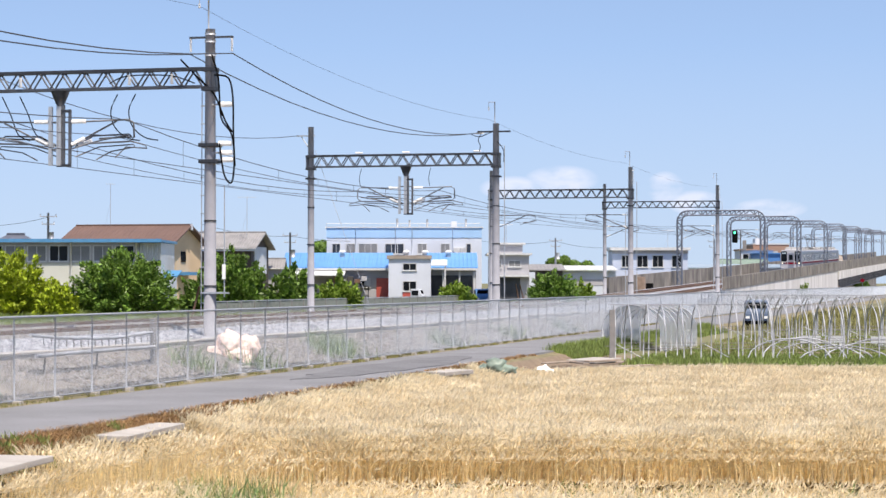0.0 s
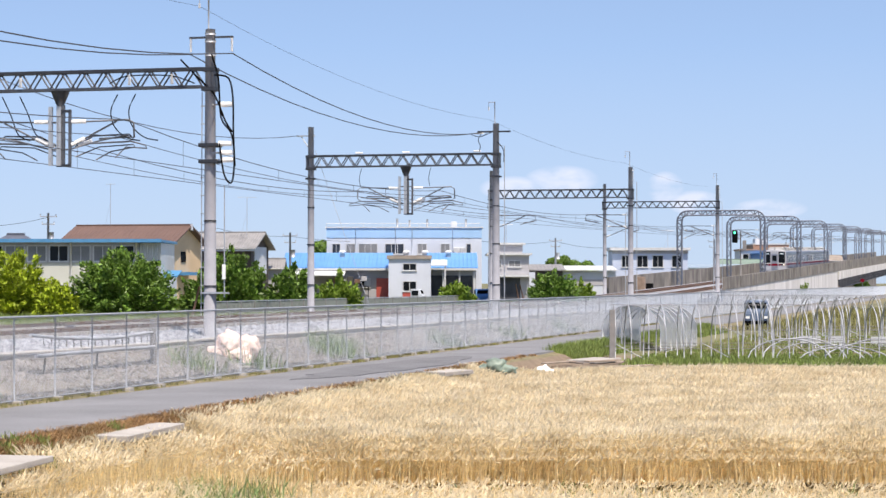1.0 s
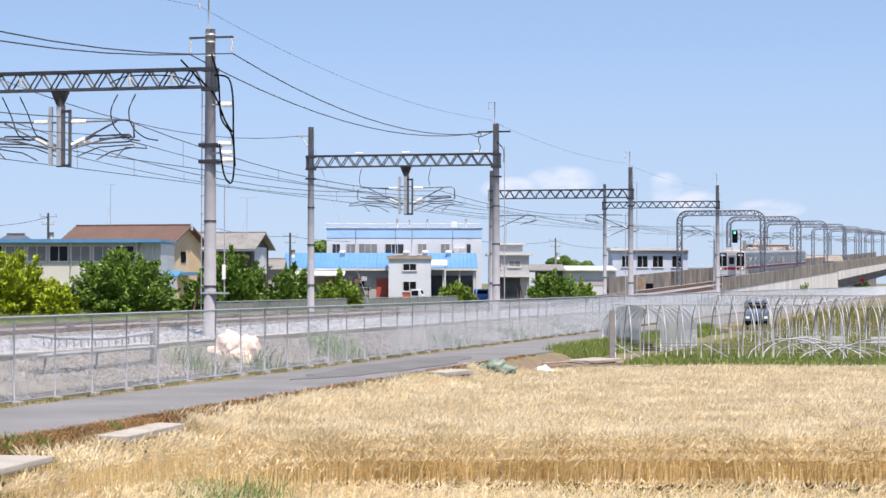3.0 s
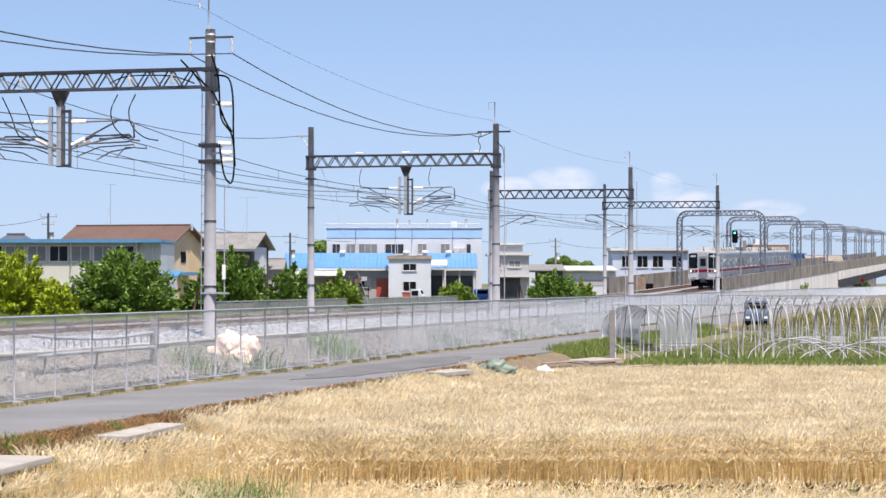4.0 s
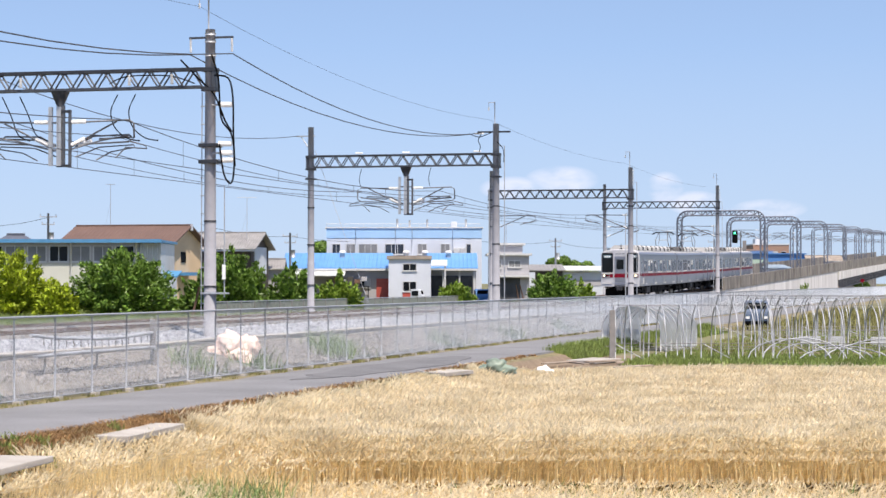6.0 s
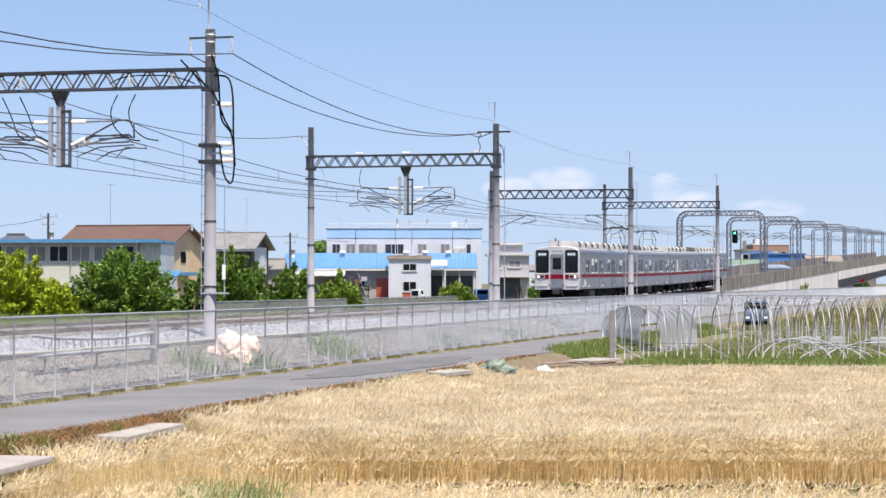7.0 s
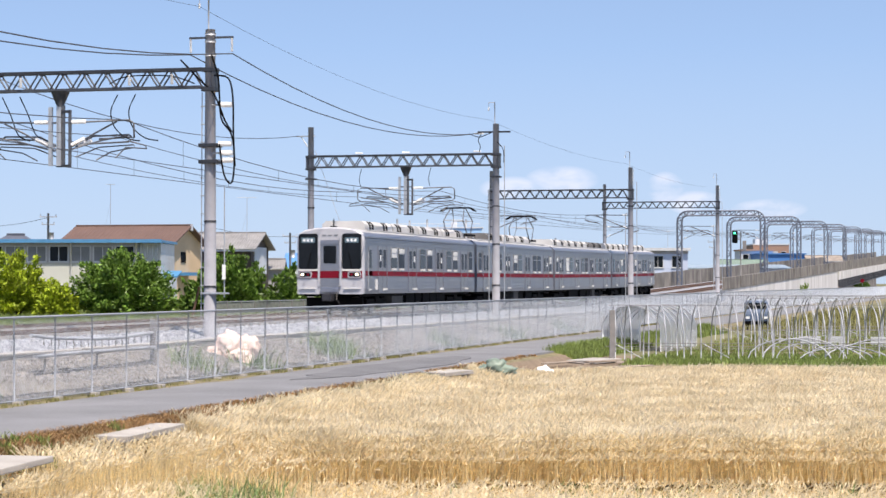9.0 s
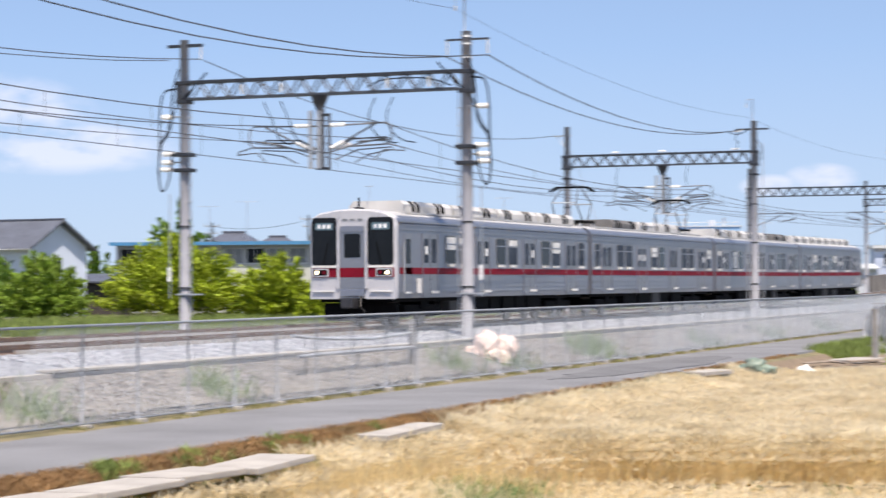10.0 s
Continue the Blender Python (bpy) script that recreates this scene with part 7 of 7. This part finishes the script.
    blades("ditch_grass", clumped(rng, 3000, -15.45, -15.05, 26, 66, verge_z, 0.07, 12), 0.07, 0.010, GRASS_DRY, "green and dry grass along the lane's edge", 5, 0.5)
    blades("lane_grass", clumped(rng, 14000, -15.75, -14.4, 78, 125, lambda x, y: max(verge_z(x, y), field_z(x, y)), 0.12, 20), 0.28, 0.014, GRASS, "green grass along the lane's edge", 6, 0.5)
    blades("plot_grass", np.concatenate([clumped(rng, 26000, -12.2, 4.0, 74, 84, -0.37, 0.2, 16), clumped(rng, 14000, -12.2, 4.0, 84, 130, -0.37, 0.25, 22)]), 0.24, 0.02, GRASS, "rank green grass in the plot of frames", 7, 0.4)
    blades("meadow_grass", clumped(rng, 40000, -60.0, -37.0, 75, 160, 0.42, 0.3, 24), 0.5, 0.035, GRASS, "rough meadow grass under the trees", 10, 0.4)
    blades("dry_grass", clumped(rng, 26000, -12.2, 6.0, 82, 132, -0.37, 0.25, 16), 0.2, 0.02, GRASS_DRY, "dry trampled grass among the frames", 17, 0.5)
    blades("rough_grass", clumped(rng, 50000, -14.5, 34.0, 128, 230, -0.37, 0.3, 24), 0.4, 0.03, GRASS_DRY, "rough grass behind the plot of frames", 9, 0.4)
    blades("wheat_weeds", clumped(rng, 900, -13.4, -11.4, 32.8, 35.6, -1.5, 0.15, 14), 0.66, 0.010, WEED, "olive green weeds growing among the near wheat", 16, 0.5)
    blades("field_weeds", clumped(rng, 420, -9.5, -2.0, 37.5, 40.3, -1.42, 0.12, 18), 0.3, 0.012, WEED, "green weeds in a gap of the wheat", 8, 0.4)
    scatter_stones("bank_stones", 60000, -22.0, -19.85, 33, 125, bank_z, 0.05, BALLAST, "loose grey and brown stones on the bank", 41)
    scatter_stones("ballast_stones", 60000, -25.2, -22.35, 38, 130, lambda x, y: float(np.interp(x, [-24.2, -22.45], [1.0, 0.8])), 0.05, BALLAST_STONE, "loose pale grey ballast stones", 42)

# ---- build ----
ground()
lane()
tracks()
viaduct()
fence()
for k, gy in enumerate(GANTRY_Y):
    gantry(gy, k == 0, (-27.98, -27.55, 0, 0)[k], *((-32.8, 9.13, 9.3, 0.0), (-32.45, 9.09, 9.09, -0.28), (-32.6, 9.02, 8.9, -0.38), (-33.2, 9.45, 9.67, 0.12))[k], k < 2)
portal = arch_gantry(ARCH_Y[0])
for gy in ARCH_Y[1:]:
    arch_gantry(gy, portal)
wires()
signal(213)
cars = trains()
factory()
houses()
for q in ((-31.3, 201, 7.6, 4.2, 0.4), (-38.0, 177, 5.9, 3.6, 0.9), (-19.0, 207, 7.2, 3.6, 0.9), (-41.0, 176, 5.9, 3.2, 0.9), (28.0, 266, 6.8, 2.2, 0.8), (6.5, 220, 6.5, 2.0, 0.7)):
    antenna(*q)
for q in ((-36.6, 198, 9.0), (-16.1, 225, 7.8), (13.8, 262, 8.0), (-47.5, 205, 8.6), (34.0, 268, 8.0)):
    utility_pole(*q)
street_wires()
kei_truck(pose(-13.4, 131, -0.36, 0, 0, 5), "small dull blue pickup truck parked in the plot", TRUCK)
kei_truck(afar_pose(4.2, 224, 0.05, 10), "small blue truck parked beside the workshop", BLUE_CLAD)
kei_truck(afar_pose(-2.0, 222, 0.05, 80), "small white truck parked before the annex", WHITE_WALL)
pipe_house(6.2, 77.5, 13.2, 0.64, 2.9, 2.12, "bare galvanised pipe frame of a greenhouse without film")
pipe_house(14.8, 99, 12, 0.8, 3.0, 2.3, "bare galvanised pipe frame of a greenhouse without film", 4)
pipe_house(14.0, 107, 12, 0.8, 3.0, 2.3, "bare galvanised pipe frame of a greenhouse without film", 0)
pipe_house(13.0, 88, 12, 0.6, 3.0, 2.3, "bare galvanised pipe frame of a greenhouse without film", 3, (3, 8, 9))
plastic_tunnel()
fallen_pipes()
clutter()
plants()
wheat()

motions()
